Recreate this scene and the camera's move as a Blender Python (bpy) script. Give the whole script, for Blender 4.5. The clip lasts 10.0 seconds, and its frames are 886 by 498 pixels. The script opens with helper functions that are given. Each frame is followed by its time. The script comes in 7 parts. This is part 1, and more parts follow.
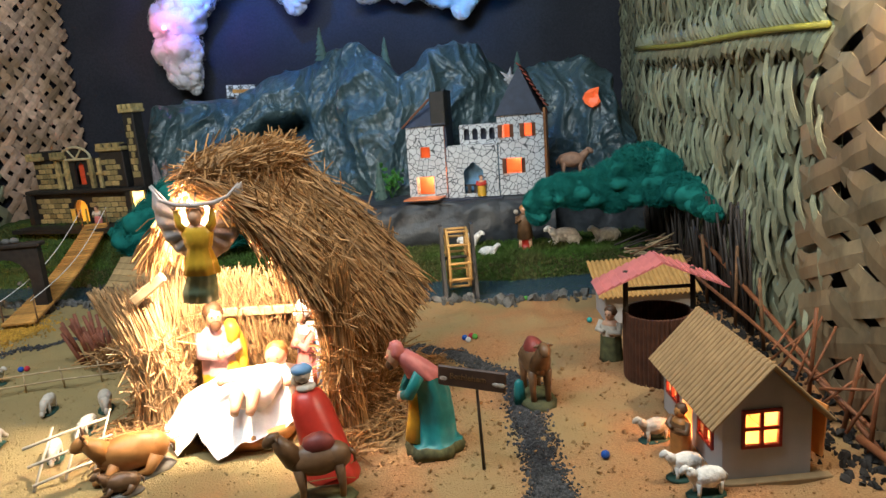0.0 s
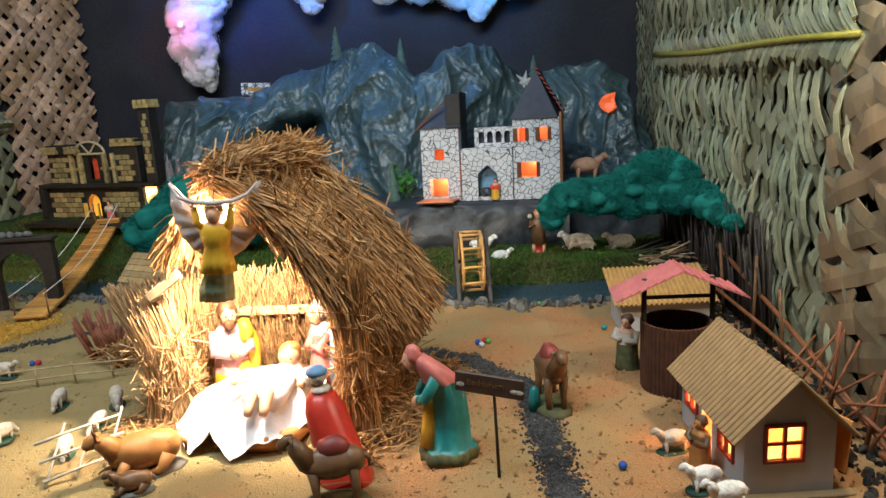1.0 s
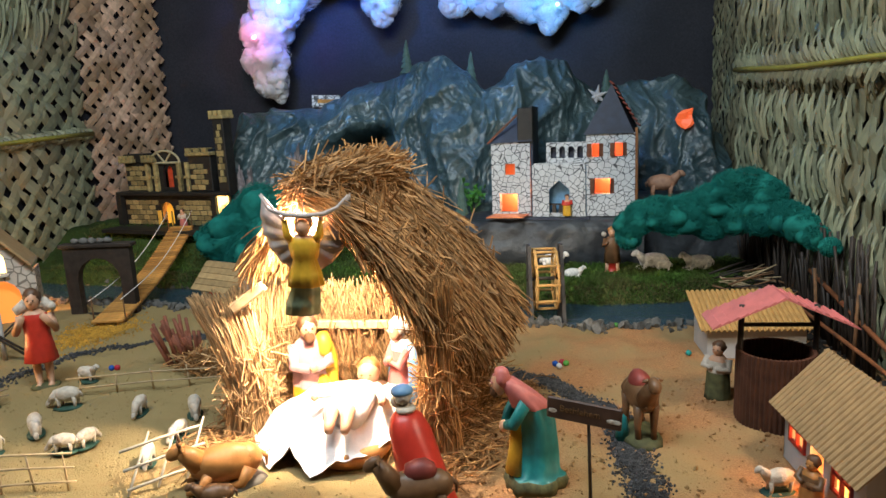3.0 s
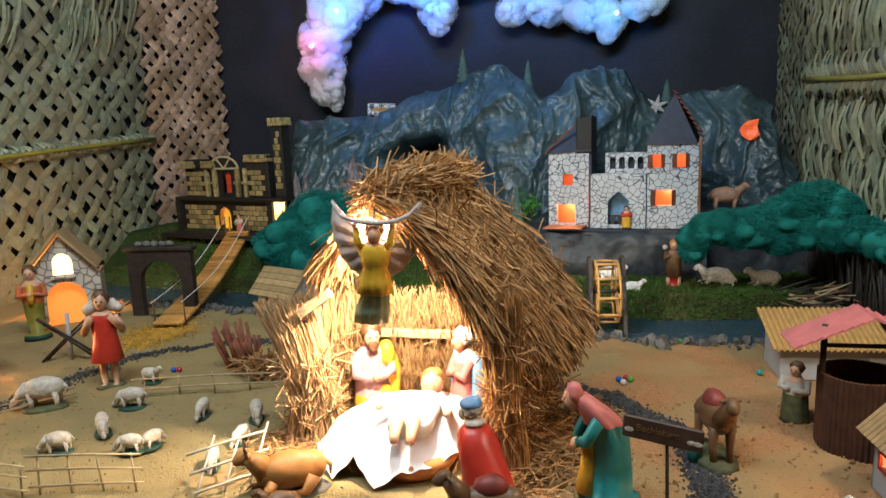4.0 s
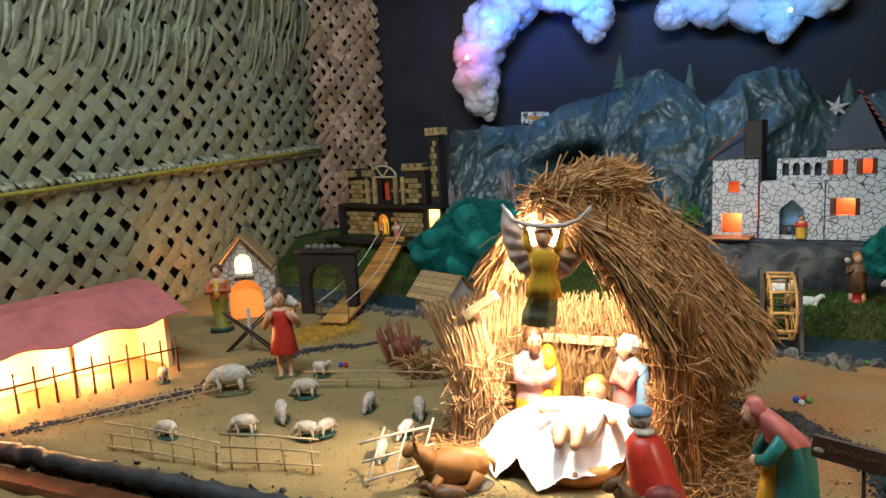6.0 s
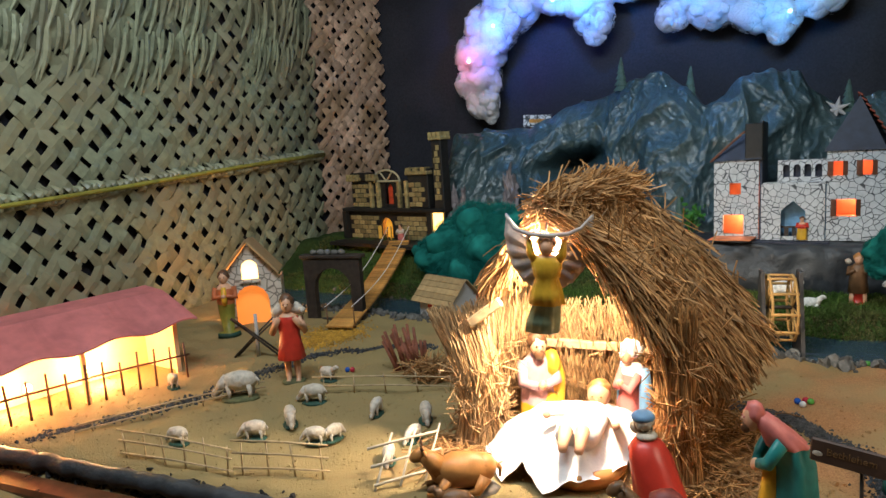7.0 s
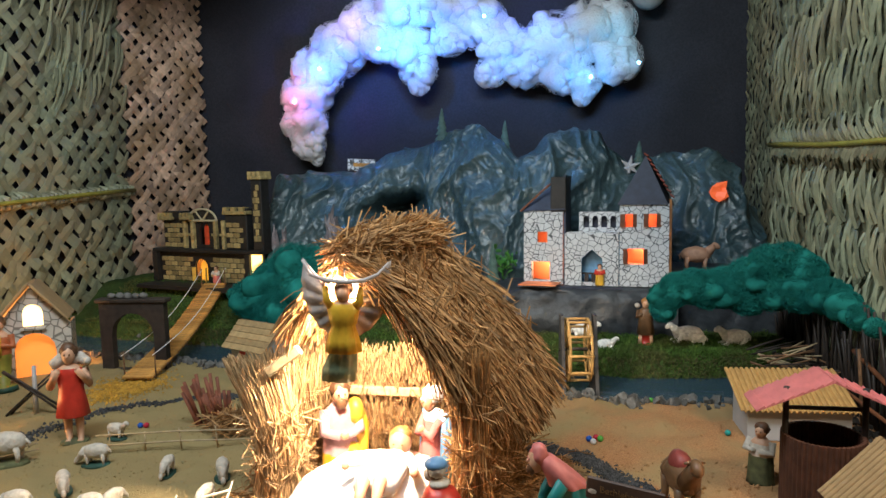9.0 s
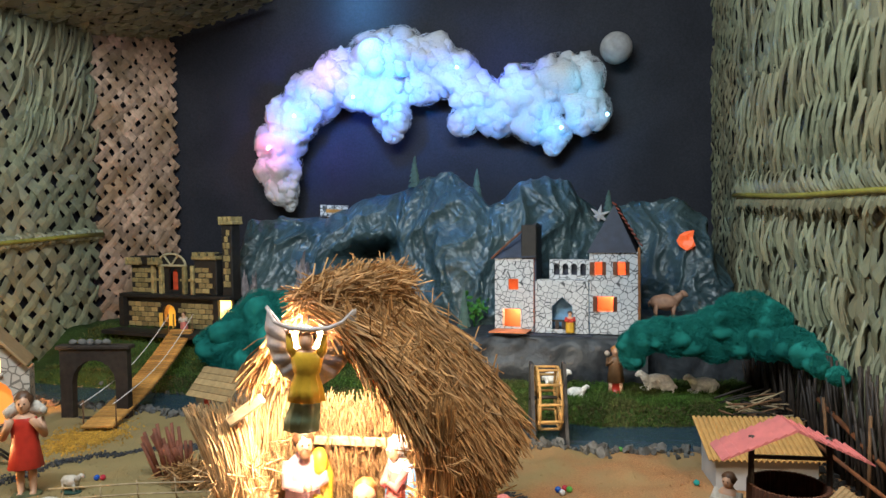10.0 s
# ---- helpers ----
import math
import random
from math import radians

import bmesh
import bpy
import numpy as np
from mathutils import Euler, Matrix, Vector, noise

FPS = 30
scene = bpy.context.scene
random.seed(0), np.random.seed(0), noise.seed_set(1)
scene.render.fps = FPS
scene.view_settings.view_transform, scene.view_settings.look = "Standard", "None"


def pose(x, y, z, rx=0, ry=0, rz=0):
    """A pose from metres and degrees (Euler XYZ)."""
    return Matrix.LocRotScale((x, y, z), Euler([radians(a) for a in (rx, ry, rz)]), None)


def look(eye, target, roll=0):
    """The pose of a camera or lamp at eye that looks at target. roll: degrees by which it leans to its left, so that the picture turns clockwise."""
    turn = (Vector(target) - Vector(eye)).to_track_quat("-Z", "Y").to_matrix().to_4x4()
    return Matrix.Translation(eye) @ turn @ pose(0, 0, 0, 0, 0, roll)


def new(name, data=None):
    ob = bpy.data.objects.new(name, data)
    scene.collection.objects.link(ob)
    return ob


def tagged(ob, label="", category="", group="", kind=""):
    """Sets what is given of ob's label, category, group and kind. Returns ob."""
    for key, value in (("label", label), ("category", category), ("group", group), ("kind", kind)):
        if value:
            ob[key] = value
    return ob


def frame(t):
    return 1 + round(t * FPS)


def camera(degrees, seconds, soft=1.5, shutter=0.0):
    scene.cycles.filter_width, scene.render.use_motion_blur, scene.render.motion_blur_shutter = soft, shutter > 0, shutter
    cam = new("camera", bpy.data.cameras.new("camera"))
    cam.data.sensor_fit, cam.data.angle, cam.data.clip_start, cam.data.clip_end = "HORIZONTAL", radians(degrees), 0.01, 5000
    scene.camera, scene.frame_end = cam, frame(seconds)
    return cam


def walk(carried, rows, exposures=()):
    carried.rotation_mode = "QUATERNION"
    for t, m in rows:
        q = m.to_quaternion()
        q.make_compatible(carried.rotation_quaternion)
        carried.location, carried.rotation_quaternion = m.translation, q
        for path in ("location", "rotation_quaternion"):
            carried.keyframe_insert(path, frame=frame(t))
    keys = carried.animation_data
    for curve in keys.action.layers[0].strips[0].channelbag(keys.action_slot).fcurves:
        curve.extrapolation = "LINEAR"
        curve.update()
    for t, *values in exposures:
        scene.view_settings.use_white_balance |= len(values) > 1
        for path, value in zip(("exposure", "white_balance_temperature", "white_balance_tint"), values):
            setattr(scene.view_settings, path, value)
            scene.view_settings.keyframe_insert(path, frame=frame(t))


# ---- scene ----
cam = camera(65.7, 10.0)
PATH = [
    (0, (-0.042, 0.278, 0.44), (-0.188, 2.224, 0.002), -4.7),
    (0.5, (-0.049, 0.285, 0.441), (-0.204, 2.23, 0.005), -4.1),
    (1, (-0.058, 0.287, 0.441), (-0.223, 2.233, 0.01), -3.5),
    (1.5, (-0.068, 0.287, 0.444), (-0.279, 2.229, 0.018), -3.0),
    (2, (-0.077, 0.293, 0.443), (-0.33, 2.233, 0.029), -2.8),
    (2.5, (-0.091, 0.301, 0.444), (-0.367, 2.241, 0.041), -2.9),
    (4, (-0.146, 0.317, 0.443), (-0.576, 2.238, 0.089), -2.4),
    (4.5, (-0.16, 0.314, 0.441), (-0.687, 2.212, 0.095), -2.1),
    (5, (-0.169, 0.309, 0.44), (-0.838, 2.164, 0.107), -2.0),
    (5.5, (-0.17, 0.301, 0.44), (-0.933, 2.122, 0.12), -2.5),
    (5.7, (-0.171, 0.301, 0.438), (-0.966, 2.109, 0.125), -2.7),
    (6.8, (-0.181, 0.266, 0.445), (-1.016, 2.058, 0.145), -3.6),
    (7, (-0.169, 0.28, 0.453), (-0.996, 2.075, 0.147), -3.8),
    (7.5, (-0.163, 0.294, 0.449), (-0.858, 2.145, 0.143), -3.4),
    (8, (-0.156, 0.304, 0.448), (-0.715, 2.2, 0.145), -2.5),
    (8.5, (-0.141, 0.308, 0.45), (-0.586, 2.238, 0.173), -2.3),
    (9, (-0.127, 0.307, 0.454), (-0.505, 2.26, 0.248), -1.4),
    (9.5, (-0.119, 0.306, 0.458), (-0.45, 2.275, 0.328), -1.2),
    (10, (-0.115, 0.308, 0.456), (-0.422, 2.283, 0.382), -0.9),
]
walk(cam, [(t, look(eye, target, roll)) for t, eye, target, roll in PATH],
     exposures=[(0, 0.25), (2.7, 0.2), (5, 0.0), (7, -0.1), (8, -0.02), (9, 0.12), (10, 0.35)])

# ---- world and light ----
world = bpy.data.worlds.new("world")
world.use_nodes = True
world.node_tree.nodes["Background"].inputs[0].default_value = (0.75, 0.85, 1.0, 1)
world.node_tree.nodes["Background"].inputs[1].default_value = 0.15
scene.world = world


def lamp(name, kind, place, power, colour, size=0.02, target=None, size_y=None):
    d = bpy.data.lights.new(name, kind)
    d.energy, d.color = power, colour
    if kind == "AREA":
        d.size = size
        if size_y:
            d.shape, d.size_y = "RECTANGLE", size_y
    else:
        d.shadow_soft_size = size
    ob = new(name, d)
    ob.matrix_world = look(place, target) if target else pose(*place)
    return tagged(ob, kind="structure")


lamp("room_light", "AREA", (-0.6, 0.7, 1.45), 32.0, (0.8, 0.92, 0.98), 1.2, (-0.7, 2.2, 0.5), 0.3)
lamp("side_lamp", "AREA", (0.36, 0.98, 0.62), 2.4, (1.0, 0.86, 0.64), 0.06, (-0.15, 1.12, 0.0), 0.06)
lamp("hut_bulb_light", "POINT", (-0.397, 1.112, 0.322), 21.0, (1.0, 0.82, 0.6), 0.014)
lamp("house_light", "POINT", (0.235, 1.06, 0.05), 0.77, (1.0, 0.42, 0.14), 0.012)
lamp("chapel_light", "POINT", (-1.425, 1.735, 0.09), 2.0, (1.0, 0.5, 0.16), 0.012)
lamp("barn_light", "POINT", (-1.40, 1.22, 0.05), 3.72, (1.0, 0.62, 0.25), 0.012)
lamp("barn_light_near", "POINT", (-1.44, 1.05, 0.05), 2.9, (1.0, 0.62, 0.25), 0.012)
lamp("palace_light", "POINT", (-1.336, 2.437, 0.18), 0.77, (1.0, 0.5, 0.12), 0.012)
lamp("castle_light_low", "POINT", (-0.20, 2.29, 0.21), 0.55, (1.0, 0.4, 0.2), 0.012)
lamp("castle_light_top", "POINT", (0.056, 2.225, 0.35), 0.5, (1.0, 0.3, 0.16), 0.01)
lamp("castle_light_high", "POINT", (0.06, 2.26, 0.26), 0.66, (1.0, 0.32, 0.18), 0.012)
for n, p, e, c in (("led_blue", (-1.04, 2.72, 0.85), 3.4, (0.02, 0.16, 1.0)), ("led_pink", (-1.17, 2.74, 0.76), 0.5, (1.0, 0.12, 0.3)), ("led_azure", (-0.72, 2.72, 0.92), 3.6, (0.02, 0.25, 1.0)),
                   ("led_sky", (-0.74, 2.74, 1.10), 1.2, (0.08, 0.38, 1.0)), ("led_violet", (-0.93, 2.74, 1.03), 0.8, (0.4, 0.25, 1.0)), ("led_royal", (-0.47, 2.74, 0.97), 1.0, (0.08, 0.25, 1.0)),
                   ("led_deep", (-0.10, 2.74, 0.77), 1.0, (0.03, 0.35, 1.0)), ("led_aqua", (0.03, 2.74, 0.93), 0.25, (0.08, 0.6, 0.95)), ("led_ocean", (-0.36, 2.74, 0.83), 1.0, (0.03, 0.3, 1.0)),
                   ("led_cyan", (-0.2, 2.74, 0.93), 0.2, (0.06, 0.55, 0.95)), ("led_indigo", (-0.27, 2.76, 1.0), 1.0, (0.05, 0.15, 1.0)), ("led_top", (-0.85, 2.86, 1.32), 2.6, (0.15, 0.5, 1.0))):
    s = lamp(n, "SPOT", (p[0], p[1] - 0.06, p[2]), e * 1.8, c, 0.01, (p[0], 3.0, p[2]))
    s.data.spot_size, s.data.spot_blend = radians(135), 1.0
# added blue fill spots, no LEDs hang here: they brighten the mountain
for n, p, q in (("led_spill_fill_left", (-0.95, 2.3, 0.95), (-0.68, 2.5, 0.42)), ("led_spill_fill_mid", (-0.45, 2.3, 1.0), (-0.2, 2.5, 0.45))):
    s = lamp(n, "SPOT", p, 7.0, (0.12, 0.4, 1.0), 0.02, q)
    s.data.spot_size, s.data.spot_blend = radians(75), 1.0


# ---- materials ----
def mat(name, colour, rough=0.7, var=0.25, scale=60.0, bump=0.15, metal=0.0, second=None, big=6.0, spec=0.4, per_object=0.0, per_island=0.0, dist=0.002):
    m = bpy.data.materials.new(name)
    m.use_nodes = True
    nt, n, l = m.node_tree, m.node_tree.nodes, m.node_tree.links
    b = n["Principled BSDF"]
    b.inputs["Roughness"].default_value, b.inputs["Metallic"].default_value = rough, metal
    b.inputs["Specular IOR Level"].default_value = spec
    tc = n.new("ShaderNodeTexCoord")
    fine, coarse = n.new("ShaderNodeTexNoise"), n.new("ShaderNodeTexNoise")
    fine.inputs["Scale"].default_value, fine.inputs["Detail"].default_value = scale, 5
    coarse.inputs["Scale"].default_value, coarse.inputs["Detail"].default_value = big, 4
    for t in (fine, coarse):
        l.new(tc.outputs["Object"], t.inputs["Vector"])
    ramp = n.new("ShaderNodeValToRGB")
    c = Vector(colour)
    ramp.color_ramp.elements[0].position, ramp.color_ramp.elements[1].position = 0.3, 0.7
    ramp.color_ramp.elements[0].color = (*(c * (1 - var)), 1)
    ramp.color_ramp.elements[1].color = (*[min(1, v * (1 + var)) for v in c], 1)
    l.new(fine.outputs["Fac"], ramp.inputs["Fac"])
    mix = n.new("ShaderNodeMix")
    mix.data_type = "RGBA"
    cr = n.new("ShaderNodeMapRange")
    cr.inputs[1].default_value, cr.inputs[2].default_value = 0.42, 0.62
    l.new(coarse.outputs["Fac"], cr.inputs[0])
    l.new(cr.outputs[0], mix.inputs[0])
    l.new(ramp.outputs[0], mix.inputs[6])
    if second:
        mix.inputs[7].default_value = (*second, 1)
    else:
        mix.blend_type = "MULTIPLY"
        mix.inputs[7].default_value = (1 - var, 1 - var, 1 - var * 0.9, 1)
    out = mix.outputs[2]
    if per_object or per_island:
        src = n.new("ShaderNodeObjectInfo").outputs["Random"] if per_object else n.new("ShaderNodeNewGeometry").outputs["Random Per Island"]
        k = per_object or per_island
        mr = n.new("ShaderNodeMapRange")
        mr.inputs[3].default_value, mr.inputs[4].default_value = 1 - k, 1 + k * 0.6
        l.new(src, mr.inputs[0])
        hsv = n.new("ShaderNodeHueSaturation")
        l.new(mr.outputs[0], hsv.inputs["Value"])
        l.new(out, hsv.inputs["Color"])
        out = hsv.outputs[0]
    l.new(out, b.inputs["Base Color"])
    if bump:
        bp = n.new("ShaderNodeBump")
        bp.inputs["Strength"].default_value, bp.inputs["Distance"].default_value = bump, dist
        l.new(fine.outputs["Fac"], bp.inputs["Height"])
        l.new(bp.outputs[0], b.inputs["Normal"])
    return m


def glow(name, colour, strength):
    m = bpy.data.materials.new(name)
    m.use_nodes = True
    b = m.node_tree.nodes["Principled BSDF"]
    b.inputs["Base Color"].default_value = (*colour, 1)
    b.inputs["Emission Color"].default_value = (*colour, 1)
    b.inputs["Emission Strength"].default_value = strength
    return m


def cells(name, stone, joint, scale, width, rough=0.6):
    """Printed paper with an irregular stone pattern."""
    m = mat(name, stone, rough, 0.12, 90, 0.05)
    n, l = m.node_tree.nodes, m.node_tree.links
    b = n["Principled BSDF"]
    old = b.inputs["Base Color"].links[0].from_socket
    tc = n.new("ShaderNodeTexCoord")
    v = n.new("ShaderNodeTexVoronoi")
    v.feature = "DISTANCE_TO_EDGE"
    v.inputs["Scale"].default_value = scale
    l.new(tc.outputs["Object"], v.inputs["Vector"])
    mr = n.new("ShaderNodeMapRange")
    mr.inputs[1].default_value, mr.inputs[2].default_value = width * 0.6, width
    l.new(v.outputs["Distance"], mr.inputs[0])
    mix = n.new("ShaderNodeMix")
    mix.data_type = "RGBA"
    mix.inputs[6].default_value = (*joint, 1)
    l.new(mr.outputs[0], mix.inputs[0])
    l.new(old, mix.inputs[7])
    l.new(mix.outputs[2], b.inputs["Base Color"])
    return m


# reddish base holds some of the cottage's glow; olive tan towards the left
M_SAND = mat("sand", (0.42, 0.205, 0.09), 0.95, 0.3, 420, 0.7, second=(0.36, 0.235, 0.11), big=7, spec=0.1, dist=0.005)
_nt = M_SAND.node_tree
_tc, _sx, _ns = _nt.nodes.new("ShaderNodeTexCoord"), _nt.nodes.new("ShaderNodeSeparateXYZ"), _nt.nodes.new("ShaderNodeTexNoise")
_ns.inputs["Scale"].default_value, _ns.inputs["Detail"].default_value = 5.0, 5
_ad, _mr, _mx = _nt.nodes.new("ShaderNodeMath"), _nt.nodes.new("ShaderNodeMapRange"), _nt.nodes.new("ShaderNodeMix")
_ad.operation, _mx.data_type = "MULTIPLY_ADD", "RGBA"
_ad.inputs[1].default_value = 2.2
_mr.inputs[1].default_value, _mr.inputs[2].default_value, _mr.inputs[4].default_value = 1.05, 0.55, 0.85
_nt.links.new(_tc.outputs["Object"], _sx.inputs[0])
_nt.links.new(_tc.outputs["Object"], _ns.inputs["Vector"])
_nt.links.new(_ns.outputs["Fac"], _ad.inputs[0])
_nt.links.new(_sx.outputs[0], _ad.inputs[2])
_nt.links.new(_ad.outputs[0], _mr.inputs[0])
_nt.links.new(_mr.outputs[0], _mx.inputs[0])
_pb = _nt.nodes["Principled BSDF"].inputs["Base Color"]
_nt.links.new(_pb.links[0].from_socket, _mx.inputs[6])
_mx.inputs[7].default_value = (0.285, 0.22, 0.10, 1)
_nt.links.new(_mx.outputs[2], _pb)
M_GRASS = mat("grass_blades", (0.065, 0.13, 0.022), 0.8, 0.35, 200, 0.1, second=(0.09, 0.1, 0.03), big=9, spec=0.2, per_island=0.4)
M_TURF = mat("turf", (0.045, 0.075, 0.02), 0.95, 0.4, 300, 0.5, spec=0.1)
M_STRAW = mat("straw", (0.43, 0.22, 0.08), 0.65, 0.2, 80, 0.1, big=12, spec=0.3, per_island=0.55)
M_STRAW_IN = mat("straw_pale", (0.55, 0.335, 0.155), 0.65, 0.2, 80, 0.1, big=12, spec=0.3, per_island=0.5)
M_PALM_TAN = mat("broad_palm_leaf", (0.25, 0.19, 0.11), 0.42, 0.22, 55, 0.25, second=(0.27, 0.17, 0.09), big=5, spec=0.5, per_object=0.35)
M_PALM = mat("palm_leaf", (0.26, 0.275, 0.175), 0.42, 0.22, 55, 0.25, second=(0.27, 0.245, 0.15), big=5, spec=0.5, per_island=0.4)
M_PALM_PINK = mat("dry_palm_leaf", (0.56, 0.38, 0.27), 0.6, 0.22, 55, 0.25, second=(0.34, 0.22, 0.13), big=7, per_island=0.35)
M_RIB = mat("palm_rib", (0.33, 0.29, 0.05), 0.45, 0.2, 40, 0.1)
M_CLOTH = mat("backdrop_cloth", (0.02, 0.021, 0.03), 0.75, 0.3, 150, 0.2, big=4)
M_PLASTIC = mat("black_plastic", (0.028, 0.054, 0.064), 0.28, 0.4, 34, 0.7, second=(0.05, 0.082, 0.088), big=5, spec=0.6, dist=0.006)
for _q in M_PLASTIC.node_tree.nodes:
    if _q.type == "TEX_NOISE" and _q.inputs["Scale"].default_value == 34:
        _q.inputs["Distortion"].default_value = 2.5
M_LEDGE = mat("ledge_plastic", (0.028, 0.03, 0.034), 0.5, 0.5, 40, 0.6, second=(0.05, 0.055, 0.06), big=9, dist=0.008)
M_STONEPAPER = cells("stone_paper", (0.46, 0.49, 0.52), (0.05, 0.055, 0.065), 64, 0.05)
M_CHAPELPAPER = cells("chapel_stone_paper", (0.55, 0.48, 0.4), (0.2, 0.17, 0.14), 55, 0.07)
M_NAVY = mat("navy_card", (0.022, 0.03, 0.055), 0.6, 0.25, 60, 0.1)
M_BLACK = mat("black_card", (0.016, 0.014, 0.012), 0.6, 0.4, 60, 0.15)
M_GOLD = mat("gold_paint", (0.36, 0.275, 0.115), 0.5, 0.4, 80, 0.2, per_object=0.45)
M_CARD = mat("corrugated_card", (0.34, 0.215, 0.10), 0.75, 0.12, 70, 0.1, big=8)
M_WHITE = mat("white_paper", (0.44, 0.43, 0.43), 0.7, 0.08, 30, 0.1, big=10)
M_BROWN = mat("brown_card", (0.14, 0.05, 0.025), 0.65, 0.3, 60, 0.15)
M_WOOD = mat("twig_bark", (0.20, 0.10, 0.045), 0.75, 0.35, 90, 0.4)
M_PALEWOOD = mat("pale_stick", (0.5, 0.36, 0.2), 0.65, 0.25, 90, 0.2)
M_WHITESTICK = mat("white_stick", (0.5, 0.43, 0.34), 0.6, 0.2, 90, 0.2)
M_DARKWOOD = mat("dark_wood", (0.035, 0.024, 0.018), 0.6, 0.4, 70, 0.3)
M_REDFRAME = mat("red_frame", (0.28, 0.022, 0.018), 0.5, 0.2, 60, 0.1)
M_PINK = mat("pink_paper", (0.55, 0.16, 0.15), 0.6, 0.15, 40, 0.15)
M_ORANGE = mat("glow_tinted_paper", (0.75, 0.3, 0.08), 0.7, 0.1, 40, 0.1)
# paper for lamplit insides, the warm lamplight mixed into its colour
M_PAPER_IN = mat("paper_tinted_lit", (0.8, 0.55, 0.3), 0.7, 0.06, 40, 0.05)
M_CASTLE_IN = mat("castle_inside", (0.62, 0.2, 0.08), 0.7, 0.15, 40, 0.1)
M_COTTON = mat("cotton_wool", (0.66, 0.66, 0.68), 0.95, 0.06, 120, 0.8, spec=0.05, dist=0.006)
M_GREENCOTTON = mat("green_cotton", (0.018, 0.18, 0.15), 0.95, 0.3, 30, 0.15, spec=0.03, dist=0.004)
M_GRAVEL = mat("slate_gravel", (0.07, 0.068, 0.068), 0.7, 0.5, 120, 0.3, per_island=0.5)
M_ROCK = mat("river_rock", (0.13, 0.12, 0.105), 0.8, 0.35, 90, 0.4, per_island=0.4)
M_SKIN = mat("painted_skin", (0.6, 0.33, 0.2), 0.45, 0.12, 60, 0.1)
M_HAIR = mat("painted_hair", (0.10, 0.045, 0.02), 0.5, 0.25, 90, 0.4)
M_YELLOW = mat("ochre_paint", (0.6, 0.34, 0.03), 0.38, 0.18, 60, 0.1)
M_LILAC = mat("lilac_paint", (0.42, 0.24, 0.26), 0.4, 0.15, 60, 0.1)
M_RED = mat("red_paint", (0.50, 0.035, 0.02), 0.35, 0.15, 60, 0.05)
M_TEAL = mat("teal_paint", (0.02, 0.2, 0.19), 0.4, 0.2, 60, 0.1)
M_ROSE = mat("rose_paint", (0.55, 0.16, 0.14), 0.45, 0.15, 60, 0.1)
M_MOSS = mat("moss_base", (0.10, 0.10, 0.04), 0.8, 0.4, 90, 0.4)
M_GREENBASE = mat("green_base", (0.018, 0.06, 0.04), 0.7, 0.3, 60, 0.2)
M_FLEECE = mat("fleece", (0.55, 0.47, 0.38), 0.75, 0.2, 130, 0.7, dist=0.004)
M_TAN = mat("tan_coat", (0.42, 0.18, 0.05), 0.45, 0.25, 50, 0.2)
M_CAMEL = mat("camel_coat", (0.16, 0.08, 0.036), 0.42, 0.3, 60, 0.3)
M_BLUE = mat("blue_paint", (0.12, 0.25, 0.42), 0.4, 0.15, 60, 0.05)
M_LIGHTCLOTH = mat("white_cloth", (0.8, 0.76, 0.74), 0.85, 0.05, 200, 0.3)
M_GREYWING = mat("grey_wing", (0.42, 0.36, 0.33), 0.45, 0.25, 60, 0.3)
M_MOON = mat("moon_ball", (0.45, 0.43, 0.42), 0.7, 0.2, 40, 0.2)
M_TABLE = mat("red_brown_cloth", (0.13, 0.035, 0.02), 0.6, 0.25, 40, 0.2)
M_BULB = glow("bulb_glow", (1.0, 0.85, 0.6), 30)
M_LEDGLOW = glow("led_glow_pink", (1.0, 0.25, 0.35), 21.6)
M_LEDBLUE = glow("led_glow_blue", (0.15, 0.6, 1.0), 21.6)
M_FIRE = glow("lamp_glow", (1.0, 0.75, 0.35), 14)
M_WATER = bpy.data.materials.new("river_water")
M_WATER.use_nodes = True
_n, _l = M_WATER.node_tree.nodes, M_WATER.node_tree.links
_n["Principled BSDF"].inputs["Base Color"].default_value = (0.03, 0.06, 0.085, 1)
_n["Principled BSDF"].inputs["Roughness"].default_value = 0.08
_w = _n.new("ShaderNodeTexNoise")
_w.inputs["Scale"].default_value = 30
_b = _n.new("ShaderNodeBump")
_b.inputs["Strength"].default_value, _b.inputs["Distance"].default_value = 0.5, 0.004
_l.new(_w.outputs["Fac"], _b.inputs["Height"])
_l.new(_b.outputs[0], _n["Principled BSDF"].inputs["Normal"])


# ---- mesh helpers ----
def mesh_of(name, bm, mats, smooth=False):
    bmesh.ops.recalc_face_normals(bm, faces=bm.faces[:])
    me = bpy.data.meshes.new(name)
    bm.to_mesh(me)
    bm.free()
    for m in mats if isinstance(mats, (list, tuple)) else [mats]:
        me.materials.append(m)
    if smooth:
        me.polygons.foreach_set("use_smooth", [True] * len(me.polygons))
    return me


def part(name, bm, material, parent, label="", smooth=False, at=None):
    ob = new(name, mesh_of(name, bm, material, smooth))
    ob.parent = parent
    if at is not None:
        ob.matrix_local = at
    return tagged(ob, label)


def thing(name, label, category, at, group="", bm=None, material=None, smooth=False, kind=""):
    ob = new(name, mesh_of(name, bm, material, smooth) if bm else None)
    ob.matrix_world = at
    return tagged(ob, label, category, group, kind)


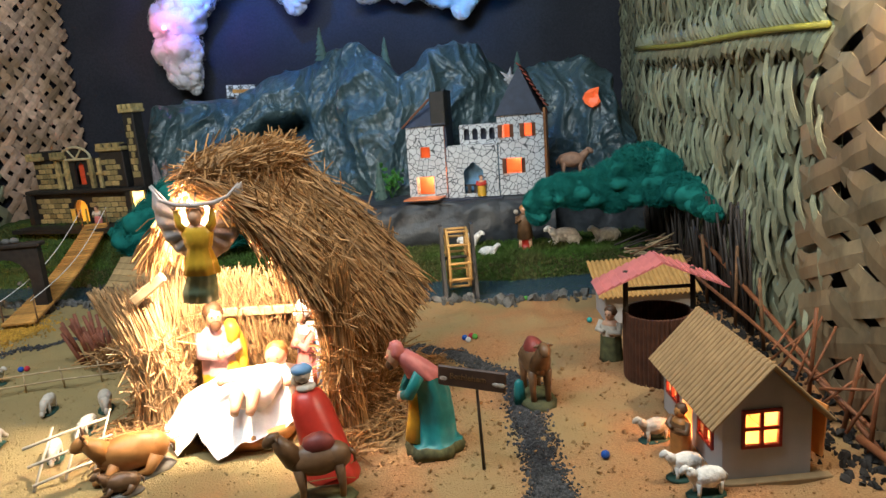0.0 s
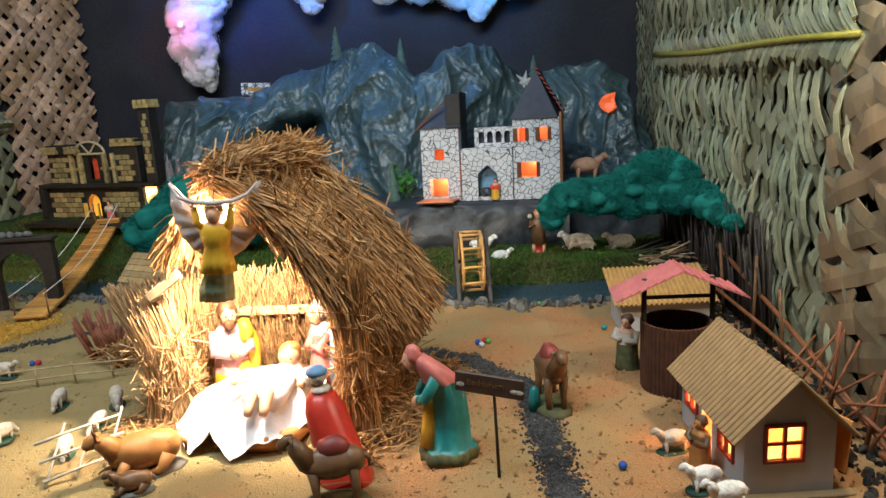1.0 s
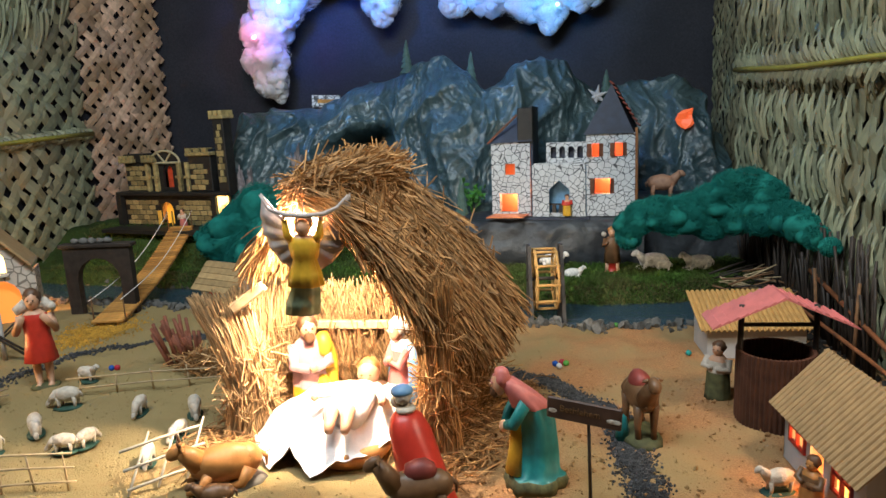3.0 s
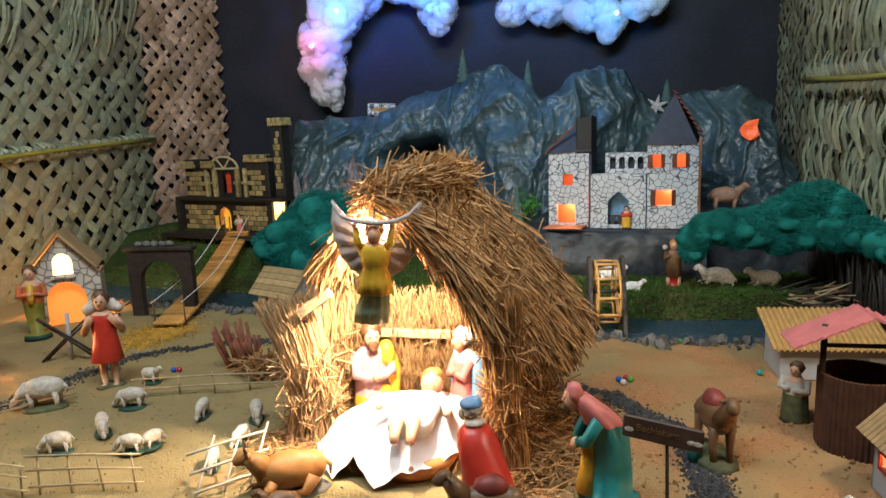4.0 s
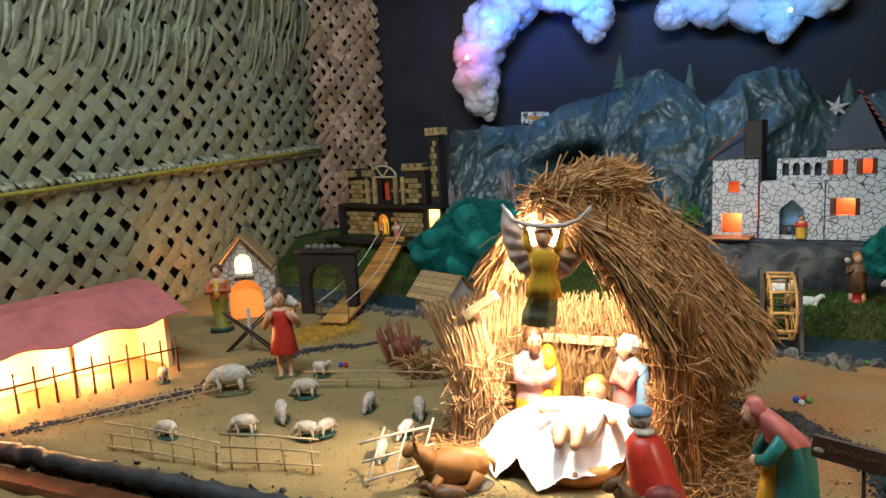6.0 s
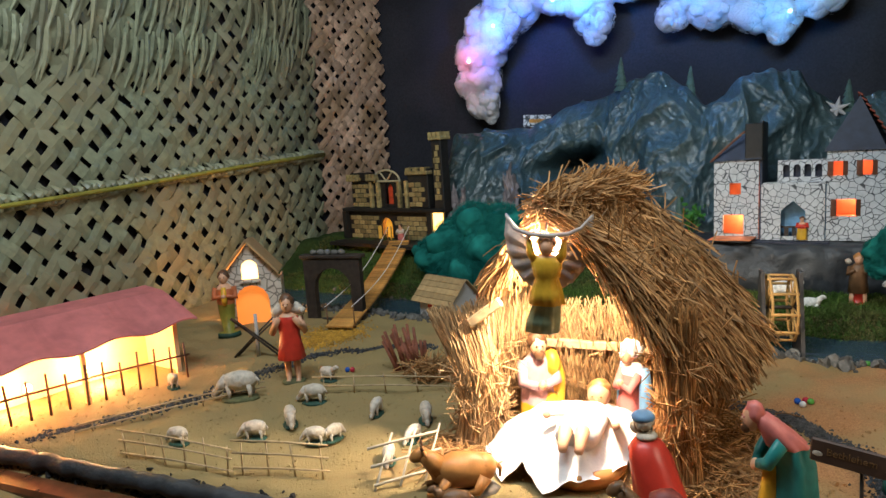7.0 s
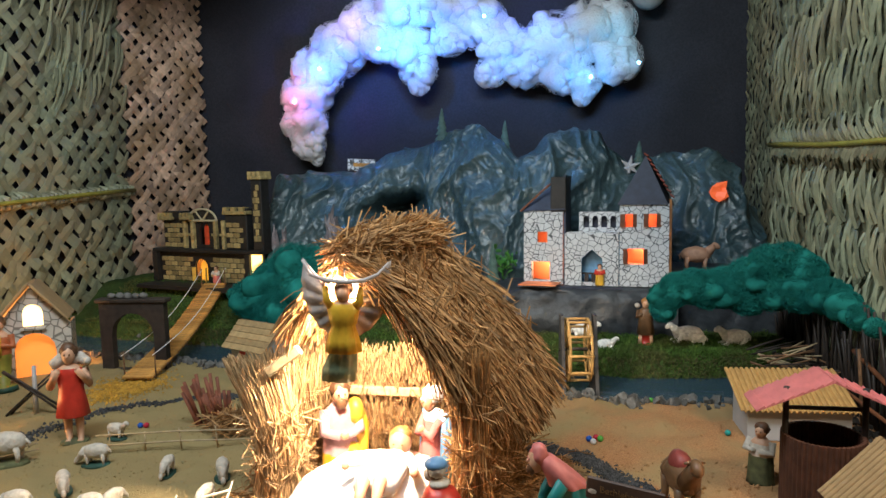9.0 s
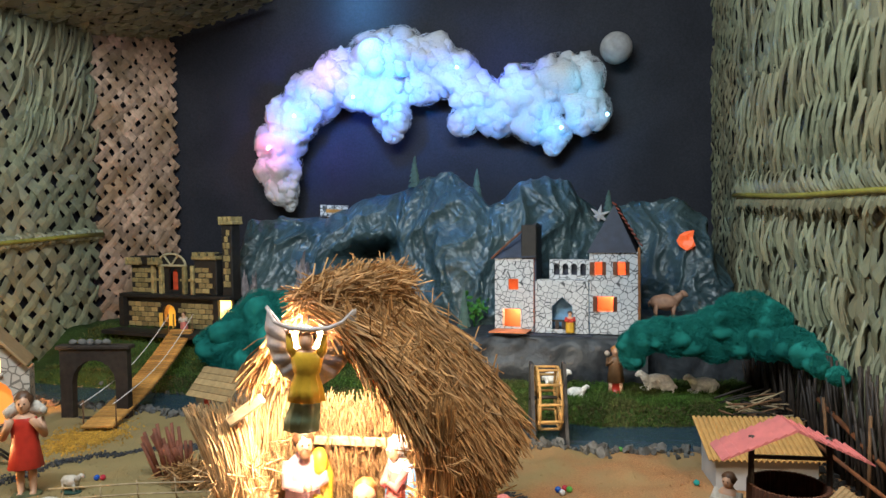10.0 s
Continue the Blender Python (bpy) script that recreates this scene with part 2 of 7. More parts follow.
def raw(name, verts, faces, material, parent=None, at=None, smooth=False):
    me = bpy.data.meshes.new(name)
    me.from_pydata([tuple(v) for v in verts], [], faces)
    me.materials.append(material)
    if smooth:
        me.polygons.foreach_set("use_smooth", [True] * len(me.polygons))
    ob = new(name, me)
    ob.parent = parent
    if at is not None:
        ob.matrix_local = at
    return ob


def box(bm, x0, y0, z0, x1, y1, z1, mi=0, m=None, bevel=0.0):
    vs = [bm.verts.new((x, y, z)) for z in (z0, z1) for y in (y0, y1) for x in (x0, x1)]
    fs = [bm.faces.new([vs[i] for i in q]) for q in ((0, 2, 3, 1), (4, 5, 7, 6), (0, 1, 5, 4), (2, 6, 7, 3), (0, 4, 6, 2), (1, 3, 7, 5))]
    for f in fs:
        f.material_index = mi
    if bevel:
        es = list({e for f in fs for e in f.edges})
        r = bmesh.ops.bevel(bm, geom=es, offset=bevel, segments=1, affect="EDGES", material=mi)
        vs = list({v for f in r["faces"] for v in f.verts} | {v for v in vs if v.is_valid})
    if m is not None:
        bmesh.ops.transform(bm, matrix=m, verts=[v for v in vs if v.is_valid])
    return bm


def tube(bm, pts, radii, n=8, mi=0, flat=1.0):
    """A tapered tube through pts; flat squeezes it along its second axis."""
    pts = [Vector(p) for p in pts]
    radii = radii if isinstance(radii, (list, tuple)) else [radii] * len(pts)
    rings = []
    ref = None
    for i, p in enumerate(pts):
        d = (pts[min(i + 1, len(pts) - 1)] - pts[max(i - 1, 0)]).normalized()
        if ref is None:
            ref = d.cross(Vector((0, 0, 1)) if abs(d.z) < 0.9 else Vector((0, 1, 0))).normalized()
        a = (ref - d * ref.dot(d)).normalized()
        b = d.cross(a)
        ref = a
        rings.append([bm.verts.new(p + (a * math.cos(6.2832 * k / n) + b * math.sin(6.2832 * k / n) * flat) * radii[i]) for k in range(n)])
    for r, s in zip(rings, rings[1:]):
        for k in range(n):
            bm.faces.new((r[k], r[(k + 1) % n], s[(k + 1) % n], s[k])).material_index = mi
    for r in (rings[0], rings[-1]):
        bm.faces.new(r).material_index = mi
    return bm


def ball(bm, c, r, sub=2, mi=0, rough=0.0, freq=20.0, m=None):
    r = (r, r, r) if not isinstance(r, (tuple, list)) else r
    made = bmesh.ops.create_icosphere(bm, subdivisions=sub, radius=1.0)
    for v in made["verts"]:
        p = Vector((v.co.x * r[0], v.co.y * r[1], v.co.z * r[2]))
        if m is not None:
            p = m @ p
        p = p + Vector(c)
        if rough:
            p += v.co * rough * noise.noise(p * freq)
        v.co = p
    for f in {f for v in made["verts"] for f in v.link_faces}:
        f.material_index = mi
    return bm


def stack(bm, rings, n=48, wave=0.0, folds=7):
    """Closed body of revolution from rings (z, rx, ry, dx, dy, material); wave adds drapery folds."""
    prev = None
    for i, (z, rx, ry, dx, dy, mi) in enumerate(rings):
        ring = []
        for k in range(n):
            a = 6.2832 * k / n
            w = 1 + wave * (math.sin(folds * a + 1.3 * i * 0.25) + 0.5 * math.sin(2.3 * folds * a + i * 0.4)) * (1 if i < len(rings) * 0.7 else 0.3)
            ring.append(bm.verts.new((dx + rx * w * math.cos(a), dy + ry * w * math.sin(a), z)))
        if prev:
            for k in range(n):
                bm.faces.new((prev[k], prev[(k + 1) % n], ring[(k + 1) % n], ring[k])).material_index = mi
        else:
            bm.faces.new(ring).material_index = mi
        prev = ring
    bm.faces.new(prev).material_index = rings[-1][5]
    return bm


def plate(outline, holes, thick):
    """A flat panel in x and z, with holes through it, its front at y = 0 and its back at y = thick."""
    bm = bmesh.new()
    edges = []
    for loop in [outline, *holes]:
        vs = [bm.verts.new((x, 0, z)) for x, z in loop]
        edges += [bm.edges.new((vs[i], vs[(i + 1) % len(vs)])) for i in range(len(vs))]
    bmesh.ops.triangle_fill(bm, edges=edges, use_beauty=True)
    got = bmesh.ops.extrude_face_region(bm, geom=bm.faces[:])
    bmesh.ops.translate(bm, vec=(0, thick, 0), verts=[g for g in got["geom"] if isinstance(g, bmesh.types.BMVert)])
    return bm


def rect(x0, z0, x1, z1):
    return [(x0, z0), (x1, z0), (x1, z1), (x0, z1)]


def arch(x0, z0, x1, z1, pointed=False, n=8):
    r, c = (x1 - x0) / 2, (x0 + x1) / 2
    if pointed:
        return [(x0, z0), (x1, z0), (x1, z1 - r * 0.9), (c, z1), (x0, z1 - r * 0.9)]
    return [(x0, z0), (x1, z0)] + [(c + r * math.cos(math.pi * k / n), z1 - r + r * math.sin(math.pi * k / n)) for k in range(n + 1)]


def strands(lines, width, seed=1):
    """Thin three-sided straws, one island each, along lines of points."""
    rnd = random.Random(seed)
    verts, faces = [], []
    for pts in lines:
        w = width * rnd.uniform(0.6, 1.3)
        base = len(verts)
        d = (pts[-1] - pts[0]).normalized()
        a = d.cross(Vector((rnd.uniform(-1, 1), rnd.uniform(-1, 1), rnd.uniform(-1, 1)))).normalized()
        b = d.cross(a)
        for p in pts:
            for k in range(3):
                verts.append(p + (a * math.cos(2.0944 * k) + b * math.sin(2.0944 * k)) * w)
        for i in range(len(pts) - 1):
            o = base + 3 * i
            for k in range(3):
                faces.append((o + k, o + (k + 1) % 3, o + 3 + (k + 1) % 3, o + 3 + k))
        faces.append((base, base + 2, base + 1))
        o = base + 3 * (len(pts) - 1)
        faces.append((o, o + 1, o + 2))
    return verts, faces


def smooth01(a, b, v):
    v = min(1, max(0, (v - a) / (b - a)))
    return v * v * (3 - 2 * v)


def river(x):
    return 1.79 - 0.17 * x if x < 0 else 1.79 + 0.12 * x


def ground_z(x, y):
    c = river(x)
    z = 0.006 * noise.noise(Vector((x * 11, y * 11, 0))) + 0.005 * noise.noise(Vector((x * 24, y * 24, 3)))
    d = abs(y - c)
    z -= 0.04 * (1 - smooth01(0.05, 0.11, d))
    if y > c:
        z += 0.03 * smooth01(0.09, 0.125, y - c)
        left = 1 - smooth01(-0.85, -0.6, x)
        z += 0.09 * left * smooth01(0.16, 0.36, y - c)
        z += 0.03 * (1 - left) * smooth01(0.3, 0.5, y - c)
    e = 0.955 - 0.11 * smooth01(-0.55, -0.25, x)
    z -= 0.03 * (1 - smooth01(e - 0.025, e + 0.02, y + 0.01 * noise.noise(Vector((x * 14, 0, 5)))))
    return z


# ---- ground ----
def build_ground():
    nx, ny, x0, x1, y0, y1 = 270, 240, -2.0, 0.75, 0.82, 3.02
    verts = [(x0 + (x1 - x0) * i / nx, y0 + (y1 - y0) * j / ny) for j in range(ny + 1) for i in range(nx + 1)]
    verts = [(x, y, ground_z(x, y)) for x, y in verts]
    faces = [(j * (nx + 1) + i, j * (nx + 1) + i + 1, (j + 1) * (nx + 1) + i + 1, (j + 1) * (nx + 1) + i) for j in range(ny) for i in range(nx)]
    ob = raw("ground", verts, faces, M_SAND, smooth=True)
    ob.data.materials.append(M_TURF)
    for p in ob.data.polygons:
        c = p.center
        if c.y > river(c.x) + 0.085:
            p.material_index = 1
    tagged(ob, "pale brown sandy ground of the display with dark turf", "ground", kind="structure")
    water = raw("water", [(-2.0, river(-2.0) - 0.12, -0.009), (0, river(0) - 0.12, -0.009), (0.75, river(0.75) - 0.12, -0.009),
                          (0.75, river(0.75) + 0.12, -0.009), (0, river(0) + 0.12, -0.009), (-2.0, river(-2.0) + 0.12, -0.009)],
                [(0, 1, 4, 5), (1, 2, 3, 4)], M_WATER)
    tagged(water, "shallow dark glossy stream between stony banks", "stream", kind="structure")


build_ground()


# ---- backdrop, room and table ----
def build_shell():
    bm = bmesh.new()
    nx, nz = 80, 30
    grid = [[bm.verts.new((-2.1 + 3.1 * i / nx, 2.97 + 0.006 * noise.noise(Vector((i * 0.3, j * 0.1, 0))), -0.1 + 1.9 * j / nz)) for i in range(nx + 1)] for j in range(nz + 1)]
    for j in range(nz):
        for i in range(nx):
            bm.faces.new((grid[j][i], grid[j][i + 1], grid[j + 1][i + 1], grid[j + 1][i]))
    thing("backdrop", "black cloth backdrop hung behind the display", "backdrop", pose(0, 0, 0), bm=bm, material=M_CLOTH, smooth=True, kind="structure")
    bm = bmesh.new()
    box(bm, -2.05, 0.8, -0.85, 0.8, 3.05, -0.07, bevel=0.01)
    thing("display_table", "large display table under a red-brown cloth", "table", pose(0, 0, 0), bm=bm, material=M_TABLE, kind="structure")
    wall = mat("room_wall_paint", (0.5, 0.46, 0.4), 0.8, 0.06, 20, 0.05)
    for n, b in (("floor", (-3, -2.2, -0.9, 2, 3.4, -0.85)), ("wall_south", (-3, -2.3, -0.85, 2, -2.2, 2.4)), ("wall_west", (-3.1, -2.2, -0.85, -3, 3.4, 2.4)),
                 ("wall_east", (2, -2.2, -0.85, 2.1, 3.4, 2.4)), ("wall_north", (-3, 3.3, -0.85, 2, 3.4, 2.4)), ("ceiling", (-3, -2.2, 2.4, 2, 3.4, 2.5))):
        bm = bmesh.new()
        box(bm, *b)
        thing(n, "plain painted surface of the room around", "wall", pose(0, 0, 0), bm=bm, material=wall, kind="structure")


build_shell()


# ---- woven palm panels ----
def strip_mesh(pts, side, out, w, cup):
    """A leaf strip through pts: a shallow gutter with a mid crease, tapering to its tip."""
    verts, faces = [], []
    n = len(pts)
    for i, p in enumerate(pts):
        k = w[i] if isinstance(w, list) else w
        for s, o in ((-1, 0), (0, cup), (1, 0)):
            verts.append(p + side * (s * k * 0.5) + out * o)
        for s, o in ((1, -0.0015), (-1, -0.0015)):
            verts.append(p + side * (s * k * 0.5) + out * o)
    for i in range(n - 1):
        a, b = 5 * i, 5 * i + 5
        for k in range(5):
            faces.append((a + k, a + (k + 1) % 5, b + (k + 1) % 5, b + k))
    faces += [(4, 3, 2, 1, 0), tuple(5 * (n - 1) + k for k in range(5))]
    return verts, faces


def woven_panel(name, a, b, z0, z1, step, width, rib_za, rib_zb, seed, label, material, near=None, steep=0.8, rows=(), fringe=1.0, rib=True, pace=0.5):
    """An upright plaited palm panel from a to b (plan points), facing the side to the left of a-b; with a rib and hanging leaflets."""
    rnd = random.Random(seed)
    A, B = Vector((a[0], a[1], 0)), Vector((b[0], b[1], 0))
    u = (B - A).normalized()
    L = (B - A).length
    out = Vector((-u.y, u.x, 0))
    up = Vector((0, 0, 1))
    root = thing(name, label, "palm wall", pose(0, 0, 0), kind="structure")
    back = [A - out * 0.03 + up * z0, B - out * 0.03 + up * z0, B - out * 0.03 + up * z1, A - out * 0.03 + up * z1]
    back += [p - out * 0.01 for p in back]
    raw("backing", back, [(0, 1, 2, 3), (4, 7, 6, 5), (0, 4, 5, 1), (1, 5, 6, 2), (2, 6, 7, 3), (3, 7, 4, 0)], M_CLOTH, root)
    H = z1 - z0
    jv, jf = [], []
    made = 0
    for fam in (1, -1):
        d = (u * fam * math.cos(steep) + up * math.sin(steep))
        perp = (u * -fam * math.sin(steep) + up * math.cos(steep))
        across = abs(L * math.sin(steep)) + H * math.cos(steep)
        n = int(across / step) + 2
        org = A + up * z0 if fam == 1 else B + up * z0
        o0 = -L * math.sin(steep)
        for i in range(n):
            off = o0 + i * step + rnd.uniform(-0.12, 0.12) * step
            pts = []
            total = (L / math.cos(steep)) + H
            segs = int(total / (step * pace))
            for k in range(segs + 1):
                s = k * step * pace
                p = org + d * s + perp * off
                x, z = (p - A).dot(u), p.z - z0
                if -0.01 <= x <= L + 0.01 and -0.01 <= z <= H + 0.01:
                    ph = (k * pace * 2 + i) * math.pi / 2 + (0 if fam == 1 else math.pi)
                    pts.append(p + out * ((0.14 if pace == 0.5 else 0.07) * width * math.sin(ph) + 0.006 * noise.noise(p * 4) + (0.0 if fam == 1 else 0.001)) + perp * 0.003 * noise.noise(p * 6 + Vector((seed, 0, 0))))
            # leaflets are cut into natural lengths
            c = 0
            while c < len(pts) - 2:
                m = min(len(pts), c + int(rnd.randint(9, 17) * 0.5 / pace))
                run = pts[c:m]
                if len(run) >= 3:
                    w0 = width * rnd.uniform(0.8, 1.15)
                    ws = [w0 * (1 if j < len(run) - 3 else max(0.35, (len(run) - j) / 4)) for j in range(len(run))]
                    v, f = strip_mesh(run, perp, out, ws, 0.002)
                    mid = run[len(run) // 2]
                    if near and near(mid) and made < 280:
                        raw("leaf_strip", v, f, material, root)
                        made += 1
                    else:
                        o = len(jv)
                        jv += v
                        jf += [tuple(q + o for q in g) for g in f]
                c = m - 2
    # leaflets hanging from and rising off the rib
    for sgn, zo, lo, hi in [(1, 0.0, 0.1 * fringe, 0.2 * fringe), (-1, 0.0, 0.09 * fringe, 0.17 * fringe), *rows] if rib else []:
        for i in range(int(L / (step * 0.36))):
            s = i * step * 0.36 + rnd.uniform(-0.3, 0.3) * step * 0.3
            zr = rib_za + (rib_zb - rib_za) * s / L
            p0 = A + u * s + up * (zr + zo + (0.03 * rnd.uniform(-1, 1) if zo else 0)) + out * (0.012 if not zo else rnd.uniform(0.006, 0.016))
            if zo and (noise.noise(p0 * 5) < -0.25):
                continue
            ln = rnd.uniform(lo, hi)
            lean = rnd.uniform(0.1, 0.5) if fringe == 1 or zo else rnd.uniform(0.7, 1.1)
            dd = (up * sgn + u * lean).normalized()
            run = [p0 + dd * ln * q / 4 + out * (0.014 * math.sin(q * 0.8) - 0.003 * q) for q in range(5)]
            run = [p for p in run if z0 < p.z < z1 and 0 <= (p - A).dot(u) <= L]
            if len(run) < 3:
                continue
            w0 = width * rnd.uniform(0.35, 0.55)
            v, f = strip_mesh(run, (out.cross(dd)).normalized(), out, [w0 * k for k in (0.6, 1, 1, 0.7, 0.12)][:len(run)], 0.003)
            o = len(jv)
            jv += v
            jf += [tuple(q + o for q in g) for g in f]
    tagged(raw("leaf_weave", jv, jf, material, root), "plaited dry palm leaflets", kind="stuff")
    if not rib:
        return
    bm = bmesh.new()
    tube(bm, [A + u * (L * k / 8) + up * (rib_za + (rib_zb - rib_za) * k / 8 + 0.003 * math.sin(k)) + out * 0.02 for k in range(9)], [0.0045 + 0.0003 * k for k in range(9)] if b[1] > a[1] else [0.008 - 0.0004 * k for k in range(9)], 8)
    part("rib", bm, M_RIB, root, "yellow-green palm rib", True)


woven_panel("wall_palm_right", (0.412, 1.2), (0.438, 2.42), -0.06, 1.35, 0.046, 0.034, 0.487, 0.522, 3, "tall wall of plaited green-brown palm leaves", M_PALM,
            near=lambda p: p.y < 1.8 and p.z < 0.75, steep=1.0, fringe=0.55,
            rows=((-1, 0.17, 0.1, 0.15), (-1, 0.3, 0.12, 0.2), (-1, 0.46, 0.12, 0.22), (-1, 0.62, 0.12, 0.2), (1, -0.15, 0.08, 0.14), (1, -0.26, 0.08, 0.14), (1, -0.36, 0.08, 0.14), (1, -0.46, 0.08, 0.13)))
woven_panel("wall_palm_right_near", (0.385, 0.72), (0.402, 1.27), -0.06, 1.35, 0.056, 0.04, 0.478, 0.5, 9, "coarse mat of broad tan palm leaves lapped over the wall", M_PALM_TAN, near=lambda p: p.z < 0.75, steep=0.36, rib=False, pace=0.25)
woven_panel("wall_palm_right_back", (0.438, 2.42), (0.478, 2.96), -0.06, 1.5, 0.05, 0.026, 0.3, 0.32, 4, "narrow plaited palm leaf panel beside the black backdrop", M_PALM, rib=False)
woven_panel("wall_palm_left", (-1.75, 2.6), (-1.75, 0.7), -0.06, 1.2, 0.055, 0.036, 0.437, 0.35, 5, "tall wall of plaited grey-green palm leaves", M_PALM,
            near=lambda p: 1.1 < p.y < 2.1 and p.z < 0.8,
            fringe=0.2, rows=((-1, 0.42, 0.1, 0.18), (-1, 0.56, 0.12, 0.22), (-1, 0.72, 0.12, 0.22)))
woven_panel("wall_palm_left_back", (-1.63, 2.95), (-1.75, 2.6), -0.06, 1.25, 0.042, 0.03, 0.3, 0.31, 6, "pinkish dry plaited palm leaf panel beside the backdrop", M_PALM_PINK, rib=False)
woven_panel("ceiling_palm", (0, 0), (0.62, 0), 0, 0.92, 0.045, 0.04, 0.5, 0.55, 7, "plaited dry palm mat sloping overhead in the corner", M_PALM, rib=False)
bpy.data.objects["ceiling_palm"].matrix_world = Matrix(((0.968, 0.25, 0, -1.77), (0, 0.087, 0.996, 2.0), (0.25, -0.964, 0.09, 1.105), (0, 0, 0, 1)))


# ---- mountains ----
def mountains():
    outline = [(-1.16, 0.40), (-1.13, 0.474), (-0.98, 0.49), (-0.86, 0.478), (-0.81, 0.515), (-0.74, 0.551), (-0.63, 0.567), (-0.51, 0.614), (-0.44, 0.623), (-0.365, 0.579), (-0.31, 0.51), (-0.256, 0.539),
               (-0.2, 0.587), (-0.13, 0.606), (-0.06, 0.594), (-0.005, 0.533), (0.054, 0.479), (0.167, 0.517), (0.27, 0.527), (0.35, 0.481), (0.375, 0.36), (0.42, 0.33)]

    def top(x):
        for (a, h), (b, k) in zip(outline, outline[1:]):
            if x <= b:
                f = max(0, (x - a) / (b - a))
                f = f * f * (3 - 2 * f)
                return h * (1 - f) + k * f
        return outline[-1][1]

    nx, nz = 420, 150
    verts, faces = [], []
    for j in range(nz + 1):
        s = j / nz
        for i in range(nx + 1):
            x = -1.15 + 1.56 * i / nx
            t = top(x) + 0.012 * noise.noise(Vector((x * 12, 1, 1)))
            ang = s * 1.9
            z = 0.05 + (t - 0.05) * math.sin(min(ang, 1.5708)) - (0.25 * (ang - 1.5708) if ang > 1.5708 else 0)
            y = 2.40 + 0.20 * (1 - math.cos(ang)) + 0.05 * math.sin(x * 9 + 1)
            p = Vector((x, y, z))
            q = p * 7
            wx, wz = noise.noise(q * 0.8), noise.noise(q * 0.9 + Vector((5, 5, 5)))
            r = 1 - abs(noise.noise(Vector((q.x * 1.1, q.y, q.z * 0.45)) + Vector((wx, 0, wz))))
            r2 = (1 - abs(noise.noise(Vector((q.x * 2.6 + 1.6 * wx, q.y, q.z * 0.9 + 1.2 * wz)) + Vector((3, 1, 7))))) ** 4
            r3 = (1 - abs(noise.noise(Vector((q.x * 4.4 - 2.2 * wz + 2.5 * q.z, q.y, q.z * 2.2 + 2 * wx)) + Vector((9, 2, 4))))) ** 5
            r4 = (1 - abs(noise.noise(Vector((q.x * 5 + 3 * wx - 3.5 * q.z, q.y, q.z * 3)) + Vector((1, 8, 2))))) ** 5
            y -= 0.05 * (r - 0.6) + 0.009 * (r2 - 0.3) + 0.006 * r3 + 0.005 * r4
            y += 0.2 * math.exp(-((x + 0.71) ** 2 / 0.006 + (z - 0.36 - 0.2 * (x + 0.71)) ** 2 / 0.0009))
            verts.append((x + 0.012 * noise.noise(q * 2), y, z + 0.010 * (r2 - 0.6)))
    for j in range(nz):
        for i in range(nx):
            faces.append((j * (nx + 1) + i, j * (nx + 1) + i + 1, (j + 1) * (nx + 1) + i + 1, (j + 1) * (nx + 1) + i))
    ob = raw("mountain", verts, faces, M_PLASTIC, smooth=True)
    tagged(ob, "crumpled glossy dark plastic sheet shaped as a mountain range", "mountain")


mountains()


def ledge():
    def lump(name, x0, x1, y0, y1, zt, seed, label):
        bm = bmesh.new()
        n = 60
        for k in range(1):
            prof = [(y0 + 0.01, -0.03), (y0, zt * 0.4), (y0 + 0.004, zt * 0.85), (y0 + 0.02, zt), (y0 + 0.1, zt), (y1, zt)]
            rows = []
            for i in range(n + 1):
                x = x0 + (x1 - x0) * i / n
                row = []
                for j in range(25):
                    f = j / 24 * (len(prof) - 1)
                    a, w = int(min(f, len(prof) - 2)), f - int(min(f, len(prof) - 2))
                    y, z = [prof[a][m] * (1 - w) + prof[a + 1][m] * w for m in (0, 1)]
                    q = Vector((x * 14 + seed, y * 14, z * 14))
                    y -= 0.03 * (1 - abs(noise.noise(q)) - 0.7) * (1 if j < 14 else 0.3)
                    z += 0.006 * noise.noise(q * 1.6)
                    row.append(bm.verts.new((x, y, z)))
                rows.append(row)
            for r, s in zip(rows, rows[1:]):
                for j in range(24):
                    bm.faces.new((r[j], s[j], s[j + 1], r[j + 1]))
        thing(name, label, "rock ledge", pose(0, 0, 0), bm=bm, material=M_LEDGE, smooth=True)

    lump("rock_ledge", -0.47, 0.13, 2.11, 2.55, 0.152, 0, "dark rock ledge of crumpled plastic under the castle")
    lump("rock_ledge", 0.11, 0.45, 2.17, 2.55, 0.19, 7, "low dark plastic rock ledge beside the castle")


ledge()


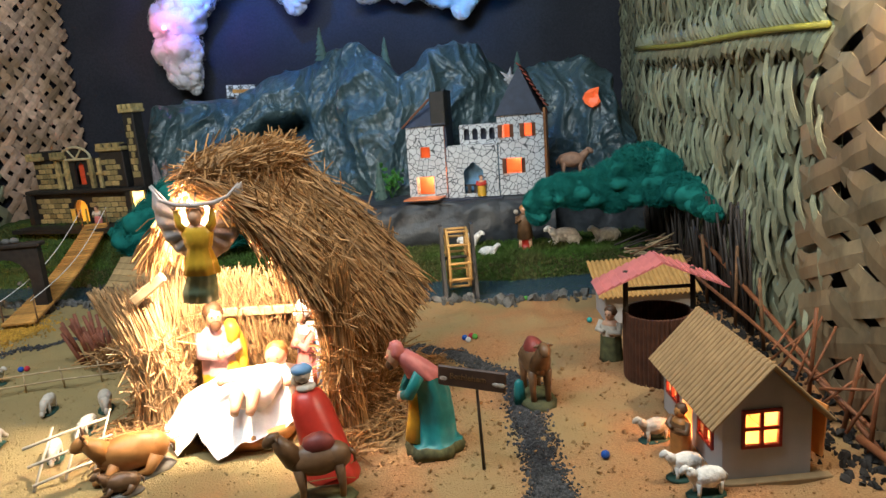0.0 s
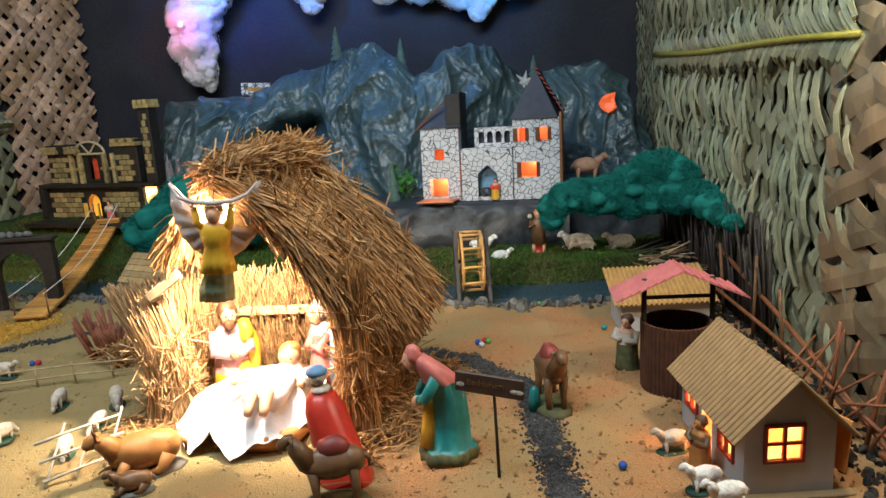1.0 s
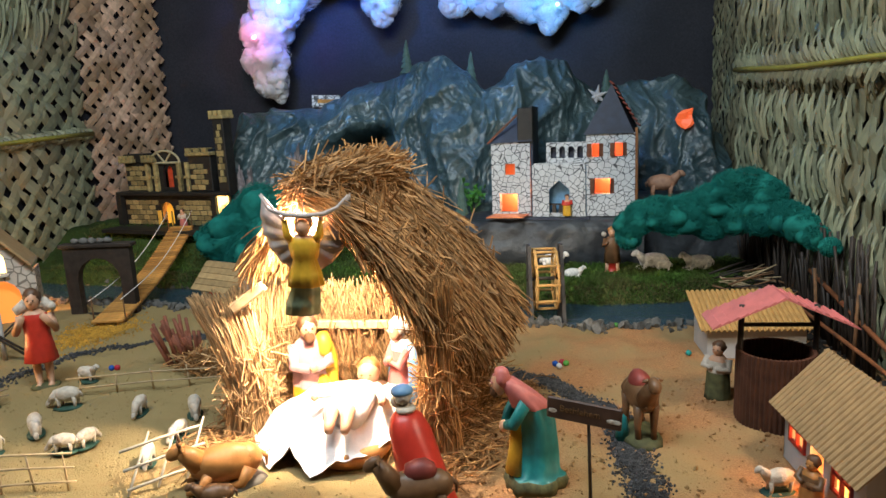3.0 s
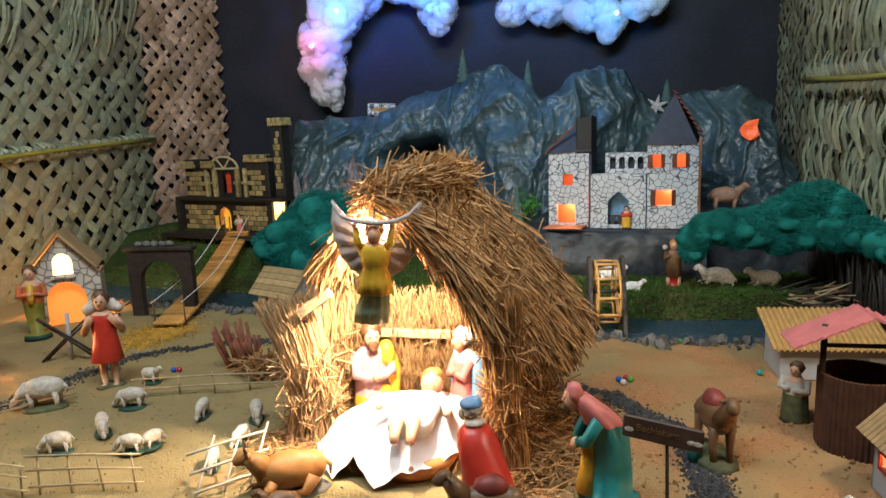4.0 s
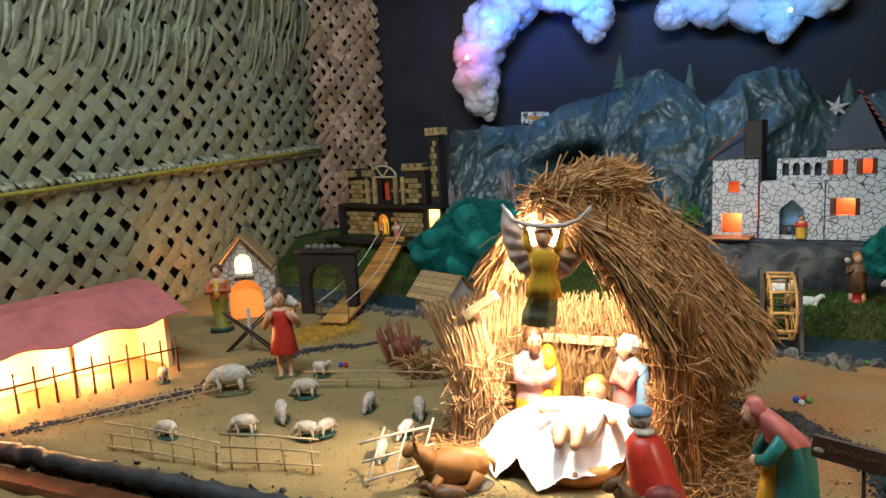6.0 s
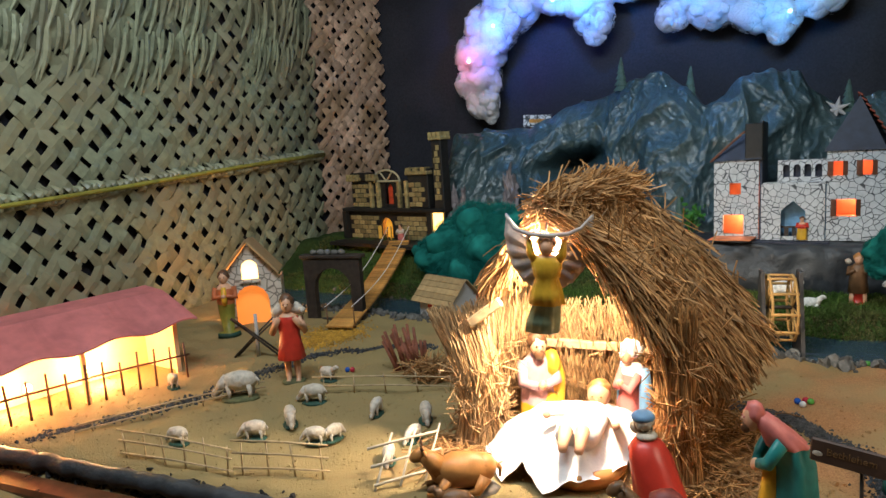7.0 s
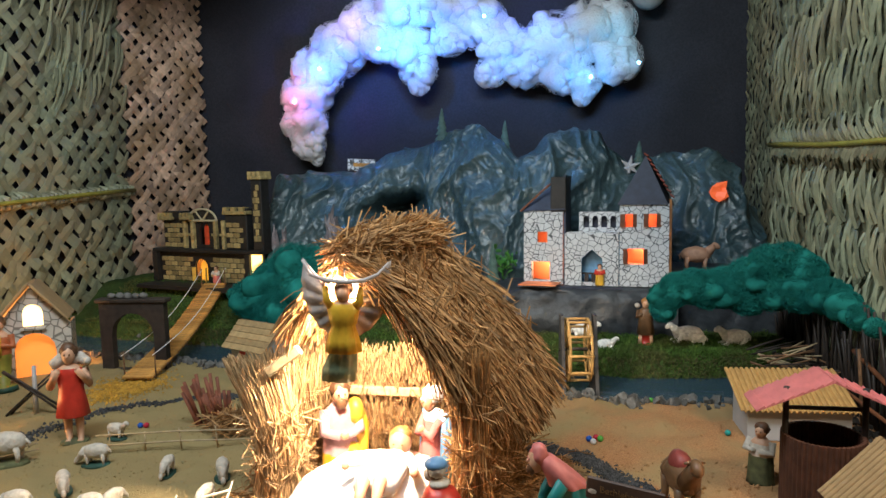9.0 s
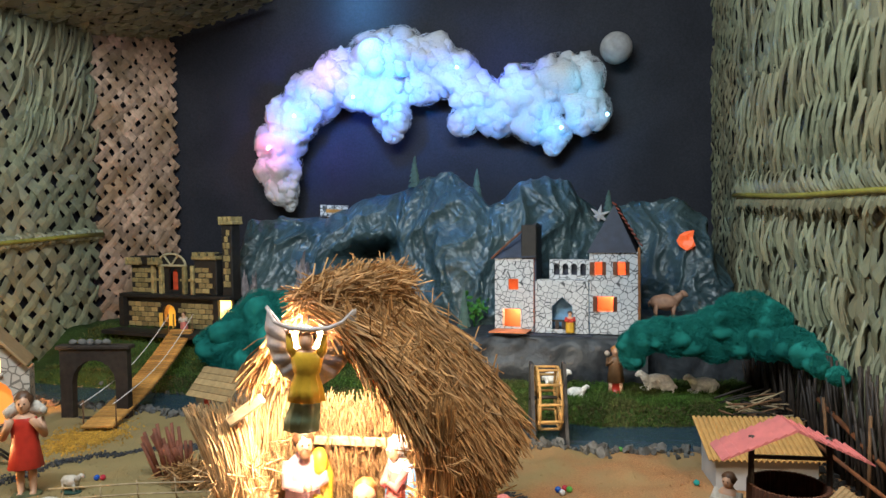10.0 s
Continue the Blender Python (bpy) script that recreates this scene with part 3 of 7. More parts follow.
# ---- straw stable ----
def stable():
    root = thing("straw_stable", "nativity stable thatched with bundles of dry straw", "stable", pose(0, 0, 0))
    rnd = random.Random(11)

    def rv(k):
        return Vector((rnd.gauss(0, k), rnd.gauss(0, k), rnd.gauss(0, k)))

    RF, RB = Vector((-0.412, 1.10, 0.352)), Vector((-0.345, 1.30, 0.356))

    def curve(p, q, r, a):
        return p * (1 - a) ** 2 + q * 2 * a * (1 - a) + r * a * a

    def right(a, f):
        low = curve(Vector((-0.283, 1.105, 0.232)), Vector((-0.205, 1.17, 0.06)), Vector((-0.158, 1.268, 0.172)), a)
        p = RF.lerp(RB, a).lerp(low, f)
        return p + Vector((0.25, 0, 0.97)) * 0.014 * math.sin(math.pi * min(1, f * 1.1))

    def left(a, f):
        low = Vector((-0.492, 1.125, 0.262)).lerp(Vector((-0.485, 1.29, 0.24)), a)
        return (RF + Vector((-0.005, 0.01, 0))).lerp(RB + Vector((-0.06, -0.02, -0.01)), a).lerp(low, f)

    def slope(name, surf, n, spread, seed, ln0, ln1, label):
        ls = []
        for i in range(n):
            a, f = rnd.uniform(-0.02, 1.02), rnd.random() ** 0.85 * 0.83
            p, q = surf(a, f), surf(a, min(1.0, f + 0.12))
            d = (q - p).normalized()
            nrm = (surf(min(1, a + 0.05), f) - surf(a - 0.05, f)).cross(d).normalized()
            nrm = nrm if nrm.z > 0 else -nrm
            d = (d + rv(spread) - nrm * 0.02).normalized()
            ln = rnd.uniform(ln0, ln1)
            lift = rnd.uniform(-0.004, 0.012) + (0.008 if rnd.random() < 0.12 else 0)
            p = p + nrm * lift
            ls.append([p, p + d * ln * 0.5 + nrm * rnd.uniform(-0.003, 0.005), p + d * ln - nrm * rnd.uniform(0, 0.006)])
        v, g = strands(ls, 0.00095, seed)
        tagged(raw(name, v, g, M_STRAW, root), label, kind="stuff")
        # the packed straw under the loose ends, made solid to stop the bulb's light
        na, nf = 14, 14
        top = [surf(i / na, 0.95 * k / nf) for k in range(nf + 1) for i in range(na + 1)]
        w = na + 1
        m = len(top)
        verts = top + [p - Vector((0, 0, 0.013)) for p in top]
        faces = []
        for k in range(nf):
            for i in range(na):
                a = k * w + i
                faces += [(a, a + 1, a + w + 1, a + w), (m + a, m + a + w, m + a + w + 1, m + a + 1)]
        rim = [i for i in range(w)] + [k * w + na for k in range(1, nf + 1)] + [nf * w + i for i in range(na - 1, -1, -1)] + [k * w for k in range(nf - 1, 0, -1)]
        for a, b in zip(rim, rim[1:] + rim[:1]):
            faces.append((a, m + a, m + b, b))
        raw(name.replace("thatch", "straw_mat"), verts, faces, M_STRAW, root)

    slope("right_thatch", right, 13500, 0.13, 2, 0.045, 0.085, "golden-brown straw roof slope")
    slope("left_thatch", left, 2400, 0.16, 3, 0.03, 0.06, "short straw roof slope")
    # loose straws lying across the slope
    ls = []
    for i in range(420):
        a, f = rnd.uniform(0, 1), rnd.uniform(0.02, 0.9)
        p = right(a, f) + Vector((0.004, 0, 0.016))
        d = (right(a, min(1, f + 0.1)) - p).normalized() + rv(0.55)
        d = d.normalized() * rnd.uniform(0.02, 0.05)
        ls.append([p - d, p + Vector((0, 0, rnd.uniform(0, 0.008))), p + d])
    # ragged ridge bundle
    for i in range(3000):
        a = rnd.random()
        p = (RF + Vector((0.0, 0.02, 0.008))).lerp(RB + Vector((0.005, -0.01, 0.012)), a) + rv(0.010) + Vector((0, 0, 0.006 * math.sin(math.pi * a)))
        d = (Vector((0.62, 0.36, 0.28)) * rnd.choice((1, 1, -1)) + rv(0.34)).normalized()
        ls.append([p - d * rnd.uniform(0.012, 0.03), p + Vector((0, 0, 0.003)), p + d * rnd.uniform(0.012, 0.036)])
    v, f = strands(ls, 0.00098, 12)
    tagged(raw("ridge_thatch", v, f, M_STRAW, root), "ragged straw ridge", kind="stuff")

    def wall(name, a, b, h0, h1, n, material, thick, seed, lean=0.1, fan=0.0):
        A, B = Vector((*a, 0)), Vector((*b, 0))
        nrm = (B - A).normalized().cross(Vector((0, 0, 1)))
        ls = []
        for i in range(n):
            s = rnd.random()
            p = A.lerp(B, s) + nrm * rnd.uniform(-thick, thick)
            h = h0 + (h1 - h0) * s
            zb = rnd.random() ** 1.2 * h * 0.75
            ln = rnd.uniform(0.045, 0.10)
            d = Vector((rnd.gauss(0, lean) + fan * (zb / h) ** 2, rnd.gauss(0, lean), 1)).normalized()
            if rnd.random() < 0.1:
                d = Vector((rnd.gauss(0, 1), rnd.gauss(0, 0.4), rnd.gauss(0, 0.7))).normalized()
                ln *= 0.7
            p0 = p + Vector((fan * 0.06 * (zb / h) ** 2, 0, zb))
            p1 = p0 + d * ln
            p1.z = max(0.002, min(p1.z, h + rnd.uniform(0, 0.02)))
            bow = nrm * rnd.gauss(0, 0.004)
            ls.append([p0 + bow, (p0 + p1) / 2 + bow * 1.4, p1 + bow])
        vv, ff = strands(ls, 0.0008, seed)
        tagged(raw(name, vv, ff, material, root), "upright straw wall", kind="stuff")

    def sheaf(name, c, r, h, waist, n, material, seed, splay, label):
        """A bound bundle of upright straws: narrow at the tie, spread at foot and head."""
        ls = []
        for i in range(n):
            ang, k = rnd.uniform(0, 6.2832), 0.62 + 0.38 * rnd.random()
            o = Vector((math.cos(ang) * r[0] * k, math.sin(ang) * r[1] * k, 0))
            z0, z1 = rnd.uniform(0, waist * 0.8), waist + rnd.random() * (h - waist)
            if rnd.random() < 0.3:
                z0, z1 = rnd.uniform(waist * 0.9, waist * 1.2), h * rnd.uniform(0.9, 1.04)
            pts = []
            for q in range(4):
                z = z0 + (z1 - z0) * q / 3
                g = 0.82 + 0.5 * max(0, (waist - z) / waist) ** 2 + 0.75 * max(0, (z - waist) / h) ** 1.3
                pts.append(Vector((*c, 0)) + Vector((o.x * g, o.y * g, z)) + Vector((*splay, 0)) * max(0, (z - waist) / h) ** 1.4 + rv(0.0016))
            ls.append(pts)
            if rnd.random() < 0.07:
                p = pts[1] + Vector((o.x, o.y, 0)).normalized() * 0.006
                d = (Vector((0, 0, rnd.uniform(0.2, 1))) + rv(0.5)).normalized() * rnd.uniform(0.015, 0.035)
                ls.append([p - d, p + rv(0.002), p + d])
        vv, ff = strands(ls, 0.0009, seed)
        tagged(raw(name, vv, ff, material, root), label, kind="stuff")
        # unseen solid core added so light does not pass between the straws
        bm = bmesh.new()
        stack(bm, [(0.0, r[0] * 0.7, r[1] * 0.7, c[0], c[1], 0), (waist, r[0] * 0.5, r[1] * 0.5, c[0], c[1], 0), (h * 0.9, r[0] * 0.55, r[1] * 0.55, c[0] + splay[0] * 0.25, c[1] + splay[1] * 0.25, 0)], 16)
        part(name + "_core", bm, material, root)

    wall("left_wall", (-0.548, 1.19), (-0.515, 1.32), 0.2, 0.205, 5200, M_STRAW_IN, 0.014, 4)
    sheaf("left_sheaf", (-0.535, 1.172), (0.036, 0.022), 0.205, 0.085, 3600, M_STRAW_IN, 5, (-0.07, 0.01), "flared bundle of pale straw")
    wall("right_wall", (-0.252, 1.16), (-0.228, 1.30), 0.15, 0.165, 4000, M_STRAW, 0.012, 6, 0.16)
    sheaf("right_sheaf", (-0.256, 1.128), (0.025, 0.02), 0.235, 0.13, 3200, M_STRAW, 7, (-0.01, -0.012), "bound bundle of brown straw")
    wall("back_wall", (-0.53, 1.315), (-0.215, 1.325), 0.182, 0.182, 5200, M_STRAW_IN, 0.009, 8, 0.28)
    # solid slabs added inside the straw walls to block the bulb
    for x0, y0, x1, y1, h in ((-0.556, 1.19, -0.548, 1.32, 0.17), (-0.25, 1.15, -0.236, 1.30, 0.155), (-0.54, 1.326, -0.21, 1.335, 0.165)):
        bm = bmesh.new()
        box(bm, x0, y0, -0.002, x1, y1, h)
        part("wall_light_block", bm, M_STRAW, root)
    bm = bmesh.new()
    box(bm, -0.475, 1.288, 0.125, -0.30, 1.297, 0.139, bevel=0.002)
    part("cross_beam", bm, M_PALEWOOD, root, "pale wooden cross beam")
    bm = bmesh.new()
    box(bm, -0.03, -0.004, -0.007, 0.03, 0.004, 0.007, m=pose(-0.512, 1.15, 0.215, 0, -35, 0), bevel=0.002)
    part("brace", bm, M_PALEWOOD, root, "pale wooden brace under the gable")
    ls = []
    for i in range(1300):
        c = rnd.choice([(-0.25, 1.10), (-0.19, 1.26), (-0.56, 1.13), (-0.22, 1.14), (-0.18, 1.32), (-0.20, 1.18), (-0.56, 1.15)])
        p = Vector((c[0] + rnd.gauss(0, 0.025), c[1] + rnd.gauss(0, 0.03), rnd.uniform(0.002, 0.016)))
        a = rnd.uniform(0, 6.28)
        d = Vector((math.cos(a), math.sin(a), rnd.uniform(-0.02, 0.45))) * rnd.uniform(0.012, 0.034)
        ls.append([p - d * 0.6 + Vector((0, 0, 0.003)), p + Vector((0, 0, 0.005)), p + d])
    v, f = strands(ls, 0.001, 9)
    tagged(raw("loose_straw", v, f, M_STRAW), "loose dry straw scattered round the stable", "straw", kind="stuff")
    bulb = thing("light_bulb", "bright bare lamp bulb under the straw gable", "bulb", pose(-0.397, 1.112, 0.327))
    bm = bmesh.new()
    ball(bm, (0, 0, -0.002), (0.013, 0.013, 0.016), 2)
    g = part("glass", bm, M_BULB, bulb, "glowing glass", True)
    g.visible_shadow = False
    bm = bmesh.new()
    tube(bm, [(0, 0, 0.014), (0, 0, 0.022), (0, 0, 0.03)], [0.005, 0.006, 0.004], 12)
    part("socket", bm, M_BLACK, bulb)


stable()


# ---- castle ----
def slab(root, name, w, h, holes, thick, m, at, label="", outline=None):
    return part(name, plate(outline or rect(0, 0, w, h), holes, thick), m, root, label, at=at)


def castle():
    root = thing("castle", "paper-covered model castle with grey stone print and blue roofs", "castle", pose(-0.268, 2.215, 0.155, 0, 0, -8) @ pose(0, 0, 0, -3, 0, 0))
    t = 0.006
    # left tower 0..0.108, gatehouse 0.108..0.262, right tower 0.262..0.385
    slab(root, "left_front", 0.108, 0.205, [rect(0.022, 0.012, 0.072, 0.062), rect(0.038, 0.115, 0.066, 0.145)], t, M_STONEPAPER, pose(0, 0, 0), "stone-print paper wall")
    slab(root, "left_side", 0.1, 0.205, [], t, M_STONEPAPER, pose(0.006, 0.006, 0, 0, 0, 90))
    slab(root, "left_inner_side", 0.1, 0.3, [], t, M_NAVY, pose(0.115, 0.006, 0, 0, 0, 90), "navy side wall")
    slab(root, "left_floor", 0.1, 0.1, [], 0.003, M_CASTLE_IN, pose(0.004, 0.006, 0.004, -90, 0, 0) @ pose(0, -0.003, -0.1))
    slab(root, "left_back", 0.108, 0.205, [], t, M_CASTLE_IN, pose(0, 0.106, 0))
    bm = bmesh.new()
    vs = [bm.verts.new(p) for p in ((-0.008, -0.006, 0.2), (0.115, -0.006, 0.205), (0.115, 0.11, 0.205), (-0.008, 0.11, 0.2), (0.085, 0.04, 0.285), (0.115, 0.04, 0.29))]
    for q in ((0, 1, 5, 4), (2, 3, 4, 5), (3, 0, 4), (1, 2, 5), (3, 2, 1, 0)):
        bm.faces.new([vs[i] for i in q])
    part("left_roof", bm, M_NAVY, root, "dark navy card roof")
    bm = bmesh.new()
    box(bm, 0.075, -0.004, 0.2, 0.117, 0.05, 0.295, bevel=0.002)
    part("chimney_block", bm, M_BLACK, root, "black card block")
    bm = bmesh.new()
    tube(bm, [(-0.008, -0.008, 0.201), (0.03, -0.007, 0.236), (0.075, -0.006, 0.276)], 0.003, 6)
    part("roof_edge", bm, M_BROWN, root)
    # gatehouse
    slab(root, "gate_front", 0.142, 0.14, [arch(0.045, 0.01, 0.10, 0.098, True)], t, M_STONEPAPER, pose(0.116, -0.016, 0), "stone-print paper front with a pointed arch")
    slab(root, "gate_left", 0.03, 0.14, [], t, M_STONEPAPER, pose(0.122, -0.01, 0, 0, 0, 90))
    slab(root, "gate_back", 0.142, 0.138, [], t, mat("blue_card", (0.12, 0.27, 0.45), 0.6), pose(0.116, 0.03, 0), "blue inner wall")
    bm = bmesh.new()
    box(bm, 0.12, -0.012, 0.138, 0.258, 0.05, 0.144)
    part("terrace", bm, M_STONEPAPER, root)
    slab(root, "arcade", 0.11, 0.055, [arch(0.012 + 0.024 * k, 0.012, 0.028 + 0.024 * k, 0.044) for k in range(4)], t, M_STONEPAPER, pose(0.148, 0.03, 0.144), "little arcade of round arches")
    bm = bmesh.new()
    box(bm, 0.15, 0.055, 0.144, 0.26, 0.06, 0.2)
    part("arcade_back", bm, M_NAVY, root)
    bm = bmesh.new()
    box(bm, 0.168, -0.005, 0.006, 0.178, 0.003, 0.03)
    box(bm, 0.186, -0.005, 0.006, 0.196, 0.003, 0.03)
    box(bm, 0.160, -0.006, 0.03, 0.2, 0.006, 0.034)
    part("table", bm, M_DARKWOOD, root)
    # right tower
    slab(root, "right_front", 0.125, 0.218, [rect(0.016, 0.06, 0.072, 0.1), rect(0.008, 0.158, 0.044, 0.192), rect(0.068, 0.158, 0.104, 0.192)], t, M_STONEPAPER, pose(0.26, -0.008, 0), "stone-print paper tower front")
    slab(root, "right_left_side", 0.1, 0.218, [], t, M_STONEPAPER, pose(0.267, -0.001, 0, 0, 0, 90))
    slab(root, "right_side", 0.11, 0.23, [], t, mat("rust_card", (0.25, 0.1, 0.03), 0.6, 0.3), pose(0.391, -0.001, 0, 0, 0, 90), "brown card side wall")
    slab(root, "right_back", 0.125, 0.218, [], t, M_CASTLE_IN, pose(0.26, 0.1, 0))
    for z in (0.052, 0.15):
        bm = bmesh.new()
        box(bm, 0.266, 0, z, 0.383, 0.1, z + 0.004)
        part("inner_floor", bm, M_CASTLE_IN, root)
    for x0, x1, z0, z1 in ((0.276, 0.332, 0.06, 0.1), (0.268, 0.304, 0.158, 0.192), (0.328, 0.364, 0.158, 0.192)):
        for a in (x0 - 0.006, x1 - 0.010):
            bm = bmesh.new()
            box(bm, 0, -0.001, 0, 0.014, 0.001, z1 - z0, m=pose(a, -0.012, z0, 0, 0, -30 if a < x0 else 30))
            part("shutter", bm, M_BROWN, root, "brown shutter")
    bm = bmesh.new()
    vs = [bm.verts.new(p) for p in ((0.254, -0.014, 0.216), (0.382, -0.014, 0.216), (0.325, 0.0, 0.345), (0.254, 0.115, 0.216), (0.396, 0.115, 0.216), (0.335, 0.11, 0.345))]
    for q in ((0, 1, 2), (3, 5, 4), (0, 2, 5, 3), (1, 4, 5, 2), (0, 3, 4, 1)):
        bm.faces.new([vs[i] for i in q])
    part("right_roof", bm, M_NAVY, root, "pointed navy card roof")
    tile = mat("red_tile", (0.3, 0.06, 0.03), 0.6, 0.3, 60, 0.2, per_object=0.3)
    bm = bmesh.new()
    box(bm, -0.007, -0.03, -0.002, 0.007, 0.08, 0.002, bevel=0.001)
    me = mesh_of("roof_tile", bm, tile)
    for k in range(9):
        o = new("roof_tile", me)
        o.parent = root
        f = k / 8.5
        o.matrix_local = pose(0.325 + 0.07 * f, 0.03, 0.348 - 0.115 * f, 0, 38, 0)
    bm = bmesh.new()
    box(bm, -0.01, -0.045, -0.006, 0.27, 0.01, -0.001)
    part("base_board", bm, M_NAVY, root)


castle()


# ---- palace on the left ----
def palace():
    root = thing("palace", "black model palace with gold-painted bricks and lit doorway", "palace", pose(-1.535, 2.43, 0.128, 0, 0, -15))
    W = 0.46
    bm_b = bmesh.new()
    box(bm_b, -0.5, -0.5, -0.5, 0.5, 0.5, 0.5, bevel=0.08)
    brick = mesh_of("brick", bm_b, M_GOLD)
    rnd = random.Random(4)

    def bricks(x0, x1, z0, z1, y, avoid, bw=0.029, bh=0.0165, parent=root):
        r = 0
        z = z0
        while z + bh < z1:
            x = x0 + (r % 2) * bw * 0.5
            while x + bw <= x1 + 0.001:
                cx, cz = x + bw / 2, z + bh / 2
                if not any(a < cx + bw * 0.4 and cx - bw * 0.4 < c and b < cz + bh * 0.4 and cz - bh * 0.4 < d for a, b, c, d in avoid) and rnd.random() < 0.985:
                    o = new("brick", brick)
                    o.parent = parent
                    o.matrix_local = pose(cx, y - 0.001, cz, 0, rnd.uniform(-3, 3), 0) @ Matrix.Diagonal((bw * rnd.uniform(0.86, 0.94), 0.004, bh * rnd.uniform(0.84, 0.9), 1))
                x += bw
            z += bh
            r += 1

    slab(root, "lower_front", W, 0.105, [arch(0.165, 0.004, 0.222, 0.078)], 0.008, M_BLACK, pose(0, 0, 0), "black lower wall with an arched doorway")
    bricks(0.016, 0.40, 0.002, 0.1, 0, [(0.16, 0, 0.228, 0.085)])
    slab(root, "lower_side", 0.1, 0.1, [], 0.008, M_BLACK, pose(0.008, 0.008, 0, 0, 0, 90))
    slab(root, "lower_side", 0.1, 0.1, [], 0.008, M_BLACK, pose(0.40, 0.008, 0, 0, 0, 90))
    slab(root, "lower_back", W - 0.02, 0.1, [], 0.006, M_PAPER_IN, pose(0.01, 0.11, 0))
    slab(root, "upper_back", 0.36, 0.09, [], 0.006, M_BLACK, pose(0.02, 0.1, 0.112))
    bm = bmesh.new()
    box(bm, -0.008, -0.02, 0.1, W + 0.004, 0.12, 0.112, bevel=0.002)
    part("terrace_slab", bm, M_BLACK, root, "black terrace slab")
    for x in (-0.006, 0.40):
        bm = bmesh.new()
        box(bm, x, -0.022, 0.0, x + 0.02, -0.004, 0.1)
        part("pillar", bm, M_BLACK, root)
    # door leaf, its emission standing in for lamplight through paper, and open door leaves
    bm = plate(arch(0.172, 0.004, 0.215, 0.072), [], 0.003)
    part("door", bm, glow("amber_door_glow", (0.9, 0.42, 0.04), 0.5), root, "amber paper door, emission standing in for the lamp behind", at=pose(0, 0.02, 0))
    for a, r in ((0.163, 60), (0.224, -60)):
        bm = plate(rect(0, 0.004, 0.012, 0.05), [], 0.003)
        part("door_leaf", bm, mat("yellow_leaf", (0.7, 0.4, 0.06), 0.5), root, at=pose(a, -0.012, 0, 0, 0, r))
    # upper storey
    slab(root, "upper_front", 0.36, 0.095, [arch(0.165, 0.012, 0.205, 0.086)], 0.008, M_BLACK, pose(0.02, 0.012, 0.112), "black upper wall")
    bricks(0.022, 0.108, 0.114, 0.205, 0.012, [])
    bm = bmesh.new()
    box(bm, 0.02, 0.006, 0.207, 0.1, 0.06, 0.235, bevel=0.002)
    part("left_turret", bm, M_BLACK, root)
    bm = bmesh.new()
    box(bm, 0.31, -0.004, 0.112, 0.40, 0.08, 0.245, bevel=0.002)
    part("right_turret", bm, M_BLACK, root)
    bricks(0.314, 0.396, 0.118, 0.208, -0.004, [])
    for x, w in ((0.305, 0.1), (0.015, 0.06), (0.115, 0.05)):
        bm = bmesh.new()
        z = 0.225 if x > 0.3 else 0.207
        box(bm, x, -0.012, z, x + w, 0.02, z + 0.012, bevel=0.002)
        for k in range(3):
            box(bm, x + w * (0.05 + 0.33 * k), -0.012, z + 0.012, x + w * (0.25 + 0.33 * k), 0.015, z + 0.024)
        part("battlement", bm, M_GOLD, root, "gold-edged battlement")
    bm = bmesh.new()
    for r, mi in ((0.062, 0),):
        pts = [(0.205 + r * math.cos(math.pi * k / 12), 0.004, 0.205 + r * 0.62 * math.sin(math.pi * k / 12)) for k in range(13)]
        tube(bm, pts, 0.004, 6)
        tube(bm, [(0.143, 0.004, 0.205), (0.267, 0.004, 0.205)], 0.004, 6)
        for k in (4, 8):
            tube(bm, [(0.205, 0.004, 0.205), pts[k]], 0.003, 6)
    part("dome_frame", bm, mat("silver_strip", (0.42, 0.36, 0.22), 0.4, 0.2), root, "pale dome frame")
    bm = plate(arch(0.143, 0.2, 0.267, 0.245), [], 0.004)
    part("dome", bm, M_BLACK, root, at=pose(0, 0.008, 0))
    for x in (0.12, 0.155, 0.255, 0.29):
        bm = bmesh.new()
        box(bm, x, -0.002, 0.112, x + 0.012, 0.012, 0.205, bevel=0.001)
        box(bm, x - 0.006, -0.004, 0.155, x + 0.018, 0.0, 0.163)
        part("gold_pilaster", bm, M_GOLD, root, "gold strip")
    bm = plate(arch(0.19, 0.122, 0.222, 0.194), [], 0.003)
    part("upper_window", bm, mat("red_curtain", (0.5, 0.06, 0.02), 0.6, 0.3), root, "red-orange window", at=pose(0, 0.026, 0))
    # tall tower and lamp panel
    bm = bmesh.new()
    box(bm, 0.425, -0.005, 0.1, 0.465, 0.035, 0.34, bevel=0.002)
    part("tower", bm, M_BLACK, root, "tall black tower")
    bricks(0.431, 0.459, 0.14, 0.325, -0.005, [], 0.0138, 0.02)
    bm = bmesh.new()
    for x in (0.42, 0.440, 0.458):
        box(bm, x, -0.012, 0.345, x + 0.012, 0.04, 0.36)
    box(bm, 0.418, -0.012, 0.335, 0.472, 0.042, 0.346, bevel=0.002)
    part("tower_battlement", bm, M_GOLD, root)
    bm = bmesh.new()
    box(bm, 0.415, -0.012, 0.02, 0.46, -0.008, 0.11)
    part("lamp_panel", bm, glow("lamp_panel_glow", (1.0, 0.6, 0.16), 4.5), root, "glowing yellow lamp panel")
    bm = bmesh.new()
    box(bm, 0.0, -0.1, -0.012, 0.49, 0.14, 0.0)
    part("base_board", bm, M_BLACK, root)


palace()


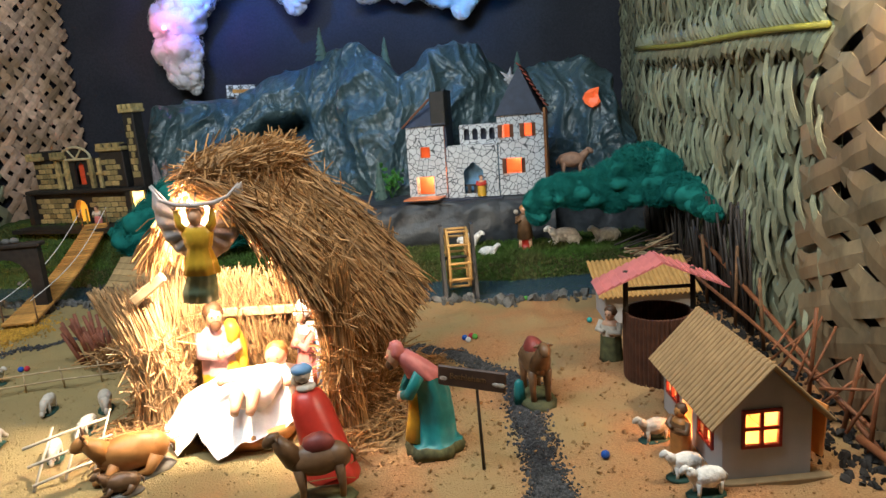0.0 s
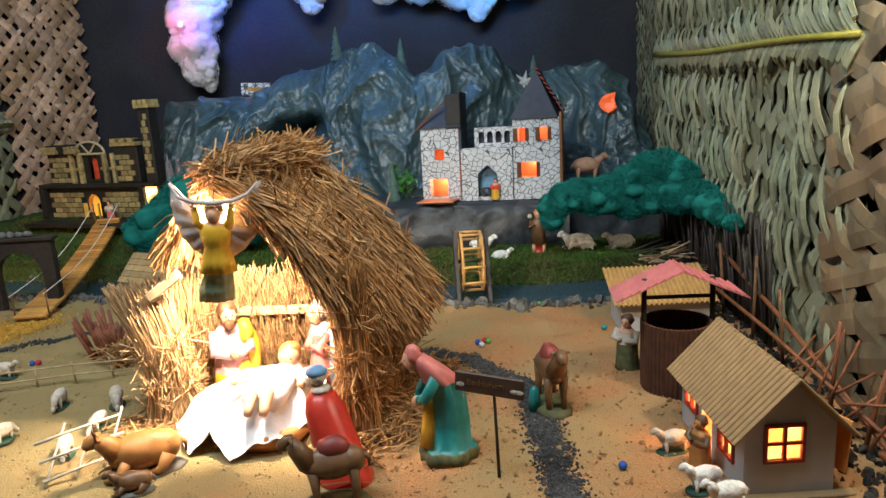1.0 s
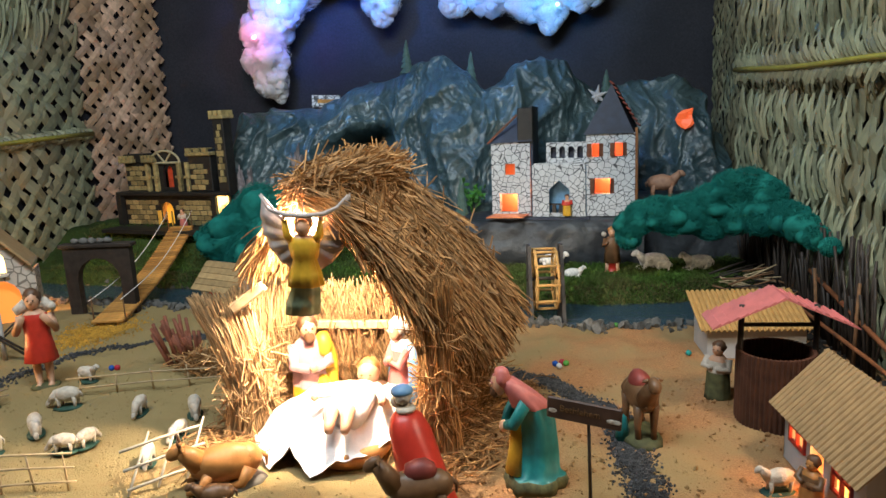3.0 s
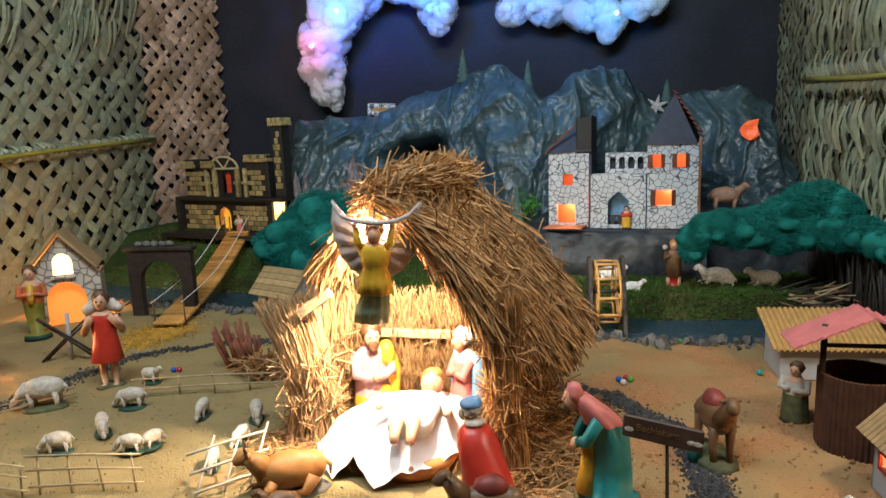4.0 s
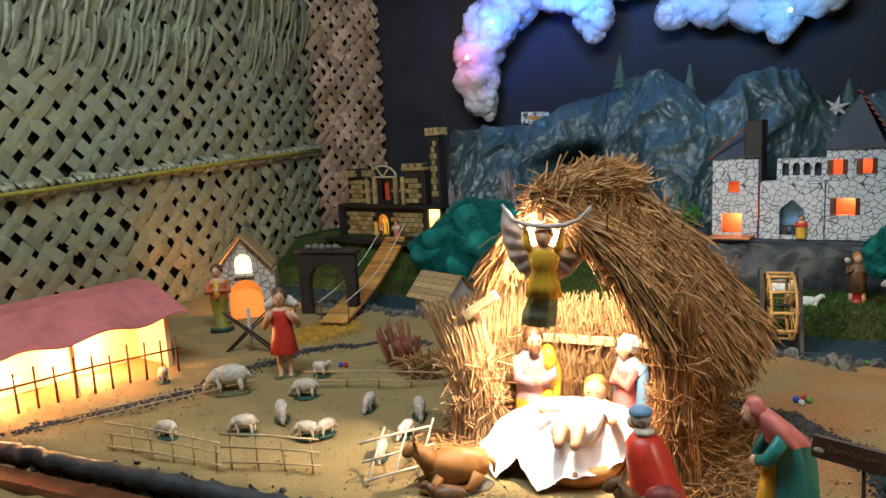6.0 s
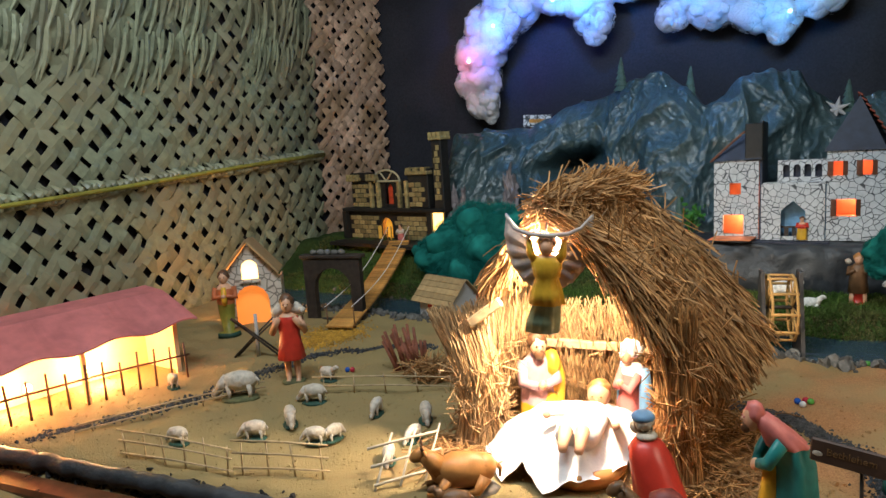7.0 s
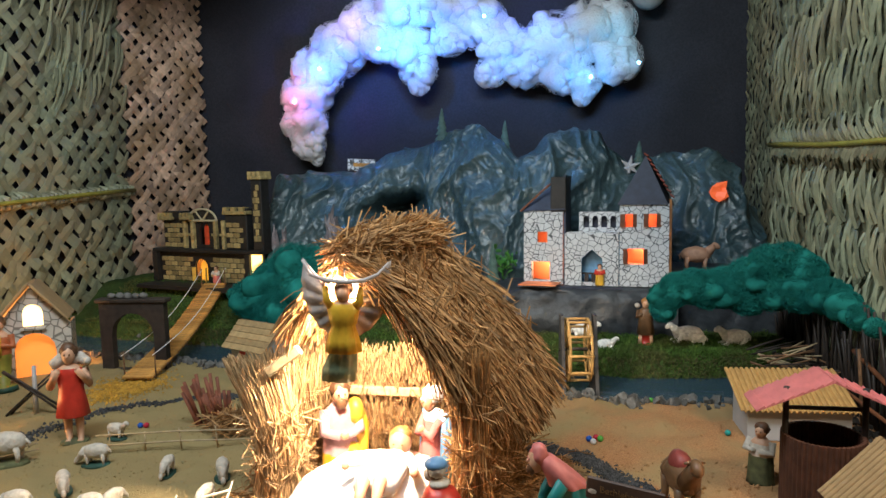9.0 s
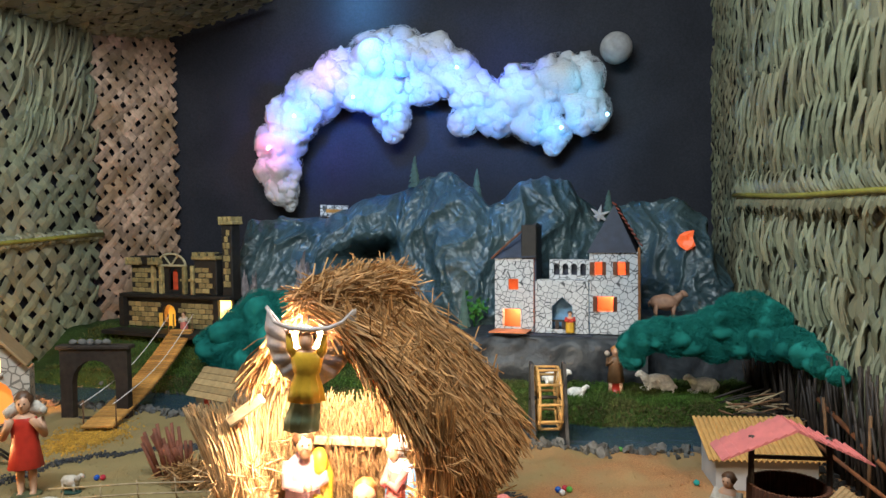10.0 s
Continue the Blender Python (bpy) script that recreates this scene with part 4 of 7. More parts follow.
# ---- houses ----
def corrugated(w, l, pitch, amp, thick=0.002):
    """A corrugated sheet, ridges along y."""
    bm = bmesh.new()
    prof = [(0.0, 0.35), (0.3, 1.0), (0.6, 0.35), (0.72, -1.2), (0.88, -1.2)]
    xs = [((k + f) * pitch, z * amp) for k in range(int(w / pitch)) for f, z in prof]
    a, b = [[bm.verts.new((x, y, z)) for x, z in xs] for y in (0, l)]
    for i in range(len(xs) - 1):
        bm.faces.new((a[i], a[i + 1], b[i + 1], b[i]))
    got = bmesh.ops.extrude_face_region(bm, geom=bm.faces[:])
    bmesh.ops.translate(bm, vec=(0, 0, -thick), verts=[g for g in got["geom"] if isinstance(g, bmesh.types.BMVert)])
    return bm


def window(root, x0, z0, x1, z1, at, bar=0.004):
    bm = bmesh.new()
    for a, b, c, d in ((x0 - bar, z0 - bar, x0, z1 + bar), (x1, z0 - bar, x1 + bar, z1 + bar), (x0, z0 - bar, x1, z0), (x0, z1, x1, z1 + bar),
                       ((x0 + x1) / 2 - bar / 2, z0, (x0 + x1) / 2 + bar / 2, z1)):
        box(bm, a, -0.003, b, c, 0.001, d)
    zc = (z0 + z1) / 2
    box(bm, x0, -0.0024, zc - bar / 2, x1, 0.0006, zc + bar / 2)
    part("window_frame", bm, M_REDFRAME, root, "red window frame", at=at)


def cottage():
    root = thing("lit_cottage", "white paper model cottage with a corrugated cardboard roof, lit from inside", "cottage", pose(0.192, 0.974, 0.0, 0, 0, 5))
    W, L, H, t = 0.098, 0.185, 0.082, 0.003
    gable = [(0, 0), (W, 0), (W, H), (W / 2, H + 0.05), (0, H)]
    slab(root, "front_wall", W, H, [rect(0.024, 0.042, 0.061, 0.08)], t, M_WHITE, pose(0, 0, 0), "white paper gable wall", gable)
    window(root, 0.024, 0.042, 0.061, 0.08, pose(0, 0, 0), 0.0035)
    slab(root, "back_wall", W, H, [], t, M_WHITE, pose(0, L - t, 0), outline=gable)
    side = pose(0, L, 0, 0, 0, -90)
    slab(root, "side_wall", L - 0.002, H, [rect(0.02, 0.035, 0.055, 0.07), rect(0.068, 0.0, 0.1, 0.066), rect(0.125, 0.03, 0.160, 0.066)], t, M_WHITE, side, "white paper long wall with a doorway")
    for a, b, z0, z1 in ((0.02, 0.055, 0.035, 0.07), (0.125, 0.16, 0.03, 0.066)):
        window(root, a, z0, b, z1, side, 0.0035)
    # far wall and floor take the paper already tinted with lamplight
    slab(root, "side_wall", L - 0.006, H, [], t, M_PAPER_IN, pose(W - 0.004, 0.003, 0, 0, 0, 90) @ pose(0, -t, 0), "paper wall with orange lamplight put into its colour")
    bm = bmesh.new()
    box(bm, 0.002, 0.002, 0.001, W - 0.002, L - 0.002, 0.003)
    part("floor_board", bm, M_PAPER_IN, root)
    run = math.hypot(W / 2 + 0.018, 0.068)
    for s in (-1, 1):
        bm = corrugated(L + 0.03, run, 0.0092, 0.0018)
        ang = math.degrees(math.atan2(0.05, W / 2))
        ap = Matrix.Translation((W / 2, -0.015, H + 0.056)) @ Matrix(((0, -1 if s < 0 else 1, 0, 0), (1, 0, 0, 0), (0, 0, 1, 0), (0, 0, 0, 1))) @ pose(0, 0, 0, -ang, 0, 0)
        part("roof_sheet", bm, M_CARD, root, "corrugated cardboard roof sheet", at=ap)
    bm = bmesh.new()
    box(bm, -0.02, -0.012, -0.006, W + 0.02, 0.0, 0.003, bevel=0.001)
    part("base_strip", bm, M_CARD, root)
    # flap coloured with the orange glow that spills at this side
    bm = bmesh.new()
    box(bm, 0, 0, 0, 0.002, 0.03, 0.06, m=pose(W + 0.012, 0.0, 0.02, 0, 5, 15))
    part("side_flap", bm, M_ORANGE, root, "paper flap with the orange lamp glow in its colour")


cottage()


def shed(name, label, at, W, L, H, roof, roofm, amp=0.0012):
    root = thing(name, label, "shed", at)
    for n, b in (("front_wall", (0, 0, 0, W, 0.003, H)), ("back_wall", (0, L, 0, W, L + 0.003, H * 1.25)), ("side_wall", (0, 0.003, 0, 0.003, L, H)), ("side_wall", (W - 0.003, 0.003, 0, W, L, H))):
        bm = bmesh.new()
        box(bm, *b)
        part(n, bm, M_WHITE, root)
    bm = corrugated(W + 0.03, math.hypot(L + 0.024, roof), 0.009, amp)
    part("roof_sheet", bm, roofm, root, "corrugated cardboard roof", at=pose(-0.015, -0.016, H - 0.004, math.degrees(math.atan2(roof, L + 0.03)), 0, 0))
    return root


M_OCHRE = mat("ochre_card", (0.5, 0.28, 0.09), 0.75, 0.15, 70, 0.1)
shed("white_shed", "white paper shed with a ribbed yellow cardboard roof", pose(0.158, 1.505, 0, 0, 0, 3), 0.165, 0.085, 0.06, 0.045, M_OCHRE, 0.002)


def small_hut():
    root = thing("small_hut", "small white hut with a slatted straw-coloured roof", "hut", pose(-0.972, 1.855, 0, 0, 0, -24))
    W, L, H = 0.125, 0.085, 0.062
    for n, b in (("front_wall", (0, 0, 0, W, 0.003, H)), ("back_wall", (0, L, 0, W, L + 0.003, H)), ("side_wall", (0, 0.003, 0, 0.003, L, H)), ("side_wall", (W - 0.003, 0.003, 0, W, L, H))):
        bm = bmesh.new()
        box(bm, *b)
        part(n, bm, M_WHITE, root)
    bm = plate([(0, 0), (L + 0.003, 0), (L / 2, 0.045)], [], 0.003)
    part("gable", bm, M_WHITE, root, at=pose(W, 0, H, 0, 0, 90))
    bm = bmesh.new()
    box(bm, 0.0, -0.008, -0.001, W + 0.03, 0.008, 0.002, bevel=0.0008)
    me = mesh_of("roof_slat", bm, mat("slat_card", (0.42, 0.28, 0.13), 0.75, 0.2, 70, 0.1, per_object=0.3))
    for side in (0, 1):
        for k in range(5):
            f = (k + 0.35) / 5
            o = new("roof_slat", me)
            o.parent = root
            y = -0.016 + (L / 2 + 0.016) * f
            z = H - 0.012 + 0.06 * f
            o.matrix_local = pose(-0.015, y if not side else L - y, z, 47 if not side else -47, 0, 0)
    bm = bmesh.new()
    box(bm, 0.035, -0.003, 0.0, 0.055, 0.0, 0.042)
    part("door", bm, M_RED, root, "small red door")


small_hut()


def well():
    root = thing("well", "round well of brown corrugated card under a pink roof", "well", pose(0.194, 1.262, 0.0))
    bm = bmesh.new()
    n, R, H = 288, 0.05, 0.105
    rings = []
    for z, rr in ((0, R), (H, R), (H, R - 0.004), (0.01, R - 0.004)):
        rings.append([bm.verts.new(((rr + 0.0012 * math.sin(48 * 6.2832 * k / n)) * math.cos(6.2832 * k / n), (rr + 0.0012 * math.sin(48 * 6.2832 * k / n)) * math.sin(6.2832 * k / n), z)) for k in range(n)])
    for a, b in zip(rings, rings[1:]):
        for k in range(n):
            bm.faces.new((a[k], a[(k + 1) % n], b[(k + 1) % n], b[k]))
    bm.faces.new(rings[-1])
    part("shaft", bm, mat("well_card", (0.085, 0.032, 0.017), 0.65, 0.3, 60, 0.15), root, "brown corrugated shaft")
    for x in (-0.046, 0.05):
        bm = bmesh.new()
        tube(bm, [(x, 0, 0), (x * 1.02, 0, 0.1), (x, 0.0, 0.168)], 0.004, 7)
        part("post", bm, M_DARKWOOD, root, "dark wooden post", True)
    for s in (-1, 1):
        bm = bmesh.new()
        prof = [(0.0, 0.0)] + [q for k in range(8) for q in ((0.0125 * k + 0.0005, 0.004), (0.0125 * k + 0.0122, 0.0015))] + [(0.1, 0.0)]
        ra, rb = [[bm.verts.new((x, y, z)) for x, z in prof] for y in (-0.035, 0.035)]
        for i in range(len(prof)):
            bm.faces.new((ra[i - 1], ra[i], rb[i], rb[i - 1]))
        bm.faces.new(ra), bm.faces.new(rb[::-1])
        m = pose(0, 0, 0.184, 0, 24, 0) if s > 0 else pose(0, 0, 0.184, 0, 156, 0) @ pose(0, 0, 0, 180, 0, 0)
        part("roof_sheet", bm, M_PINK, root, "pink paper roof sheet", at=m)
    bm = bmesh.new()
    tube(bm, [(-0.05, 0, 0.14), (0.054, 0, 0.14)], 0.003, 6)
    part("crossbar", bm, M_DARKWOOD, root)


well()


def chapel():
    root = thing("chapel", "small stone-print chapel with a lit arched door and window", "chapel", pose(-1.46, 1.655, 0.0, 0, 0, 32) @ Matrix.Diagonal((1.27, 1.2, 1.3, 1)))
    W, L, H, t = 0.125, 0.065, 0.10, 0.004
    gable = [(0, 0), (W, 0), (W, H), (W / 2, H + 0.072), (0, H)]
    slab(root, "front_wall", W, H, [arch(0.028, 0.0, 0.098, 0.085), arch(0.046, 0.098, 0.08, 0.138)], t, M_CHAPELPAPER, pose(0, 0, 0), "pale stone-print gable wall", gable)
    for m in (pose(t, t, 0, 0, 0, 90), pose(W, t, 0, 0, 0, 90)):
        slab(root, "side_wall", L - t, H, [], t, M_CHAPELPAPER, m)
    # the screens block the lamp, so their emission stands in for its light
    part("door_screen", plate(arch(0.026, 0.0, 0.1, 0.088), [], 0.002), glow("orange_screen", (1.0, 0.33, 0.06), 0.55), root, "glowing orange paper door screen", at=pose(0, 0.02, 0))
    part("window_screen", plate(arch(0.044, 0.096, 0.082, 0.14), [], 0.002), glow("yellow_screen", (1.0, 0.7, 0.3), 3.0), root, "glowing yellow window screen", at=pose(0, 0.012, 0))
    for s in (-1, 1):
        bm = bmesh.new()
        box(bm, -0.09, -0.018, 0, 0.0, L + 0.01, 0.005, bevel=0.001)
        part("roof_sheet", bm, M_CARD, root, "straw-coloured card roof", at=(pose(W / 2, 0, H + 0.075, 0, -49, 0) if s < 0 else pose(W / 2, 0, H + 0.075, 0, 49, 0) @ pose(0.09, 0, 0)))
    bm = bmesh.new()
    box(bm, 0.042, -0.008, 0.092, 0.084, 0.0, 0.096)
    part("window_sill", bm, M_CHAPELPAPER, root)


chapel()


def barn():
    root = thing("barn", "long barn with a pink paper roof, brightly lit inside", "barn", pose(-1.422, 0.755, 0.0, 0, 0, 78))
    # local x runs along the barn, y into it
    L, D, H = 0.60, 0.13, 0.115
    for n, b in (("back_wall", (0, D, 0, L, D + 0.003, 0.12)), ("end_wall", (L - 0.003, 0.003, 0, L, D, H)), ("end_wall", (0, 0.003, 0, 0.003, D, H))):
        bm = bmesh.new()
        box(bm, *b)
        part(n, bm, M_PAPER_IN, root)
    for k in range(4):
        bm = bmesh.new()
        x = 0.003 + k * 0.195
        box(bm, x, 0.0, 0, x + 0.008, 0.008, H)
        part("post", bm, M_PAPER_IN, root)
    bm = bmesh.new()
    n = 40
    rows = [[bm.verts.new((-0.03 + (L + 0.06) * i / n, y, z + 0.006 * math.sin(i * 0.7) * (y < 0.05))) for i in range(n + 1)] for y, z in ((-0.03, 0.112), (0.02, 0.134), (0.09, 0.165), (0.16, 0.171))]
    for a, b in zip(rows, rows[1:]):
        for i in range(n):
            bm.faces.new((a[i], a[i + 1], b[i + 1], b[i]))
    got = bmesh.ops.extrude_face_region(bm, geom=bm.faces[:])
    bmesh.ops.translate(bm, vec=(0, 0, 0.003), verts=[g for g in got["geom"] if isinstance(g, bmesh.types.BMVert)])
    part("roof", bm, M_PINK, root, "pink paper roof")
    for x in (0.16, 0.32, 0.44):
        bm = bmesh.new()
        ball(bm, (x, 0.07, 0.045), 0.008, 2)
        part("bulb", bm, M_FIRE, root, "glowing bulb", True)


barn()


# ---- cotton clouds and moon ----
def puffs(name, label, category, centres, material, seed, kind="", sub=2):
    rnd = random.Random(seed)
    bm = bmesh.new()
    for x, y, z, r in centres:
        ball(bm, (x, y, z), (r, r * 0.7, r * 0.92) if "cloud" in name else (r * 1.25, r * 0.9, r * 0.85), 3, 0, r * (0.5 if "cloud" in name else 0.75), (1.5 if "cloud" in name else 1.1) / r)
        for k in range(14 if "cloud" in name else 0):
            d = Vector((rnd.gauss(0, 1), -abs(rnd.gauss(0, 1)), rnd.gauss(0, 1))).normalized()
            q = Vector((x, y, z)) + Vector((d.x * r * 0.85, d.y * r * 0.5, d.z * r * 0.8))
            ball(bm, q, r * rnd.uniform(0.24, 0.42), sub, 0, r * 0.2, 4 / r)
    ob = thing(name, label, category, pose(0, 0, 0), bm=bm, material=material, smooth=True, kind=kind)
    ls = []
    for x, y, z, r in centres:
        for k in range(240 if "cloud" in name else 1000):
            d = Vector((rnd.gauss(0, 1), -abs(rnd.gauss(0, 1)) * 0.8 + 0.2, rnd.gauss(0, 1))).normalized()
            p = Vector((x, y, z)) + Vector((d.x * r * 1.0, d.y * r * 0.72, d.z * r * 0.95))
            t = d.cross(Vector((rnd.gauss(0, 1), rnd.gauss(0, 1), rnd.gauss(0, 1)))).normalized()
            n = r * rnd.uniform(0.2, 0.5 if "cloud" in name else 1.0)
            ls.append([p - t * n, p + d * r * rnd.uniform(0.05, 0.2), p + t * n * 0.6 + d * r * 0.16, p + t * n - d * r * 0.06])
    v, f = strands(ls, 0.0005 if "cloud" in name else 0.0004, seed)
    tagged(raw("cotton_fibre", v, f, material, ob), kind="stuff")
    return ob


def clouds():
    rnd = random.Random(8)
    spine = [(-1.14, 0.60, 0.055), (-1.165, 0.68, 0.075), (-1.14, 0.78, 0.08), (-1.10, 0.87, 0.085), (-1.0, 0.95, 0.09), (-0.89, 1.02, 0.09), (-0.78, 1.08, 0.09), (-0.66, 1.10, 0.085), (-0.55, 1.07, 0.08),
             (-0.46, 1.01, 0.08), (-0.72, 0.94, 0.075), (-0.70, 0.86, 0.06), (-0.37, 0.92, 0.08), (-0.30, 0.87, 0.08), (-0.19, 0.93, 0.09), (-0.16, 0.84, 0.08), (-0.07, 0.96, 0.09), (0.01, 0.98, 0.07),
             (0.02, 0.86, 0.075), (-0.10, 0.78, 0.05), (-0.83, 0.97, 0.07), (-0.57, 0.97, 0.06), (-0.42, 0.84, 0.05)]
    c = [(x + rnd.uniform(-0.01, 0.01), 2.87, z, r * 1.1) for x, z, r in spine]
    c += [(-1.12, 2.88, 0.555, 0.03), (-1.118, 2.88, 0.53, 0.018), (-0.70, 2.87, 0.80, 0.035), (-0.1, 2.87, 0.73, 0.03)]
    puffs("cotton_cloud", "white cotton-wool cloud with coloured lights inside", "cloud", c, M_COTTON, 8)
    bm = bmesh.new()
    ball(bm, (0, 0, 0), 0.058, 3, 0, 0.001, 40)
    thing("moon", "pale round moon ball hung before the backdrop", "moon", pose(0.13, 2.88, 1.08), bm=bm, material=M_MOON, smooth=True)
    for x, z, m in ((-1.165, 0.752, M_LEDGLOW), (-1.06, 0.87, M_LEDBLUE), (-0.83, 0.93, M_LEDBLUE), (-0.44, 1.02, M_LEDBLUE), (-0.07, 0.79, M_LEDBLUE), (0.09, 0.83, M_LEDBLUE)):
        bm = bmesh.new()
        ball(bm, (0, 0, 0), 0.006, 2)
        o = thing("fairy_light", "tiny glowing fairy light in the cotton cloud", "fairy light", pose(x, 2.79, z), "fairy lights", bm, m, True)


clouds()
crown = [(0.072, 1.93, 0.14, 0.024), (0.075, 1.93, 0.168, 0.03), (0.1, 1.93, 0.188, 0.032), (0.135, 1.92, 0.196, 0.034), (0.17, 1.92, 0.19, 0.038), (0.21, 1.92, 0.195, 0.04), (0.25, 1.92, 0.175, 0.036), (0.25, 1.91, 0.22, 0.036), (0.29, 1.91, 0.245, 0.038),
         (0.33, 1.91, 0.25, 0.038), (0.365, 1.88, 0.235, 0.03), (0.3, 1.91, 0.195, 0.042), (0.345, 1.86, 0.19, 0.035), (0.37, 1.78, 0.2, 0.032), (0.372, 1.7, 0.195, 0.026), (0.368, 1.62, 0.19, 0.02), (0.366, 1.55, 0.187, 0.014)]
puffs("cotton_tree", "tree crown of pulled dark green cotton wool", "tree", crown, M_GREENCOTTON, 5)
puffs("cotton_tree", "bush of pulled dark green cotton wool beside the palace", "tree", [(-1.05, 2.13, 0.12, 0.05), (-0.98, 2.14, 0.16, 0.06), (-0.92, 2.15, 0.2, 0.065), (-0.84, 2.15, 0.2, 0.06), (-0.85, 2.12, 0.12, 0.065), (-0.96, 2.12, 0.08, 0.06), (-0.77, 2.13, 0.14, 0.06), (-0.9, 2.13, 0.14, 0.06)], M_GREENCOTTON, 6)
M_TORN = mat("torn_paper", (0.26, 0.215, 0.215), 0.5, 0.45, 30, 0.8, dist=0.01)
for x, z, w, h, seed in ((-1.055, 0.16, 0.075, 0.15, 1), (-0.875, 0.2, 0.06, 0.17, 2), (-1.005, 0.14, 0.06, 0.11, 3)):
    verts, faces = [], []
    for q in (0, 1):
        for j in range(15):
            for i in range(11):
                a, b = i / 10, j / 14
                edge = 0.72 + 0.4 * noise.noise(Vector((a * 3.1, seed, 0))) + 0.2 * (i % 2)
                p = Vector((x + w * (a - 0.5) * (1.15 - 0.4 * b), 2.33 + 0.03 * b, z + h * b * edge))
                p.y += 0.03 * (abs(noise.noise(p * 30)) - 0.3) + 0.004 * q
                verts.append(p + Vector((0.012 * noise.noise(p * 24), 0, 0)))
    for q in (0, 165):
        faces += [(q + j * 11 + i, q + j * 11 + i + 1, q + j * 11 + i + 12, q + j * 11 + i + 11) for j in range(14) for i in range(10)]
    loop = list(range(11)) + [11 * j + 10 for j in range(1, 15)] + [154 + i for i in range(9, -1, -1)] + [11 * j for j in range(13, 0, -1)]
    faces += [(a, 165 + a, 165 + b, b) for a, b in zip(loop, loop[1:] + loop[:1])]
    tagged(raw("torn_sheet", verts, faces, M_TORN), "pale crumpled pinkish grey sheet at the mountain foot", "crumpled sheet", "torn sheets")


# ---- figures: each one plain painted mesh ----
def statue(name, label, at, rings, mats, head=None, limbs=(), blobs=(), wave=0.05, folds=7, category="figurine", group=""):
    bm = bmesh.new()
    if rings:
        stack(bm, rings, 24, wave, folds)
    for pts, rad, mi in limbs:
        tube(bm, pts, rad, 10, mi)
    for c, r, mi, k in blobs:
        ball(bm, c, r, 2, mi, k, 60)
    if head:
        (hx, hy, hz), hr, skin, hair = head
        ball(bm, (hx, hy, hz), (hr * 0.85, hr * 0.95, hr * 1.1), 2, skin)
        ball(bm, (hx, hy + hr * 0.34, hz + hr * 0.42), (hr * 1.05, hr * 1.0, hr * 1.0), 3, hair, hr * 0.2, 2.5 / hr)
        for s in (-1, 1):
            ball(bm, (hx + 0.32 * hr * s, hy - hr * 0.84, hz + hr * 0.16), hr * 0.13, 1, hair)
        ball(bm, (hx, hy - hr * 0.95, hz - hr * 0.05), hr * 0.2, 1, skin)
    return thing(name, label, category, at, group, bm, mats, True)


